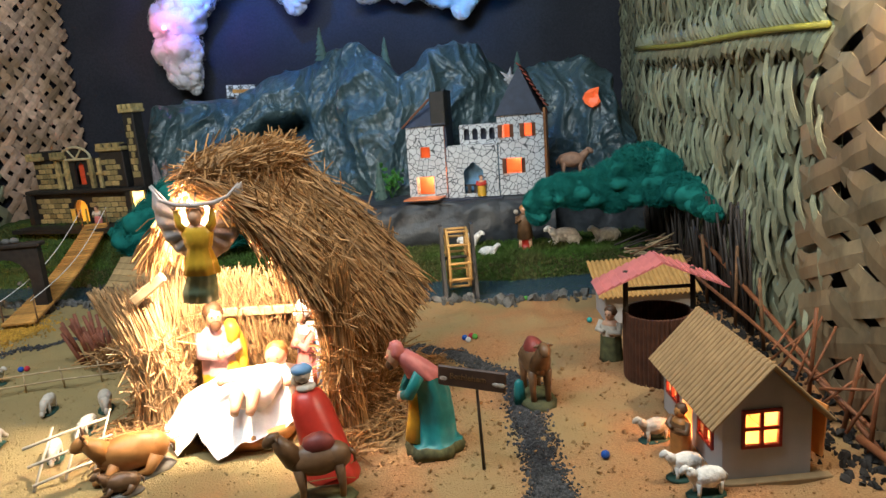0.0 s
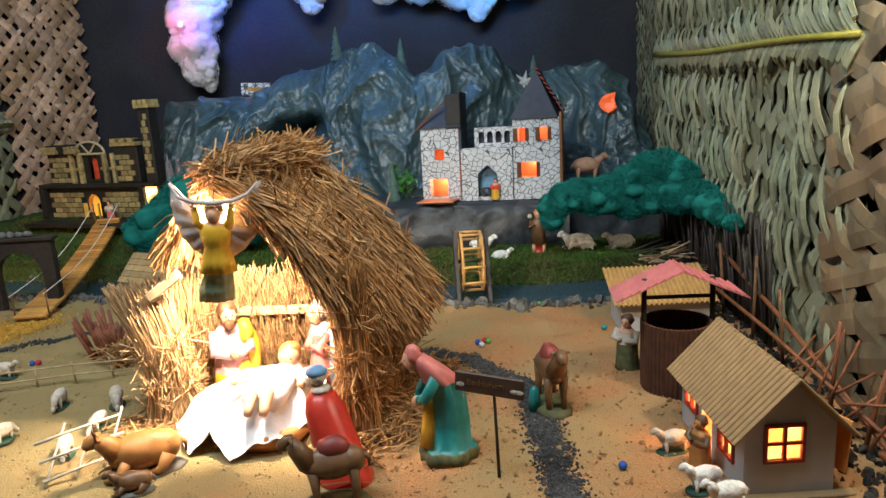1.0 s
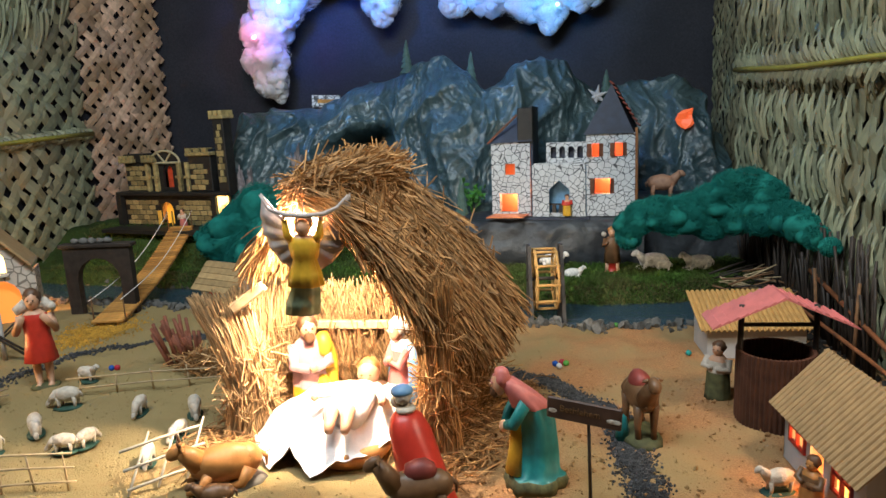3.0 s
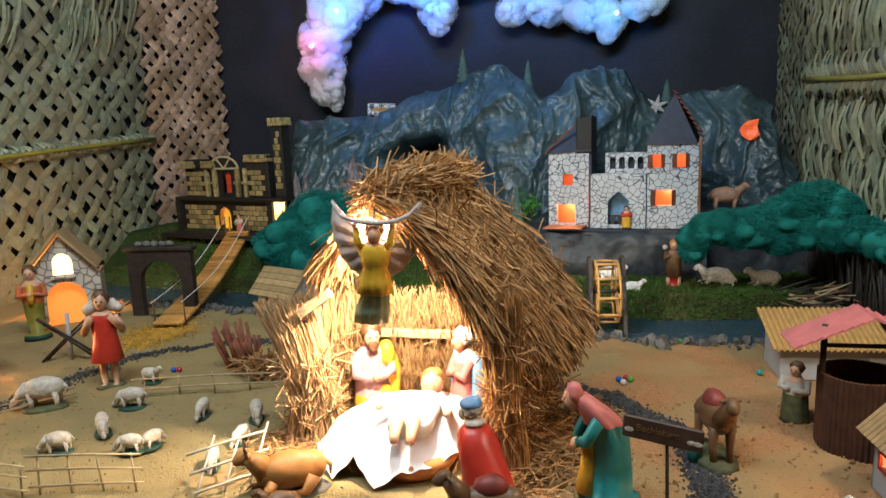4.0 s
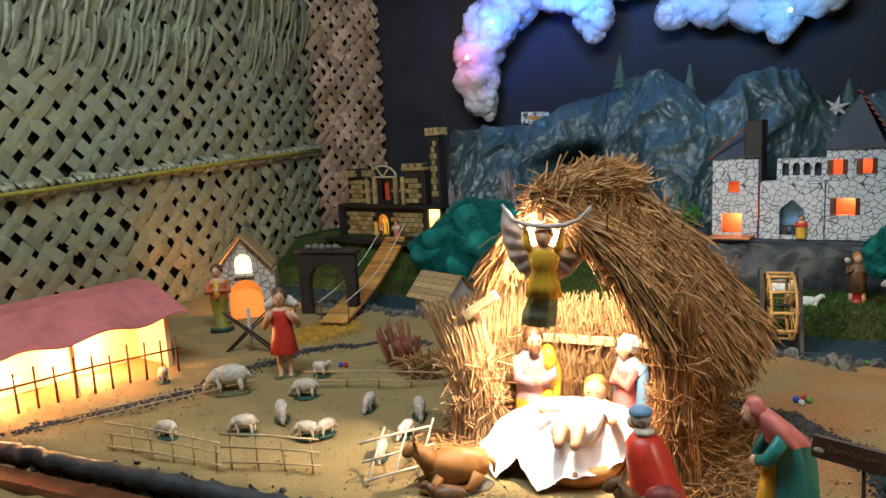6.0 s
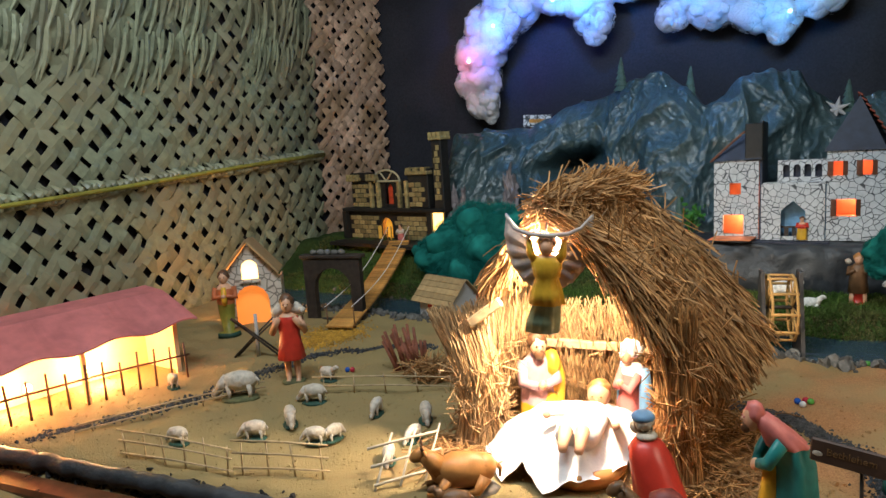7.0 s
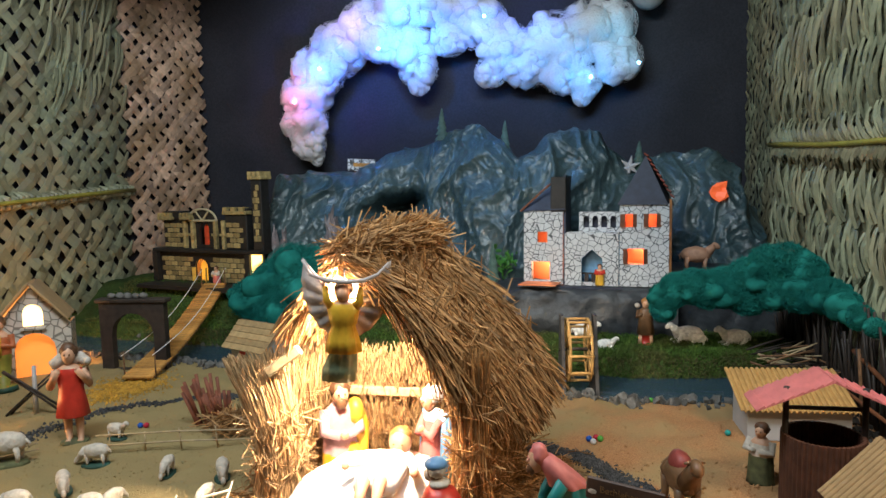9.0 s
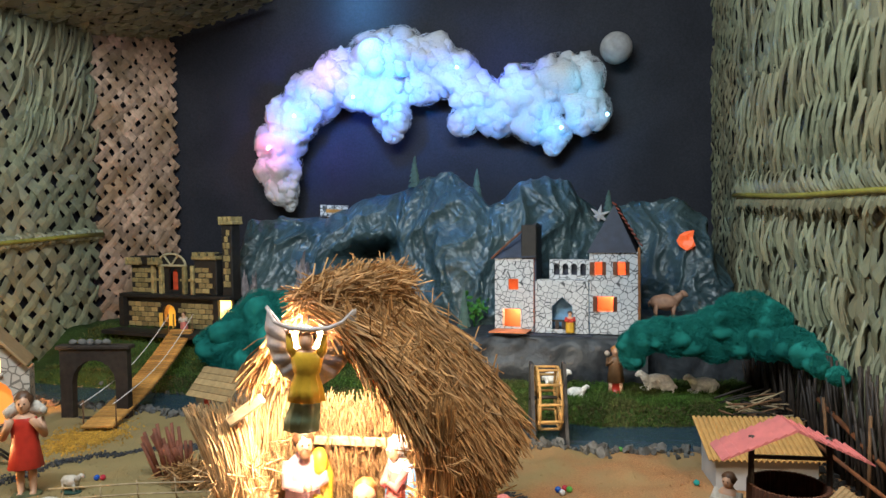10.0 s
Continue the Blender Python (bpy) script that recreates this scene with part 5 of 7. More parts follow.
# local figures face -y
def figures():
    # kneeling king in teal and rose, bent forward
    statue("kneeling_king", "painted figurine in teal and rose robes bowing on a mossy base", pose(-0.132, 1.070, 0, 0, 0, -76) @ Matrix.Diagonal((0.66, 0.7, 0.98, 1)),
           [(0.0, 0.046, 0.05, 0, 0, 0), (0.01, 0.05, 0.053, 0, 0, 0), (0.018, 0.044, 0.047, 0, 0.002, 0), (0.019, 0.032, 0.036, 0, 0.004, 1), (0.05, 0.029, 0.033, 0, 0.006, 1), (0.085, 0.028, 0.031, 0, 0.004, 1),
            (0.106, 0.028, 0.030, 0, -0.004, 1), (0.107, 0.029, 0.031, 0, -0.006, 2), (0.121, 0.027, 0.026, 0, -0.02, 2), (0.134, 0.021, 0.02, 0, -0.036, 2), (0.143, 0.012, 0.012, 0, -0.044, 2)],
           [M_MOSS, M_TEAL, M_ROSE, M_SKIN, M_YELLOW, M_HAIR], ((0, -0.058, 0.137), 0.0145, 3, 2),
           [([(0.026, -0.02, 0.115), (0.024, -0.04, 0.09), (0.006, -0.05, 0.085)], [0.010, 0.009, 0.006], 1), ([(-0.026, -0.02, 0.115), (-0.024, -0.04, 0.09), (-0.006, -0.05, 0.085)], [0.010, 0.009, 0.006], 1),
            ([(0.0, -0.026, 0.09), (0.0, -0.03, 0.05), (0, -0.034, 0.02)], [0.013, 0.015, 0.019], 4)], [((0, -0.052, 0.082), 0.008, 3, 0), ((0, -0.066, 0.127), 0.008, 5, 0)], 0.09, 6)
    # red-cloaked king from behind
    statue("red_king", "painted figurine in a red cloak and blue turban by the cradle", pose(-0.268, 1.036, 0, 0, 0, -130) @ Matrix.Diagonal((0.94, 0.94, 1, 1)),
           [(0.0, 0.033, 0.048, 0, 0.012, 3), (0.005, 0.034, 0.049, 0, 0.012, 0), (0.012, 0.030, 0.046, 0, 0.012, 0), (0.035, 0.028, 0.037, 0, 0.006, 0), (0.06, 0.028, 0.029, 0, -0.004, 0), (0.082, 0.027, 0.024, 0, -0.013, 0), (0.097, 0.021, 0.018, 0, -0.018, 0), (0.105, 0.010, 0.01, 0, -0.021, 0)],
           [M_RED, M_SKIN, M_BLUE, M_MOSS, M_FLEECE, M_CAMEL], ((0, -0.026, 0.117), 0.0115, 5, 4),
           [([(0.0, -0.03, 0.085), (0.0, -0.046, 0.08)], [0.009, 0.006], 0)],
           [((0, -0.024, 0.127), (0.0145, 0.015, 0.0075), 2, 0.001), ((0, -0.036, 0.111), 0.008, 4, 0.002), ((0, -0.018, 0.106), (0.014, 0.012, 0.005), 4, 0.001)], 0.02, 5)
    # seated man in lilac and ochre
    statue("joseph_figurine", "kneeling painted figurine in lilac robe and ochre mantle", pose(-0.466, 1.235, 0, 0, 0, 30) @ Matrix.Diagonal((0.92, 0.92, 1.03, 1)),
           [(0.0, 0.03, 0.034, 0, 0, 0), (0.03, 0.031, 0.033, 0, -0.002, 0), (0.06, 0.029, 0.031, 0, -0.004, 0), (0.075, 0.026, 0.024, 0, 0.002, 1), (0.1, 0.027, 0.021, 0, 0.003, 1), (0.118, 0.024, 0.018, 0, 0.002, 1), (0.128, 0.012, 0.011, 0, 0.0, 1)],
           [M_YELLOW, M_LILAC, M_SKIN, M_HAIR], ((0, -0.01, 0.142), 0.0155, 2, 3),
           [([(0.024, 0.0, 0.118), (0.028, -0.014, 0.09), (0.006, -0.03, 0.088)], [0.009, 0.009, 0.006], 1), ([(-0.024, 0.0, 0.118), (-0.028, -0.014, 0.09), (-0.006, -0.03, 0.088)], [0.009, 0.009, 0.006], 1),
            ([(0.02, 0.004, 0.125), (0.03, 0.006, 0.09), (0.026, 0.004, 0.03), (0.022, -0.01, 0.0)], [0.014, 0.018, 0.018, 0.014], 0), ([(0.014, -0.012, 0.062), (0.016, -0.035, 0.058), (0.014, -0.036, 0.0)], [0.014, 0.013, 0.012], 0)],
           [((0, -0.033, 0.09), 0.007, 2, 0), ((0, -0.021, 0.131), (0.009, 0.006, 0.009), 3, 0.002), ((0.024, -0.002, 0.112), (0.014, 0.019, 0.022), 0, 0.002)], 0.08, 8)
    # kneeling woman in blue mantle
    statue("mary_figurine", "kneeling painted figurine in pink gown, blue mantle and white veil", pose(-0.328, 1.25, 0, 0, 0, -38) @ Matrix.Diagonal((0.82, 0.85, 1, 1)),
           [(0.0, 0.028, 0.036, 0, 0, 1), (0.03, 0.028, 0.034, 0, 0, 1), (0.06, 0.025, 0.03, 0, 0, 0), (0.085, 0.024, 0.022, 0, 0.002, 0), (0.108, 0.024, 0.019, 0, 0.002, 0), (0.12, 0.018, 0.014, 0, 0, 3), (0.128, 0.01, 0.01, 0, -0.002, 3)],
           [M_PINK, M_BLUE, M_SKIN, M_LIGHTCLOTH], ((0, -0.012, 0.138), 0.0145, 2, 3),
           [([(0.022, 0.004, 0.118), (0.028, 0.004, 0.07), (0.026, 0.0, 0.0)], [0.01, 0.013, 0.016], 1), ([(-0.022, 0.004, 0.118), (-0.028, 0.004, 0.07), (-0.026, 0.0, 0.0)], [0.01, 0.013, 0.016], 1),
            ([(0.02, -0.004, 0.11), (0.016, -0.022, 0.088), (0.0, -0.028, 0.095)], [0.008, 0.008, 0.005], 0), ([(-0.02, -0.004, 0.11), (-0.016, -0.022, 0.088), (0.0, -0.028, 0.095)], [0.008, 0.008, 0.005], 0)],
           [((0, 0.004, 0.143), (0.017, 0.015, 0.014), 3, 0), ((0, -0.029, 0.098), 0.006, 2, 0)], 0.06, 7)
    # standing shepherd carrying a lamb
    statue("red_shepherd", "painted shepherd figurine in red tunic carrying a lamb", pose(-1.005, 1.345, 0, 0, 0, 28) @ Matrix.Diagonal((0.84, 0.86, 1, 1)),
           [(0.05, 0.031, 0.024, 0, 0, 0), (0.052, 0.033, 0.025, 0, 0, 0), (0.085, 0.026, 0.02, 0, 0, 0), (0.1, 0.023, 0.018, 0, 0, 0), (0.125, 0.026, 0.019, 0, 0, 0), (0.137, 0.022, 0.016, 0, 0, 0), (0.144, 0.009, 0.009, 0, 0, 1)],
           [M_RED, M_SKIN, M_HAIR, M_FLEECE, M_MOSS], ((0, -0.004, 0.16), 0.0155, 1, 2),
           [([(0.011, 0, 0.055), (0.011, 0.001, 0.03), (0.011, 0.002, 0.006), (0.012, -0.012, 0.004)], [0.009, 0.008, 0.006, 0.006], 1), ([(-0.011, 0, 0.055), (-0.011, 0, 0.03), (-0.011, 0.002, 0.006), (-0.012, -0.012, 0.004)], [0.009, 0.008, 0.006, 0.006], 1),
            ([(0.026, 0, 0.132), (0.037, -0.008, 0.108), (0.018, -0.024, 0.137)], [0.010, 0.008, 0.006], 1), ([(-0.026, 0, 0.132), (-0.037, -0.008, 0.108), (-0.018, -0.024, 0.137)], [0.010, 0.008, 0.006], 1),
            ([(-0.036, 0.004, 0.142), (-0.02, 0.014, 0.15), (0.02, 0.014, 0.15), (0.036, 0.002, 0.144)], [0.008, 0.012, 0.012, 0.008], 3)],
           [((0.036, -0.008, 0.148), (0.008, 0.011, 0.008), 3, 0.002), ((0, 0.0, 0.003), (0.03, 0.028, 0.005), 4, 0.003)], 0.05, 9)
    # standing boy beside the chapel
    statue("green_villager", "painted figurine in orange jacket and green trousers", pose(-1.392, 1.598, 0, 0, 0, 30),
           [(0.0, 0.028, 0.024, 0, 0, 4), (0.012, 0.026, 0.022, 0, 0, 4), (0.0125, 0.012, 0.012, 0, 0, 1), (0.06, 0.019, 0.015, 0, 0, 1), (0.085, 0.02, 0.015, 0, 0, 1), (0.088, 0.021, 0.016, 0, 0, 0), (0.125, 0.022, 0.015, 0, 0, 0), (0.138, 0.009, 0.009, 0, 0, 2)],
           [mat("orange_paint", (0.45, 0.12, 0.04), 0.45), mat("olive_paint", (0.22, 0.2, 0.03), 0.5), M_SKIN, M_HAIR, M_GREENBASE, M_YELLOW], ((0, -0.003, 0.152), 0.014, 2, 3),
           [([(0.022, 0, 0.128), (0.027, -0.006, 0.102), (0.006, -0.02, 0.108)], [0.008, 0.007, 0.005], 0), ([(-0.022, 0, 0.128), (-0.027, -0.006, 0.102), (-0.006, -0.02, 0.108)], [0.008, 0.007, 0.005], 0),
            ([(0, -0.014, 0.13), (0, -0.018, 0.1), (0, -0.016, 0.085)], [0.006, 0.008, 0.006], 5)], [((0, -0.022, 0.108), 0.006, 2, 0)], 0.05, 4)
    # hooded shepherd on the bank
    statue("bank_shepherd", "painted shepherd figurine in brown hood and tunic on the grass bank", pose(0.042, 2.02, 0.03, 0, 0, -5),
           [(0.0, 0.022, 0.016, 0, 0, 4), (0.006, 0.022, 0.016, 0, 0, 4), (0.007, 0.012, 0.01, 0, 0, 1), (0.03, 0.012, 0.01, 0, 0, 1), (0.032, 0.02, 0.014, 0, 0, 0), (0.07, 0.016, 0.012, 0, 0, 0), (0.09, 0.018, 0.012, 0, 0, 0), (0.098, 0.007, 0.007, 0, 0, 0)],
           [M_CAMEL, M_RED, M_SKIN, M_TAN, M_ROCK, M_FLEECE], ((0, -0.003, 0.107), 0.0105, 2, 3),
           [([(0.016, 0, 0.09), (0.02, -0.006, 0.075), (0.008, -0.012, 0.084)], [0.006, 0.005, 0.004], 0), ([(-0.016, 0, 0.09), (-0.02, -0.006, 0.075), (-0.008, -0.012, 0.084)], [0.006, 0.005, 0.004], 0), ([(0.013, -0.002, 0.006), (0.010, 0, 0.032)], [0.005, 0.007], 2), ([(-0.013, -0.002, 0.006), (-0.010, 0, 0.032)], [0.005, 0.007], 2)],
           [((-0.02, -0.004, 0.103), (0.007, 0.012, 0.007), 5, 0.002), ((0.02, 0, 0.1), (0.008, 0.006, 0.006), 5, 0.002)], 0.04, 6)
    # small figures
    for n, lab, at, h, ms in (("well_figurine", "small painted figurine in green and white beside the well", pose(0.137, 1.335, 0, 0, 0, -40), 0.088, [M_MOSS, M_FLEECE, M_SKIN, M_HAIR, M_TEAL]),
                              ("door_figurine", "small tan painted figurine at the cottage doorway", pose(0.163, 1.03, 0, 0, 0, -60), 0.066, [M_TAN, M_CAMEL, M_TAN, M_HAIR, M_CAMEL]),
                              ("gate_figurine", "tiny painted figurine in the castle gateway", pose(-0.063, 2.16, 0.16), 0.055, [M_YELLOW, M_RED, M_SKIN, M_HAIR, M_GREENBASE]),
                              ("palace_figurine", "tiny painted figurine in pink beside the palace door", pose(-1.263, 2.322, 0.128, 0, 0, -10), 0.06, [M_ROSE, M_FLEECE, M_SKIN, M_HAIR, M_ROSE])):
        k = h / 0.1
        statue(n, lab, at, [(0.0, 0.022 * k, 0.02 * k, 0, 0, 4), (0.008 * k, 0.021 * k, 0.018 * k, 0, 0, 0), (0.05 * k, 0.019 * k, 0.016 * k, 0, 0, 0), (0.07 * k, 0.018 * k, 0.013 * k, 0, 0, 1), (0.08 * k, 0.007 * k, 0.007 * k, 0, 0, 2)], ms,
               ((0, -0.002 * k, 0.089 * k), 0.011 * k, 2, 3), [([(0.018 * k, 0, 0.074 * k), (0.022 * k, -0.008 * k, 0.058 * k), (0.004 * k, -0.018 * k, 0.06 * k)], [0.006 * k, 0.006 * k, 0.004 * k], 1),
                                                             ([(-0.018 * k, 0, 0.074 * k), (-0.022 * k, -0.008 * k, 0.058 * k), (-0.004 * k, -0.018 * k, 0.06 * k)], [0.006 * k, 0.006 * k, 0.004 * k], 1)], [], 0.06, 6)
    # angel hung under the gable
    bm = bmesh.new()
    stack(bm, [(0.0, 0.019, 0.014, -0.004, 0.004, 1), (0.015, 0.019, 0.014, -0.003, 0.002, 1), (0.034, 0.015, 0.012, 0, 0, 1), (0.035, 0.020, 0.015, 0, 0, 0), (0.05, 0.017, 0.013, 0, 0, 0), (0.066, 0.0125, 0.010, 0, 0, 0), (0.068, 0.014, 0.011, 0, 0, 0),
               (0.085, 0.018, 0.012, 0, 0, 0), (0.092, 0.013, 0.010, 0, 0, 0), (0.096, 0.006, 0.006, 0, 0, 2)], 30, 0.09, 11)
    ball(bm, (0, -0.004, 0.104), (0.009, 0.010, 0.0115), 2, 2)
    ball(bm, (0, 0.002, 0.108), (0.0112, 0.011, 0.0112), 3, 3, 0.002, 180)
    wing = [(0.002, 0.050), (0.014, 0.049), (0.029, 0.058), (0.041, 0.073), (0.049, 0.092), (0.052, 0.113), (0.0505, 0.140)]
    for s in (1, -1):
        tube(bm, [(0.012 * s, 0, 0.087), (0.018 * s, -0.003, 0.095), (0.02 * s, -0.006, 0.112)], [0.0065, 0.005, 0.003], 10, 0)
        ball(bm, (0.021 * s, -0.008, 0.115), 0.003, 2, 2)
        edge = wing
        cols = []
        for k in range(25):
            f = k / 24
            a, w = min(5, int(f * 6)), f * 6 - min(5, int(f * 6))
            ox, oz = [edge[a][m] * (1 - w) + edge[a + 1][m] * w for m in (0, 1)]
            ix, iz = 0.002 + 0.016 * f, 0.062 + 0.042 * f
            col = []
            for q in range(7):
                g = q / 6
                x, z = ix + (ox - ix) * g, iz + (oz - iz) * g
                y = 0.009 + 0.16 * x * g + 0.0016 * (k % 4) * g
                col.append((bm.verts.new((s * x, y, z)), bm.verts.new((s * x, y + 0.004, z))))
            cols.append(col)
        for c, d in zip(cols, cols[1:]):
            for q in range(6):
                for m in (0, 1):
                    bm.faces.new((c[q][m], c[q + 1][m], d[q + 1][m], d[q][m])).material_index = 4
            for q in (0, 6):
                bm.faces.new((c[q][0], d[q][0], d[q][1], c[q][1])).material_index = 4
        for c in (cols[0], cols[-1]):
            for q in range(6):
                bm.faces.new((c[q][0], c[q][1], c[q + 1][1], c[q + 1][0])).material_index = 4
    tube(bm, [(-0.049, 0.008, 0.139), (-0.037, -0.002, 0.124), (-0.018, -0.010, 0.119), (0.004, -0.012, 0.118), (0.024, -0.010, 0.120), (0.038, -0.002, 0.126), (0.049, 0.008, 0.139)], [0.0012, 0.002, 0.0028, 0.003, 0.0028, 0.002, 0.0012], 8, 4)
    thing("angel_figurine", "painted ochre and green angel figurine with spread grey wings", "figurine", pose(-0.404, 1.078, 0.213, 0, 3, 10) @ Matrix.Diagonal((1.06, 1.06, 1.04, 1)), bm=bm,
          material=[M_YELLOW, mat("sage_paint", (0.22, 0.27, 0.16), 0.45), M_SKIN, M_HAIR, M_GREYWING], smooth=True)
    bm = bmesh.new()
    tube(bm, [(-0.402, 1.082, 0.318), (-0.402, 1.095, 0.345), (-0.405, 1.11, 0.353)], 0.0012, 5)
    tagged(new("hanging_wire", mesh_of("hanging_wire", bm, M_DARKWOOD)), "thin wire holding the angel at the gable", "wire")
    # cradle cloth and child
    rim = [Vector(p) for p in ((-0.312, 1.12, 0.030), (-0.345, 1.082, 0.022), (-0.372, 1.07, 0.024), (-0.405, 1.056, 0.006), (-0.425, 1.072, 0.018), (-0.440, 1.085, 0.034), (-0.468, 1.078, 0.003), (-0.492, 1.105, 0.014), (-0.520, 1.15, 0.016), (-0.492, 1.19, 0.04), (-0.465, 1.235, 0.05), (-0.40, 1.25, 0.06), (-0.32, 1.235, 0.06), (-0.305, 1.18, 0.045))]
    centre = Vector((-0.405, 1.15, 0.058))
    bm = bmesh.new()
    na, nr = 140, 26
    mid = bm.verts.new(centre)
    prev = None
    for k in range(1, nr + 1):
        r = k / nr
        ring = []
        for i in range(na):
            f = i / na * len(rim)
            a, w = int(f), f - int(f)
            e = rim[a].lerp(rim[(a + 1) % len(rim)], w)
            p = centre.lerp(e, r)
            top = 0.050 + (p.y - 1.09) * 0.16
            p.z = top * (1 - smooth01(0.62, 1.0, r)) + e.z * smooth01(0.62, 1.0, r)
            p.z += 0.0035 * noise.noise(Vector((p.x * 38, p.y * 38, 1))) + 0.0016 * math.sin(15 * i / na * 6.2832) * smooth01(0.5, 1, r)
            ring.append(bm.verts.new((p.x, p.y, max(0.003, p.z))))
        for i in range(na):
            if prev:
                bm.faces.new((prev[i], prev[(i + 1) % na], ring[(i + 1) % na], ring[i]))
            else:
                bm.faces.new((mid, ring[(i + 1) % na], ring[i]))
        prev = ring
    thing("cradle_cloth", "white cloth draped over a low straw cradle", "cloth", pose(-0.006, 0, 0), bm=bm, material=M_LIGHTCLOTH, smooth=True)
    bm = bmesh.new()
    stack(bm, [(0.0, 0.05, 0.04, 0, 0, 0), (0.012, 0.062, 0.052, 0, 0.002, 0), (0.022, 0.066, 0.056, 0, 0.004, 0), (0.028, 0.06, 0.05, 0, 0.006, 0)], 32, 0.02, 9)
    thing("cradle", "low orange-brown cradle dish under the cloth", "cradle", pose(-0.385, 1.128, 0), bm=bm, material=M_TAN, smooth=True)
    bm = bmesh.new()
    ball(bm, (-0.368, 1.203, 0.088), (0.0158, 0.0155, 0.0172), 3, 0)
    ball(bm, (-0.368, 1.209, 0.093), (0.0168, 0.0145, 0.0165), 3, 1, 0.003, 150)
    for x in (-0.374, -0.362):
        ball(bm, (x, 1.1885, 0.0905), (0.0021, 0.001, 0.0015), 1, 1)
    ball(bm, (-0.368, 1.1865, 0.0865), 0.0023, 1, 0)
    ball(bm, (-0.368, 1.1885, 0.081), (0.0032, 0.0012, 0.0012), 1, 3)
    tube(bm, [(-0.368, 1.196, 0.073), (-0.369, 1.182, 0.072), (-0.373, 1.15, 0.071), (-0.378, 1.118, 0.068), (-0.380, 1.103, 0.064)], [0.010, 0.021, 0.027, 0.031, 0.027], 18, 2, 0.72)
    for x, f in ((-0.388, -0.002), (-0.369, 0.001)):
        tube(bm, [(x, 1.118, 0.072), (x + f, 1.098, 0.078), (x + f, 1.084, 0.064), (x + f * 0.5, 1.076, 0.060)], [0.0105, 0.0095, 0.007, 0.0055], 10, 0)
    tube(bm, [(-0.384, 1.178, 0.077), (-0.402, 1.157, 0.078), (-0.415, 1.14, 0.082), (-0.421, 1.131, 0.083)], [0.0085, 0.007, 0.005, 0.004], 10, 2)
    ball(bm, (-0.423, 1.128, 0.083), 0.0055, 2, 0)
    tube(bm, [(-0.352, 1.178, 0.077), (-0.338, 1.155, 0.078), (-0.332, 1.132, 0.078)], [0.0085, 0.007, 0.005], 10, 2)
    ball(bm, (-0.331, 1.128, 0.078), 0.0055, 2, 0)
    thing("child_figurine", "painted baby figurine in a white dress lying on the cloth", "figurine", pose(0, 0, 0), bm=bm, material=[M_SKIN, M_TAN, M_LIGHTCLOTH, M_ROSE], smooth=True)


figures()


# ---- animals ----
M_SADDLE = mat("saddle_paint", (0.24, 0.045, 0.035), 0.5, 0.3, 60, 0.2)


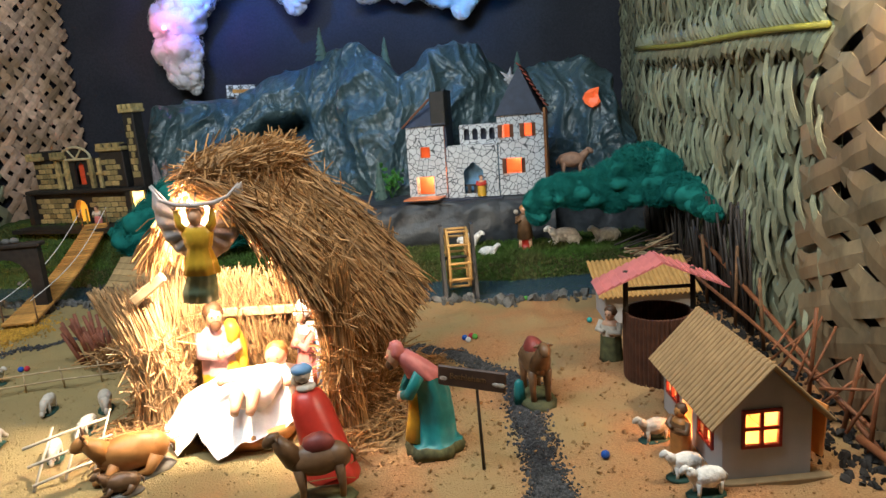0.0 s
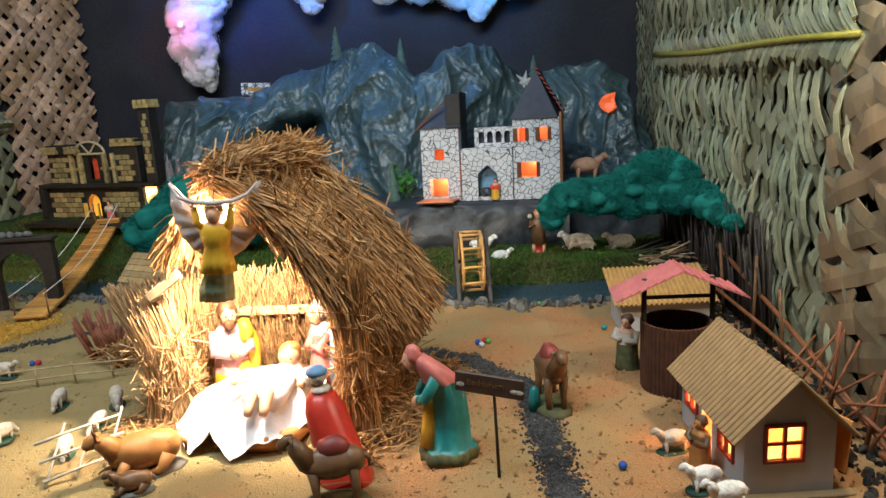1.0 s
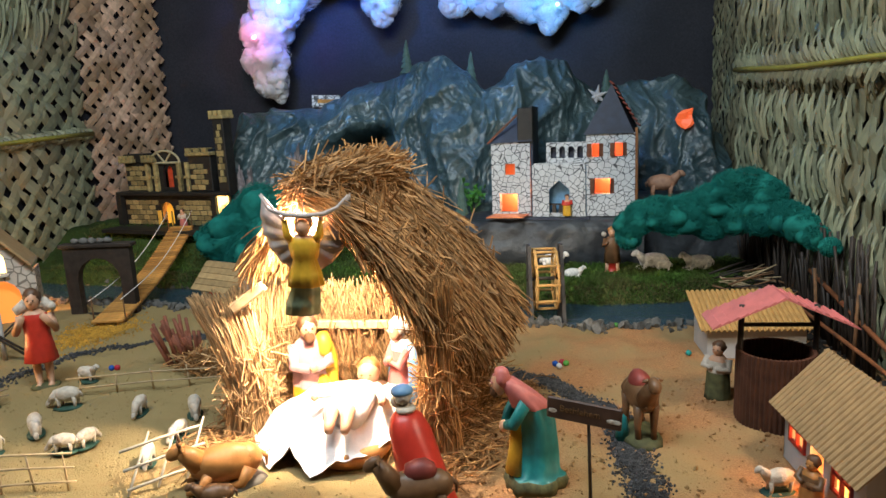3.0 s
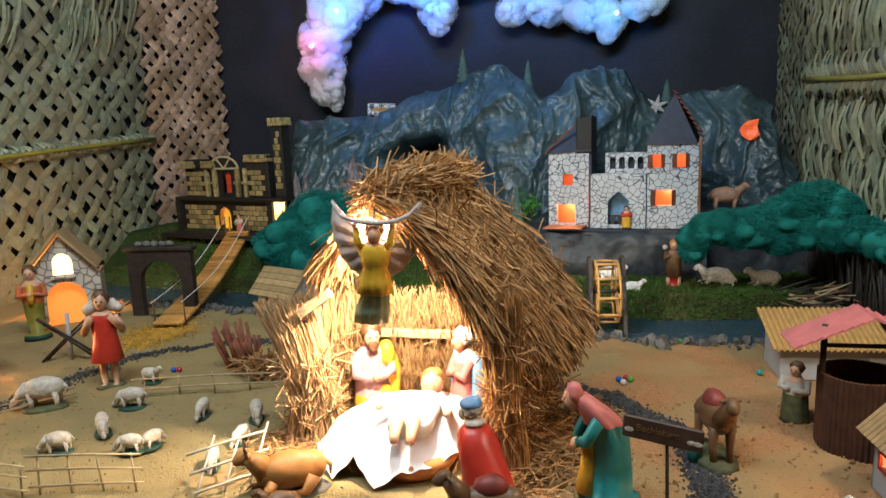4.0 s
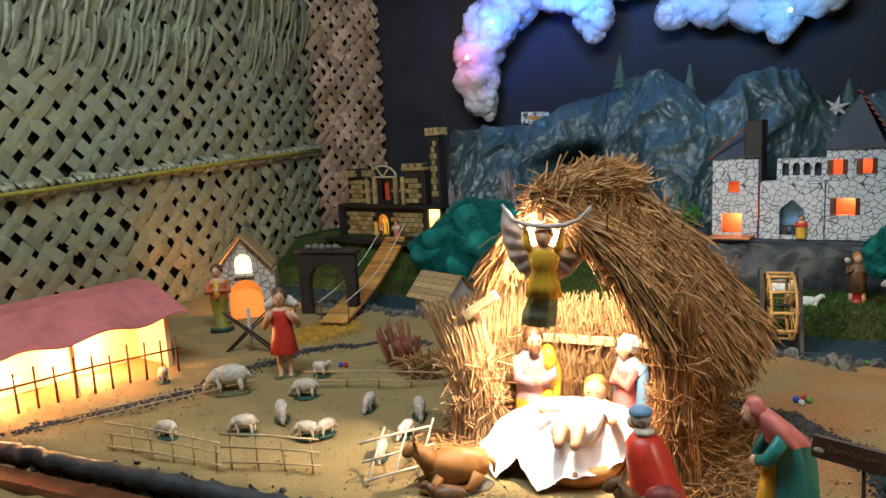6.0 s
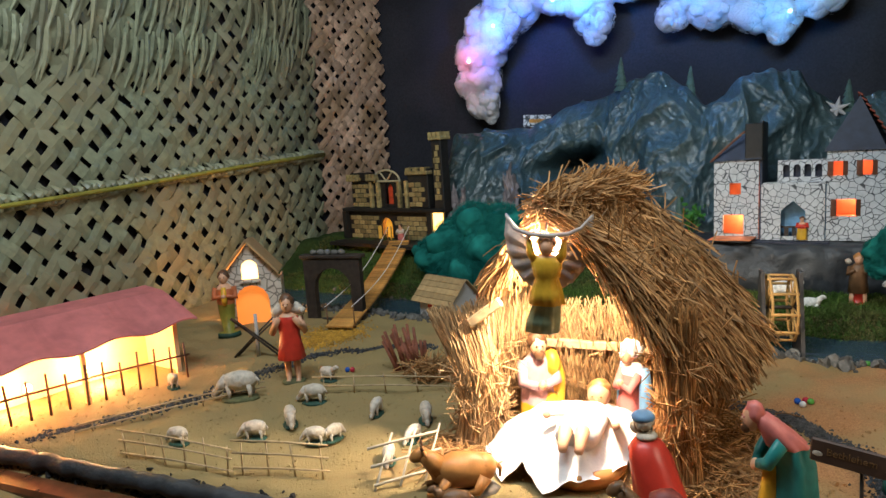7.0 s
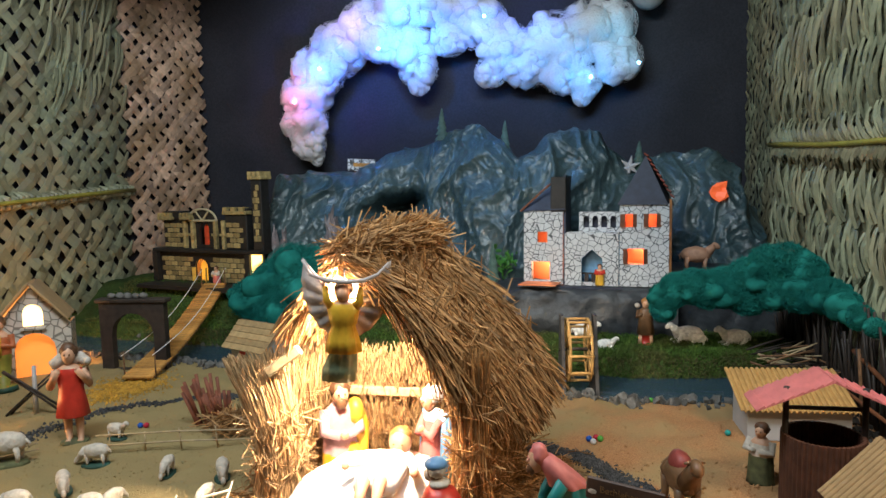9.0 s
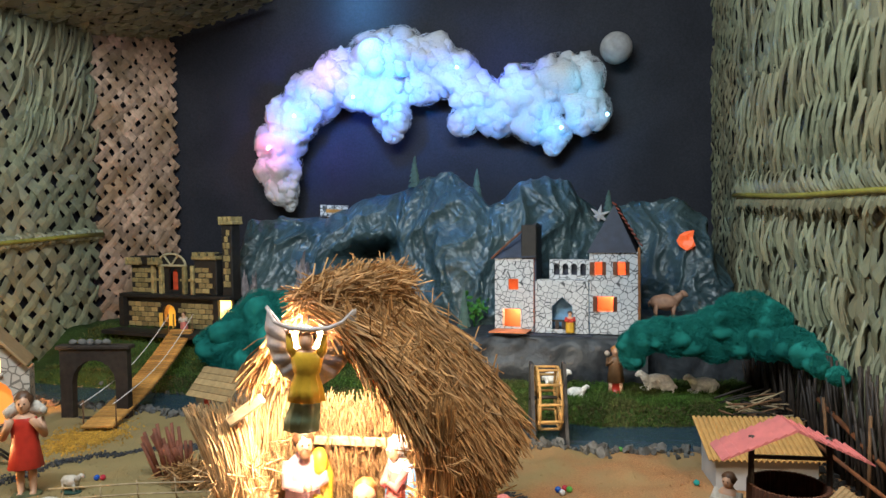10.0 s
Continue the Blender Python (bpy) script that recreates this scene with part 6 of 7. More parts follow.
def beast(name, label, at, k, coat, base=None, graze=False, lying=False, group="", ears=True, horn=False, hump=False, neck=0.0):
    """A four-legged figurine, nose towards -y, k: body length."""
    bm = bmesh.new()
    b0 = 0.0
    if base:
        ball(bm, (0, 0, 0.02 * k), (0.3 * k, 0.5 * k, 0.09 * k), 2, 1, 0.05 * k, 4 / k)
        b0 = 0.05 * k
    leg = 0.10 * k if lying else (0.42 if hump else 0.27) * k
    zc = b0 + leg + 0.16 * k
    ball(bm, (0, 0.02 * k, zc), ((0.2 if hump else 0.23) * k, 0.44 * k, (0.22 if hump else 0.25) * k), 3, 0, 0.035 * k, 7 / k)
    ball(bm, (0, 0.26 * k, zc + 0.01 * k), (0.19 * k, 0.2 * k, 0.2 * k), 2, 0, 0.03 * k, 7 / k)
    if hump:
        ball(bm, (0, 0.05 * k, zc + 0.2 * k), (0.15 * k, 0.22 * k, 0.17 * k), 2, 2, 0.03 * k, 7 / k)
    hz = (b0 + 0.14 * k) if graze else (zc + (0.26 + neck) * k)
    hy = -0.56 * k if graze else -0.5 * k
    tube(bm, [(0, -0.28 * k, zc + 0.04 * k), (0, (hy - 0.28 * k) / 2 - 0.02 * k, (hz + zc) / 2 + 0.05 * k), (0, hy, hz)], [0.16 * k, 0.12 * k, 0.09 * k], 10, 0)
    ball(bm, (0, hy - 0.05 * k, hz), (0.085 * k, 0.14 * k, 0.09 * k), 2, 0, 0.01 * k, 8 / k, Matrix.Rotation(radians(35 if not graze else 60), 3, "X"))
    if ears:
        for s in (1, -1):
            tube(bm, [(0.06 * s * k, hy + 0.02 * k, hz + 0.05 * k), (0.14 * s * k, hy + 0.04 * k, hz + 0.03 * k)], [0.035 * k, 0.012 * k], 6, 0)
            if horn:
                tube(bm, [(0.05 * s * k, hy, hz + 0.08 * k), (0.10 * s * k, hy - 0.01 * k, hz + 0.13 * k), (0.09 * s * k, hy - 0.02 * k, hz + 0.19 * k)], [0.025 * k, 0.02 * k, 0.006 * k], 6, 2)
    for s in (1, -1):
        if lying:
            tube(bm, [(0.14 * s * k, -0.2 * k, zc - 0.05 * k), (0.17 * s * k, -0.32 * k, b0 + 0.05 * k), (0.15 * s * k, -0.48 * k, b0 + 0.03 * k)], [0.08 * k, 0.055 * k, 0.035 * k], 8, 0)
            tube(bm, [(0.17 * s * k, 0.28 * k, zc - 0.04 * k), (0.22 * s * k, 0.16 * k, b0 + 0.05 * k), (0.2 * s * k, 0.02 * k, b0 + 0.03 * k)], [0.1 * k, 0.06 * k, 0.035 * k], 8, 0)
        else:
            for y in (-0.24, 0.28):
                tube(bm, [(0.11 * s * k, y * k, zc - 0.06 * k), (0.115 * s * k, (y + 0.02) * k, b0 + leg * 0.5), (0.11 * s * k, y * k, 0 if not base else b0 * 0.6)], [0.08 * k, 0.05 * k, 0.042 * k], 8, 0)
    tube(bm, [(0, 0.43 * k, zc + 0.06 * k), (0, 0.5 * k, zc - 0.02 * k), (0, 0.49 * k, zc - 0.14 * k)], [0.035 * k, 0.03 * k, 0.015 * k], 6, 0)
    return thing(name, label, "animal figurine", at, group, bm, [coat, base or coat, M_SADDLE if hump else M_HAIR], True)


def animals():
    g = "grazing sheep in the fold"
    lab = "small cream painted sheep figurine grazing in the fold"
    beast("sheep", "large cream sheep figurine grazing by the path", pose(-1.052, 1.24, 0, 0, 0, -68), 0.077, M_FLEECE, M_MOSS, True, group=g)
    for x, y, rz, k, gr in ((-0.898, 1.26, -80, 0.062, True), (-0.88, 1.165, 40, 0.055, True), (-0.94, 1.37, 85, 0.05, False), (-0.758, 1.243, 10, 0.05, True), (-0.662, 1.24, 30, 0.055, True), (-0.648, 1.165, -10, 0.045, True),
                            (-0.65, 1.09, 20, 0.048, True), (-1.016, 1.05, -90, 0.05, True), (-0.902, 1.10, -75, 0.055, True), (-0.795, 1.115, -80, 0.048, True), (-0.773, 1.135, 170, 0.045, True), (-1.236, 1.255, 60, 0.05, False)):
        beast("sheep", lab if gr else "small cream painted sheep figurine with raised head", pose(x, y, 0, 0, 0, rz), k * 0.82, M_FLEECE, M_GREENBASE, gr, group=g)
    g = "sheep on the grass bank"
    white = mat("white_fleece", (0.8, 0.76, 0.7), 0.75, 0.2, 130, 0.7, dist=0.004)
    for x, y, z, rz, k, ly, n in ((0.145, 2.06, 0.035, -80, 0.08, True, "white sheep figurine lying on the grass bank"), (0.165, 2.03, 0.032, -95, 0.045, False, "white lamb figurine lying beside a sheep"), (0.252, 2.04, 0.035, -80, 0.075, True, "white sheep figurine lying on the grass bank"),
                                  (-0.055, 1.985, 0.03, 100, 0.05, True, "small white sheep figurine lying on the grass"), (-0.105, 2.07, 0.03, 80, 0.065, False, "white sheep figurine standing behind the wheel")):
        beast("sheep", n, pose(x, y, z, 0, 0, rz), k, white, None, False, ly, g)
    beast("ledge_sheep", "brown sheep figurine standing on the rock ledge", pose(0.20, 2.27, 0.19, 0, 0, 90), 0.09, mat("beige_coat", (0.36, 0.2, 0.13), 0.6), None)
    for x, y, rz, k, m, n in ((0.142, 1.07, -80, 0.042, M_FLEECE, "cream sheep figurine lit orange beside the cottage"), (0.155, 0.985, -85, 0.043, white, "white sheep figurine at the cottage corner"), (0.168, 0.95, -80, 0.046, white, "white sheep figurine before the cottage")):
        beast("sheep", n, pose(x, y, 0, 0, 0, rz), k, m, M_GREENBASE, group="sheep by the cottage")
    beast("ox_figurine", "glossy tan ox figurine lying beside the cradle", pose(-0.515, 1.045, 0, 0, 0, -62), 0.10, M_TAN, M_ROCK, lying=True, horn=True)
    beast("donkey_figurine", "small brown donkey figurine lying before the ox", pose(-0.508, 1.0, 0, 0, 0, -70), 0.05, M_CAMEL, M_ROCK, lying=True)
    beast("camel_figurine", "brown camel figurine with red saddle cloth on the path", pose(0.007, 1.205, 0, 0, 0, 12), 0.095, M_CAMEL, M_MOSS, hump=True, neck=0.1)
    beast("camel_figurine", "glossy brown camel figurine with red saddle at the front edge", pose(-0.255, 0.968, 0, 0, 0, -75), 0.085, M_CAMEL, M_MOSS, hump=True, neck=0.1)


animals()
statue("camel_driver", "small teal-robed figurine beside the camel", pose(-0.018, 1.195, 0), [(0, 0.009, 0.009, 0, 0, 0), (0.02, 0.008, 0.007, 0, 0, 0), (0.032, 0.006, 0.005, 0, 0, 0), (0.036, 0.002, 0.002, 0, 0, 0)], [M_TEAL])


# ---- small structures ----
def rod(root, name, a, b, r, m, label=""):
    bm = bmesh.new()
    a, b = Vector(a), Vector(b)
    mid = (a + b) / 2 + Vector((0, 0, (a - b).length * 0.01))
    tube(bm, [a, mid, b], [r, r * 0.9, r * 0.8], 6)
    return part(name, bm, m, root, label, True)


def rail_fence(label, a, b, n, h, rails, m=M_PALEWOOD, r=0.0016, up=0.0):
    root = thing("stick_fence", label, "fence", pose(0, 0, 0))
    rnd = random.Random(int(a[0] * 1000))
    A, B = Vector((*a, 0)), Vector((*b, 0))
    for i in range(n):
        p = A.lerp(B, (i + 0.3) / (n - 0.4))
        rod(root, "post", p, p + Vector((rnd.uniform(-0.004, 0.004), rnd.uniform(-0.003, 0.003), h * rnd.uniform(0.9, 1.1))), r, m)
    for z in rails:
        rod(root, "rail", A + Vector((0, -0.002, z + rnd.uniform(-0.002, 0.002))), B + Vector((0, -0.002, z + rnd.uniform(-0.002, 0.002))), r, m)


def props():
    rail_fence("fence of thin pale sticks at the front of the fold", (-1.07, 0.985), (-0.845, 0.985), 6, 0.05, (0.01, 0.028, 0.045))
    rail_fence("fence of thin pale sticks at the front of the fold", (-0.85, 0.992), (-0.705, 1.022), 4, 0.055, (0.012, 0.034, 0.052))
    rail_fence("low fence of thin sticks behind the fold", (-0.93, 1.305), (-0.66, 1.38), 5, 0.035, (0.012, 0.03))
    rail_fence("low fence of thin sticks beside the path", (-1.22, 1.02), (-1.03, 1.29), 4, 0.02, (0.01, 0.02))
    rail_fence("barn fence of rough brown sticks", (-1.39, 1.01), (-1.25, 1.322), 11, 0.075, (0.05,), M_BROWN, 0.0024)
    root = thing("lattice", "lattice gate of crossed pale sticks leaning by the ox", "lattice", pose(-0.595, 1.035, 0.0, 0, 0, 42) @ pose(0, 0, 0, -38, 0, 0) @ Matrix.Diagonal((0.7, 0.7, 0.75, 1)))
    for k in range(3):
        rod(root, "slat", (-0.06 + 0.05 * k, 0, 0.003), (-0.005 + 0.05 * k, 0, 0.10), 0.0027, M_WHITESTICK)
        rod(root, "slat", (-0.06, -0.003, 0.012 + 0.033 * k), (0.085, -0.003, 0.02 + 0.033 * k), 0.0027, M_WHITESTICK)
    # arch gate
    root = thing("arch_gate", "dark wooden arch gate at the foot of the bridge", "gate", pose(-1.282, 1.785, 0.0, 0, 0, 5))
    W, H = 0.168, 0.168
    part("arch_frame", plate(rect(0, 0, W, H), [arch(0.03, 0.001, W - 0.03, 0.142)], 0.02), M_DARKWOOD, root, "dark arched frame")
    bm = bmesh.new()
    box(bm, -0.008, -0.006, H, W + 0.008, 0.026, H + 0.01, bevel=0.002)
    part("cap", bm, M_DARKWOOD, root)
    rnd = random.Random(3)
    for k in range(5):
        bm = bmesh.new()
        ball(bm, (0.03 + 0.021 * k, 0.01, H + 0.016), (0.010, 0.009, 0.008), 2, 0, 0.003, 80)
        part("cap_stone", bm, M_ROCK, root)
    # bridge
    root = thing("rope_bridge", "narrow orange plank bridge with string ropes up to the palace", "bridge", pose(0, 0, 0))
    A, B = Vector((-1.125, 1.70, 0.012)), Vector((-1.253, 2.29, 0.135))
    d = (B - A).normalized()
    side = d.cross(Vector((0, 0, 1))).normalized()
    bm = bmesh.new()
    box(bm, -0.036, -0.0045, -0.003, 0.036, 0.0045, 0.003, bevel=0.001)
    me = mesh_of("plank", bm, mat("orange_stick", (0.55, 0.26, 0.06), 0.6, 0.25, 60, 0.2, per_object=0.35))
    for k in range(44):
        f = k / 43
        o = new("plank", me)
        o.parent = root
        p = A.lerp(B, f) - Vector((0, 0, 0.02 * math.sin(math.pi * f)))
        o.matrix_local = Matrix.Translation(p) @ Matrix.Rotation(math.atan2(d.y, d.x) - math.pi / 2 + rnd.uniform(-0.05, 0.05), 4, "Z") @ Matrix.Rotation(math.asin(d.z), 4, "X")
    for s in (1, -1):
        bm = bmesh.new()
        tube(bm, [A.lerp(B, f / 10) + side * 0.034 * s - Vector((0, 0, 0.02 * math.sin(math.pi * f / 10) + 0.004)) for f in range(11)], 0.002, 6)
        part("stringer", bm, M_WOOD, root)
        bm = bmesh.new()
        tube(bm, [A.lerp(B, f / 12) + side * 0.036 * s + Vector((0, 0, 0.05 - 0.03 * math.sin(math.pi * f / 12))) for f in range(13)], 0.0011, 5)
        part("rope", bm, M_LIGHTCLOTH, root, "white string rope")
        for f in (0.02, 0.98):
            p = A.lerp(B, f) + side * 0.036 * s
            rod(root, "rope_post", p - Vector((0, 0, 0.01)), p + Vector((0, 0, 0.055)), 0.002, M_WOOD)
    # water wheel
    root = thing("water_wheel", "water wheel of thin golden sticks between dark supports", "water wheel", pose(-0.122, 1.765, 0.0, 0, 0, -83) @ Matrix.Diagonal((1.05, 1.0, 1.12, 1)))
    bm = bmesh.new()
    for y in (-0.022, 0.022):
        ring = [(0.058 * math.cos(6.2832 * k / 20), y, 0.075 + 0.058 * math.sin(6.2832 * k / 20)) for k in range(21)]
        tube(bm, ring, 0.0028, 6)
    part("rim", bm, M_OCHRE, root, "golden stick rim")
    for k in range(10):
        c, s = math.cos(6.2832 * k / 10), math.sin(6.2832 * k / 10)
        rod(root, "paddle", (0.058 * c, -0.026, 0.075 + 0.058 * s), (0.058 * c, 0.026, 0.075 + 0.058 * s), 0.003, M_OCHRE)
        rod(root, "spoke", (0, -0.022, 0.075), (0.056 * c, -0.022, 0.075 + 0.056 * s), 0.002, M_OCHRE)
        rod(root, "spoke", (0, 0.022, 0.075), (0.056 * c, 0.022, 0.075 + 0.056 * s), 0.002, M_OCHRE)
    for y in (-0.034, 0.034):
        bm = plate([(-0.05, -0.01), (0.05, -0.01), (0.014, 0.142), (-0.014, 0.142)], [], 0.007)
        part("support", bm, mat("grey_board", (0.06, 0.052, 0.048), 0.6, 0.4, 70, 0.3), root, "dark support board", at=pose(0, y - 0.0035, 0))
    rod(root, "axle", (0, -0.04, 0.075), (0, 0.04, 0.075), 0.004, M_DARKWOOD)
    # brushwood heap
    root = thing("brushwood", "heap of dark red twigs and dry straw", "brushwood", pose(-0.80, 1.462, 0.0))
    rnd = random.Random(6)
    tw = mat("brush_twig", (0.2, 0.06, 0.03), 0.7, 0.3, 60, 0.3)
    for k in range(30):
        x = rnd.uniform(-0.028, 0.03)
        rod(root, "twig", (x, rnd.uniform(-0.015, 0.015), 0), (x * 1.5 - rnd.uniform(0.0, 0.03), rnd.uniform(-0.025, 0.02), rnd.uniform(0.05, 0.098)), 0.0042, tw)
    rod(root, "log", (0.075, -0.02, 0.0), (0.105, 0.0, 0.055), 0.006, M_DARKWOOD, "short dark log")
    ls = []
    for k in range(420):
        p = Vector((rnd.gauss(0.06, 0.025), rnd.gauss(-0.02, 0.02), rnd.uniform(0.003, 0.03)))
        dd = Vector((rnd.gauss(0, 1), rnd.gauss(0, 0.6), rnd.gauss(0, 0.5))).normalized() * 0.025
        ls.append([p - dd, p + Vector((0, 0, 0.002)), p + dd])
    v, f = strands(ls, 0.001, 3)
    tagged(raw("dry_straw", v, f, M_STRAW, root), kind="stuff")
    # campfire tripod
    root = thing("stick_tripod", "crossed dark sticks over a pale post", "tripod", pose(-1.2, 1.475, 0.0, 0, 0, 25))
    for a, b in (((-0.055, 0, 0), (0.05, 0.01, 0.095)), ((0.055, 0, 0), (-0.05, -0.01, 0.095)), ((-0.05, 0.01, 0), (0.055, 0, 0.09)), ((0.05, -0.01, 0), (-0.055, 0.0, 0.09))):
        rod(root, "stick", a, b, 0.0026, M_DARKWOOD)
    rod(root, "post", (0, 0, 0), (0.002, 0, 0.098), 0.005, mat("grey_stick", (0.4, 0.38, 0.36), 0.6), "pale grey post")
    # sign board
    root = thing("sign_board", "dark wooden sign board on a thin black stake", "sign", pose(-0.07, 1.02, 0.0, 0, 0, -16))
    rod(root, "stake", (0, 0, -0.002), (-0.002, 0, 0.12), 0.0022, M_DARKWOOD)
    bm = bmesh.new()
    box(bm, -0.041, -0.004, -0.0125, 0.041, 0, 0.0125, bevel=0.0015)
    bd = part("board", bm, mat("sign_wood", (0.07, 0.035, 0.022), 0.55, 0.35, 60, 0.3), root, "dark brown board", at=pose(-0.006, -0.002, 0.118, 0, 4, 0))
    cu = bpy.data.curves.new("lettering", "FONT")
    cu.body, cu.size, cu.align_x, cu.align_y, cu.extrude = "Bethlehem", 0.0104, "CENTER", "CENTER", 0.0003
    cu.materials.append(mat("sign_paint", (0.2, 0.1, 0.035), 0.6, 0.6, 300))
    tx = new("lettering", cu)
    tx.parent = bd
    tx.matrix_local = pose(-0.004, -0.0045, 0.001, 90, 0, 0)
    for x in (-0.034, 0.03, 0.036):
        bm = bmesh.new()
        ball(bm, (x, -0.0042, -0.003), (0.005, 0.0006, 0.0028), 2)
        part("painted_leaf", bm, M_FLEECE, bd, "pale painted leaf")
    # far sign
    root = thing("far_sign", "small white printed sign on a thin post by the mountain", "sign", pose(-0.874, 2.60, 0.018, 0, 0, 12))
    rod(root, "post", (0, 0, 0.25), (0, 0, 0.49), 0.003, M_WOOD)
    bm = bmesh.new()
    box(bm, -0.05, -0.004, 0.468, 0.045, -0.001, 0.508, m=pose(0, 0, 0, 0, 3, 0))
    pl = part("plate", bm, cells("sign_paper", (0.6, 0.6, 0.6), (0.05, 0.05, 0.05), 70, 0.1), root)
    bm = bmesh.new()
    box(bm, -0.03, -0.0065, 0.482, 0.03, -0.0045, 0.494, m=pose(0, 0, 0, 0, 3, 0))
    part("text_bar", bm, mat("amber_text", (0.5, 0.22, 0.04), 0.6), pl)
    # orange lit cave window on the mountain
    bm = bmesh.new()
    ball(bm, (0, 0, 0), (0.025, 0.008, 0.027), 2, 0, 0.02, 60)
    thing("lit_cave_window", "ragged orange glowing hole in the mountain sheet", "window", pose(0.285, 2.40, 0.395), bm=bm, material=glow("cave_glow", (0.9, 0.14, 0.04), 0.4))
    # cone trees and star on the mountain
    leaf = mat("fir_green", (0.05, 0.10, 0.085), 0.7, 0.3, 90, 0.4)
    for x, y, z, h in ((-0.565, 2.60, 0.59, 0.10), (-0.352, 2.58, 0.53, 0.11), (0.075, 2.6, 0.47, 0.09), (-0.36, 2.26, 0.15, 0.12)):
        bm = bmesh.new()
        for k in range(5):
            f = k / 5
            tube(bm, [(0, 0, h * (f * 0.9 - 0.1)), (0.002, 0, h * (f * 0.9 + 0.24))], [0.026 * (1 - f * 0.8), 0.002], 9, 0, 0.5)
        thing("toy_fir", "tiny dark green toy fir with frosted edges", "tree", pose(x, y, z), "toy firs", bm, leaf)
    bm = bmesh.new()
    for k in range(6):
        a = radians(20 + 60 * k)
        tube(bm, [(0, 0, 0), (0.02 * math.cos(a), 0, 0.02 * math.sin(a)), (0.05 * math.cos(a), -0.004, 0.05 * math.sin(a))], [0.012, 0.009, 0.001], 6)
    thing("white_star", "small white paper star fixed on the mountain", "star", pose(0.045, 2.58, 0.475) @ Matrix.Diagonal((0.7, 0.7, 0.7, 1)), bm=bm, material=M_MOON)
    # plants by the castle
    rnd = random.Random(9)
    root = thing("green_plant", "small leafy green plant in the rocks beside the castle", "plant", pose(-0.335, 2.30, 0.15))
    lm = mat("fresh_leaf", (0.05, 0.2, 0.03), 0.5, 0.3, 60, 0.2, per_object=0.3)
    bm = bmesh.new()
    ball(bm, (0, 0, 0), (0.012, 0.007, 0.002), 1)
    lme = mesh_of("leaf", bm, lm)
    for k in range(40):
        o = new("leaf", lme)
        o.parent = root
        o.matrix_local = pose(rnd.gauss(0, 0.022), rnd.gauss(0, 0.015), 0.03 + abs(rnd.gauss(0, 0.03)), rnd.uniform(-60, 60), rnd.uniform(-60, 60), rnd.uniform(0, 360))
    for k in range(6):
        rod(root, "stem", (0, 0, 0), (rnd.gauss(0, 0.02), 0, 0.06), 0.0012, lm)


props()


# ---- gravel, stones, grass, twigs, marbles ----
def pebbles(name, label, spots, size, m, seed):
    rnd = random.Random(seed)
    verts, faces = [], []
    base = [Vector(p).normalized() for p in ((1, 1, 1), (-1, -1, 1), (-1, 1, -1), (1, -1, -1), (0, 0, 1.1), (0.9, 0, -0.4), (-0.9, 0.2, 0.1), (0, 1, 0.1), (0, -1, 0))]
    bm = bmesh.new()
    for b in base:
        bm.verts.new(b)
    hull = bmesh.ops.convex_hull(bm, input=bm.verts[:])
    bm.verts.index_update()
    tri = [tuple(v.index for v in f.verts) for f in bm.faces]
    pts = [v.co.copy() for v in bm.verts]
    bm.free()
    for x, y, k in spots:
        s = size * k * rnd.uniform(0.6, 1.4)
        e = Euler((rnd.uniform(0, 6), rnd.uniform(0, 6), rnd.uniform(0, 6))).to_matrix()
        o = len(verts)
        z = ground_z(x, y) + s * 0.25
        for p in pts:
            q = e @ Vector((p.x * s, p.y * s * 0.8, p.z * s * 0.6))
            verts.append((x + q.x, y + q.y, z + q.z))
        faces += [tuple(i + o for i in t) for t in tri]
    return tagged(raw(name, verts, faces, m), label, "gravel", kind="stuff")


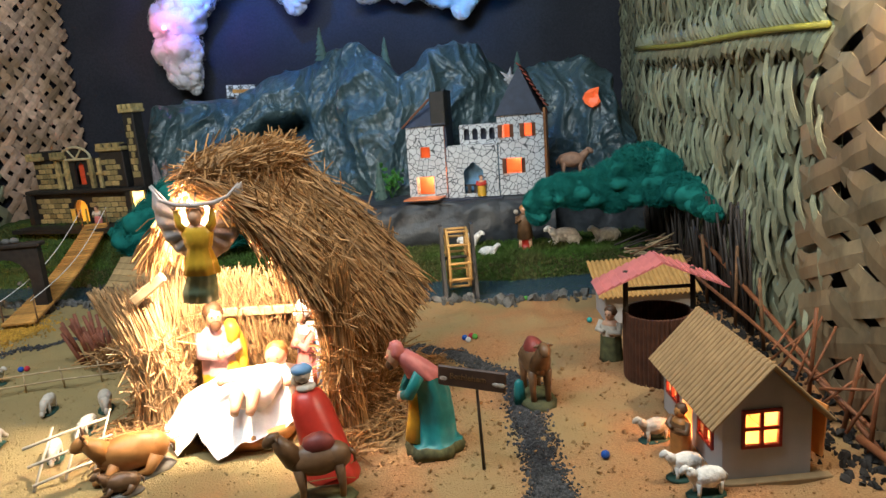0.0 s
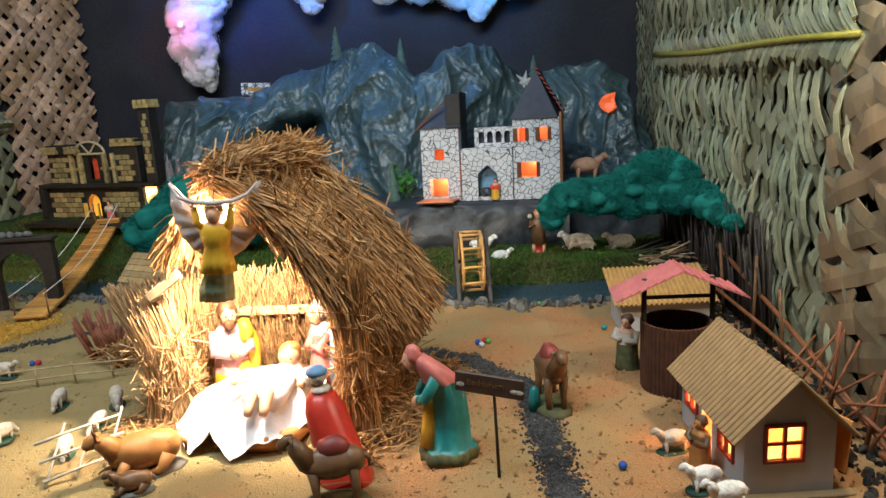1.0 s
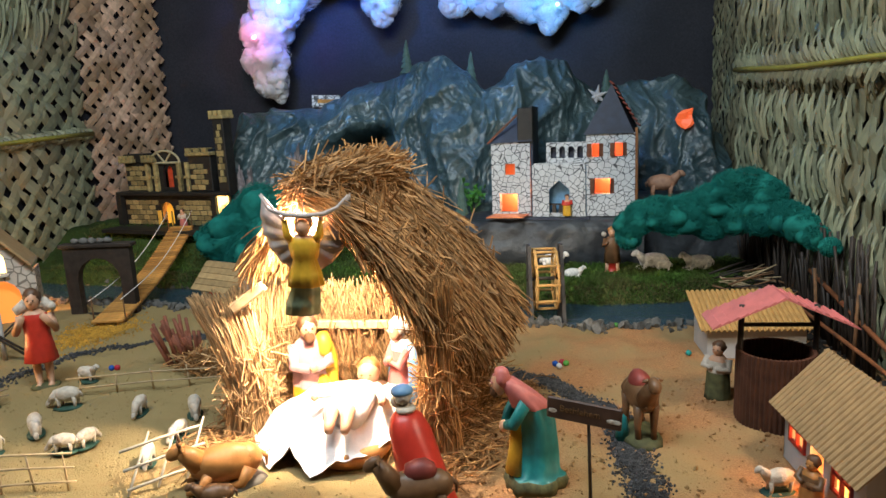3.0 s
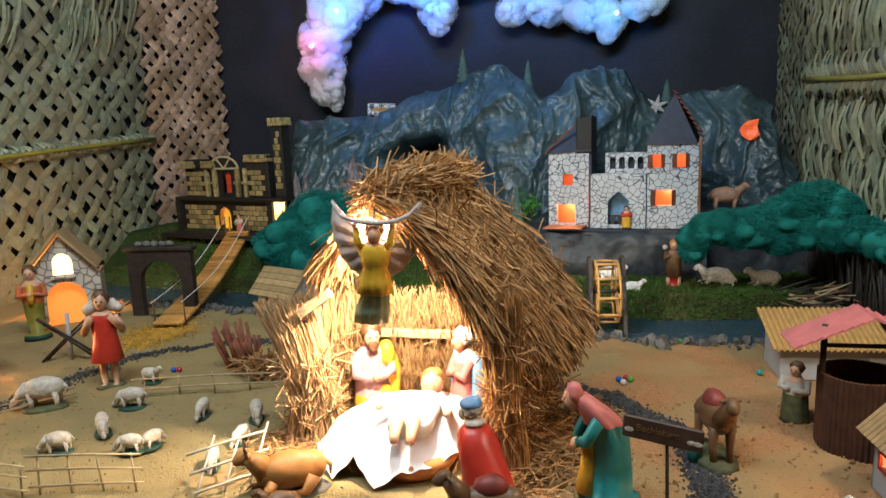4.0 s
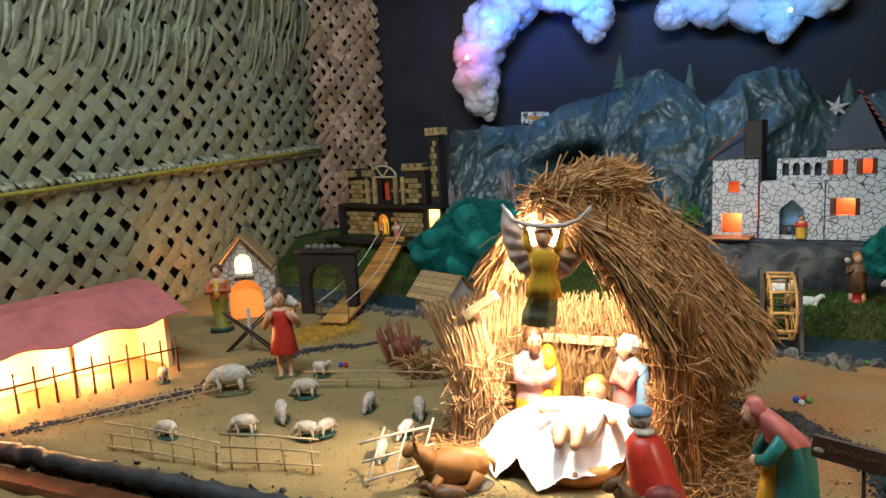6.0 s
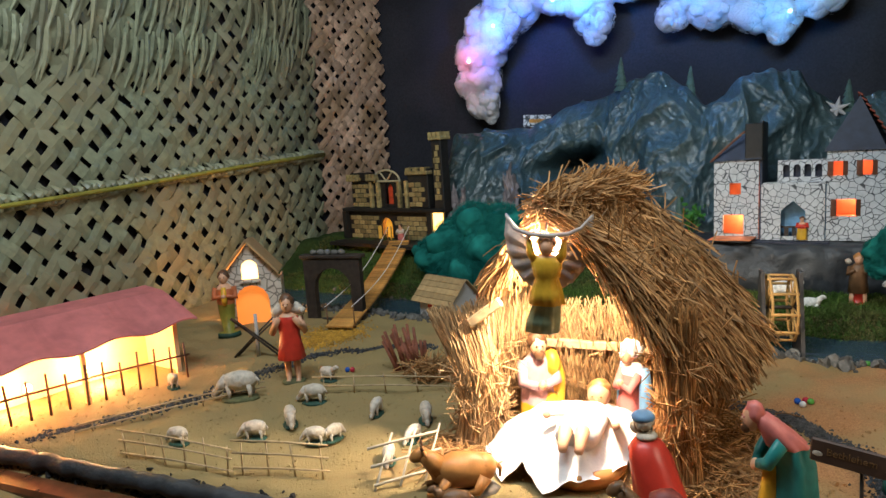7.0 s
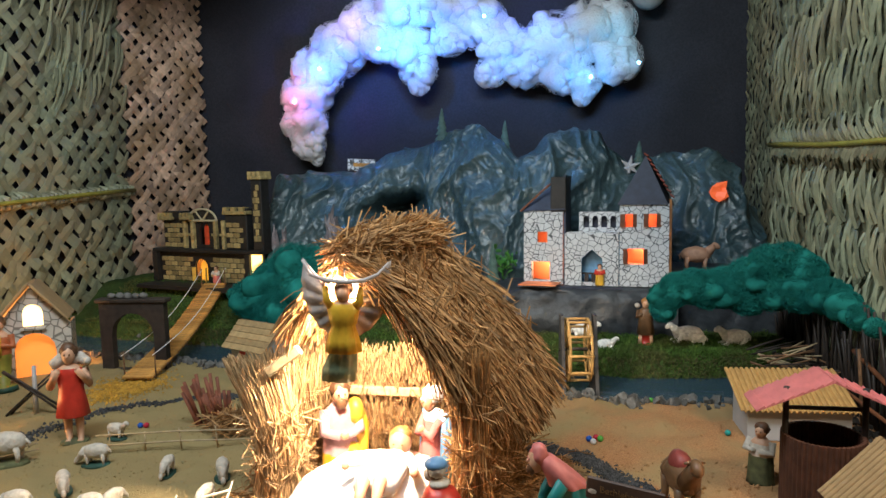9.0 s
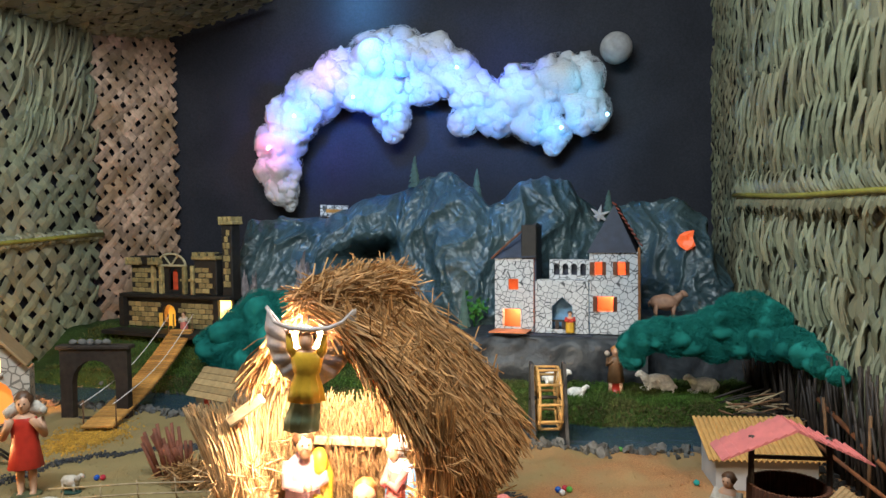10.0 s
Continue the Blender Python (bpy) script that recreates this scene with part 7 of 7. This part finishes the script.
def litter():
    rnd = random.Random(21)
    spots = []
    path = [(-0.20, 1.44), (-0.13, 1.40), (-0.06, 1.32), (-0.012, 1.25), (-0.012, 1.16), (-0.002, 1.06), (0.005, 0.96), (0.006, 0.94)]
    for (ax, ay), (bx, by) in zip(path, path[1:]):
        for k in range(1700):
            f = rnd.random()
            spots.append((ax + (bx - ax) * f + rnd.gauss(0, 0.011), ay + (by - ay) * f + rnd.gauss(0, 0.008), 1))
    pebbles("gravel_path", "dark slate chippings laid as a path", spots, 0.0025, M_GRAVEL, 1)
    spots = []
    path = [(-1.30, 0.985), (-1.19, 1.12), (-1.12, 1.28), (-1.10, 1.42), (-1.04, 1.53), (-0.93, 1.60), (-0.82, 1.62)]
    for (ax, ay), (bx, by) in zip(path, path[1:]):
        for k in range(240):
            f = rnd.random()
            spots.append((ax + (bx - ax) * f + rnd.gauss(0, 0.012), ay + (by - ay) * f + rnd.gauss(0, 0.009), 1))
    pebbles("gravel_path", "dark chippings bordering the sheep fold", spots, 0.0035, M_GRAVEL, 2)
    spots = []
    for k in range(900):
        x = rnd.uniform(-1.6, 0.4)
        spots.append((x, river(x) - 0.10 + rnd.gauss(0, 0.018), rnd.choice((0.7, 1, 1.4))))
    for k in range(500):
        x = rnd.uniform(-1.6, -0.5)
        spots.append((x, river(x) + rnd.uniform(-0.14, 0.1), 0.8))
    pebbles("river_stones", "grey broken stones along the stream bank", spots, 0.0095, M_ROCK, 3)
    spots = [(0.36 + rnd.gauss(0, 0.035), rnd.uniform(0.95, 2.0), rnd.uniform(0.5, 1.5)) for k in range(1100)]
    pebbles("dark_litter", "dark broken bark and stones along the wall foot", spots, 0.0055, mat("dark_bark", (0.035, 0.03, 0.026), 0.8, 0.5, 90, 0.4, per_island=0.5), 4)
    spots = [(rnd.uniform(-1.75, -0.5), 0.947 + rnd.gauss(0, 0.007), rnd.uniform(0.5, 1.4)) for k in range(700)]
    pebbles("edge_rubble", "black rubble along the front edge", spots, 0.005, mat("edge_black", (0.03, 0.026, 0.024), 0.8, 0.5, 90, 0.4, per_island=0.5), 5)
    spots = [(rnd.uniform(-1.7, 0.4), rnd.uniform(0.9, 1.65), 1) for k in range(6000)]
    pebbles("sand_grains", "coarse pale grains scattered on the sand", spots, 0.0017, M_SAND, 6)
    spots = [(-1.12 + rnd.gauss(0, 0.035), 1.645 + rnd.gauss(0, 0.05), 1) for k in range(2600)]
    pebbles("yellow_grit", "bright yellow grit spread at the foot of the bridge", spots, 0.0028, mat("yellow_grit", (0.5, 0.26, 0.03), 0.8, 0.3, 90, 0.2, per_island=0.3), 7)
    bm = bmesh.new()
    pts = [(-1.95 + 0.017 * k, 0.945 + 0.006 * noise.noise(Vector((k * 0.7, 0, 0))), -0.008 + 0.006 * noise.noise(Vector((k * 0.5, 3, 0)))) for k in range(89)]
    tube(bm, pts, [0.014 + 0.005 * noise.noise(Vector((k * 0.9, 7, 1))) for k in range(89)], 10)
    thing("edge_roll", "black crumpled plastic roll along the front edge", "edging", pose(0, 0, 0), bm=bm, material=M_LEDGE, smooth=True, kind="structure")
    bm = bmesh.new()
    box(bm, -2.04, 0.885, -0.09, -0.46, 0.93, -0.02, bevel=0.006)
    thing("table_rail", "glossy brown wooden rail along the table front", "rail", pose(0, 0, 0), bm=bm, material=mat("varnished_wood", (0.12, 0.045, 0.02), 0.25, 0.35, 25, 0.1), kind="structure")
    # clods in the sand colour, which includes the cottage's red glow
    spots = [(rnd.uniform(-0.25, 0.34), rnd.uniform(0.9, 1.4), rnd.choice((0.4, 0.6, 0.8, 1.2))) for k in range(900)]
    pebbles("sand_clods", "small clods of reddish sand, the cottage's glow in their colour", spots, 0.0036, M_SAND, 8)
    # grass
    ls = []
    for k in range(26000):
        x = rnd.uniform(-1.65, 0.42) if k % 3 else rnd.uniform(-0.35, 0.3)
        y = river(x) + rnd.uniform(0.085, 0.40 if x < -0.6 else 0.34)
        z = ground_z(x, y)
        h = rnd.uniform(0.008, 0.018)
        lean = Vector((rnd.gauss(0, 0.4), rnd.gauss(-0.15, 0.4), 1)).normalized()
        p = Vector((x, y, z - 0.001))
        ls.append([p, p + lean * h * 0.6, p + (lean + Vector((rnd.gauss(0, 0.3), rnd.gauss(-0.1, 0.3), -0.1))).normalized() * h])
    v, f = strands(ls, 0.0008, 5)
    tagged(raw("grass", v, f, M_GRASS), "short dark green artificial grass on the bank", "grass", kind="stuff")
    ls = []
    for k in range(5200):
        x = rnd.uniform(-1.4, 0.4)
        p = Vector((x, river(x) + rnd.uniform(0.075, 0.125), 0))
        p.z = ground_z(p.x, p.y) - 0.001
        d = Vector((rnd.gauss(0, 0.4), -abs(rnd.gauss(0.6, 0.3)), rnd.gauss(0.35, 0.4))).normalized() * rnd.uniform(0.008, 0.02)
        ls.append([p, p + d * 0.6, p + d - Vector((0, 0, 0.004))])
    v, f = strands(ls, 0.0008, 6)
    tagged(raw("dry_grass", v, f, mat("dry_grass_blades", (0.13, 0.12, 0.045), 0.8, 0.35, 200, 0.1, spec=0.2, per_island=0.5)), "brownish dry grass fringe over the stream bank", "grass", kind="stuff")
    # twig fence and brushwood along the right wall
    root = thing("twig_fence", "rough fence of long red-brown branches along the palm wall", "fence", pose(0, 0, 0))
    red = mat("red_twig", (0.26, 0.09, 0.035), 0.6, 0.35, 60, 0.3)
    for a, b, r in (((0.375, 1.66, 0.12), (0.385, 0.96, -0.01), 0.0045), ((0.33, 1.68, 0.07), (0.375, 1.02, 0.03), 0.0035), ((0.36, 1.02, 0.02), (0.38, 0.9, 0.01), 0.005)):
        rod(root, "long_branch", a, b, r, red)
    for y, h in ((1.6, 0.14), (1.45, 0.15), (1.32, 0.13), (1.17, 0.13), (1.08, 0.10), (1.02, 0.09)):
        rod(root, "upright_branch", (0.372, y, -0.01), (0.376 + rnd.uniform(-0.02, 0.02), y - 0.01, h), 0.0034, red if y < 1.3 else M_WOOD)
    for k in range(9):
        y = rnd.uniform(1.0, 1.25)
        rod(root, "thin_twig", (0.35, y, rnd.uniform(0.02, 0.06)), (0.395, y + rnd.uniform(-0.06, 0.06), rnd.uniform(0.05, 0.11)), 0.002, red)
    root = thing("dry_branches", "tangle of dry branches and stalks at the corner of the bank", "branches", pose(0, 0, 0))
    for k in range(70):
        p = Vector((rnd.uniform(0.25, 0.39), rnd.uniform(1.72, 1.96), rnd.uniform(0.02, 0.06)))
        a = rnd.uniform(-0.5, 0.9)
        q = p + Vector((math.cos(a) * 0.09, -math.sin(a) * 0.05, rnd.uniform(-0.03, 0.05)))
        rod(root, "branch", p, q, rnd.uniform(0.0012, 0.0028), rnd.choice((M_WOOD, M_PALEWOOD, M_DARKWOOD)))
    # stalks, massed and darkened to give the gloom under the tree
    for k in range(170):
        y = rnd.uniform(1.4, 2.35)
        rod(root, "gloom_stalk", (0.385, y, 0), (0.385 + rnd.uniform(-0.02, 0.01), y + rnd.uniform(-0.03, 0.03), rnd.uniform(0.1, 0.22)), 0.003, M_DARKWOOD)
    # marbles
    cols = [mat("marble_blue", (0.02, 0.09, 0.4), 0.15), mat("marble_red", (0.45, 0.03, 0.05), 0.15), mat("marble_green", (0.1, 0.35, 0.06), 0.15), mat("marble_teal", (0.02, 0.3, 0.28), 0.15), mat("marble_white", (0.6, 0.6, 0.6), 0.15)]
    for i, (x, y) in enumerate(((-0.105, 1.47), (-0.093, 1.475), (-0.098, 1.458), (-0.086, 1.468), (0.128, 1.51), (0.075, 1.03), (-0.926, 1.418), (-0.915, 1.42), (0.02, 1.69), (0.06, 1.85), (-0.03, 1.80))):
        bm = bmesh.new()
        ball(bm, (0, 0, 0.005), 0.0055, 2)
        thing("marble", "small glossy coloured pebble on the sand", "pebble", pose(x, y, ground_z(x, y)), "coloured pebbles", bm, cols[(0, 1, 4, 2, 3, 0, 0, 1, 2, 0, 0)[i]], True)


litter()
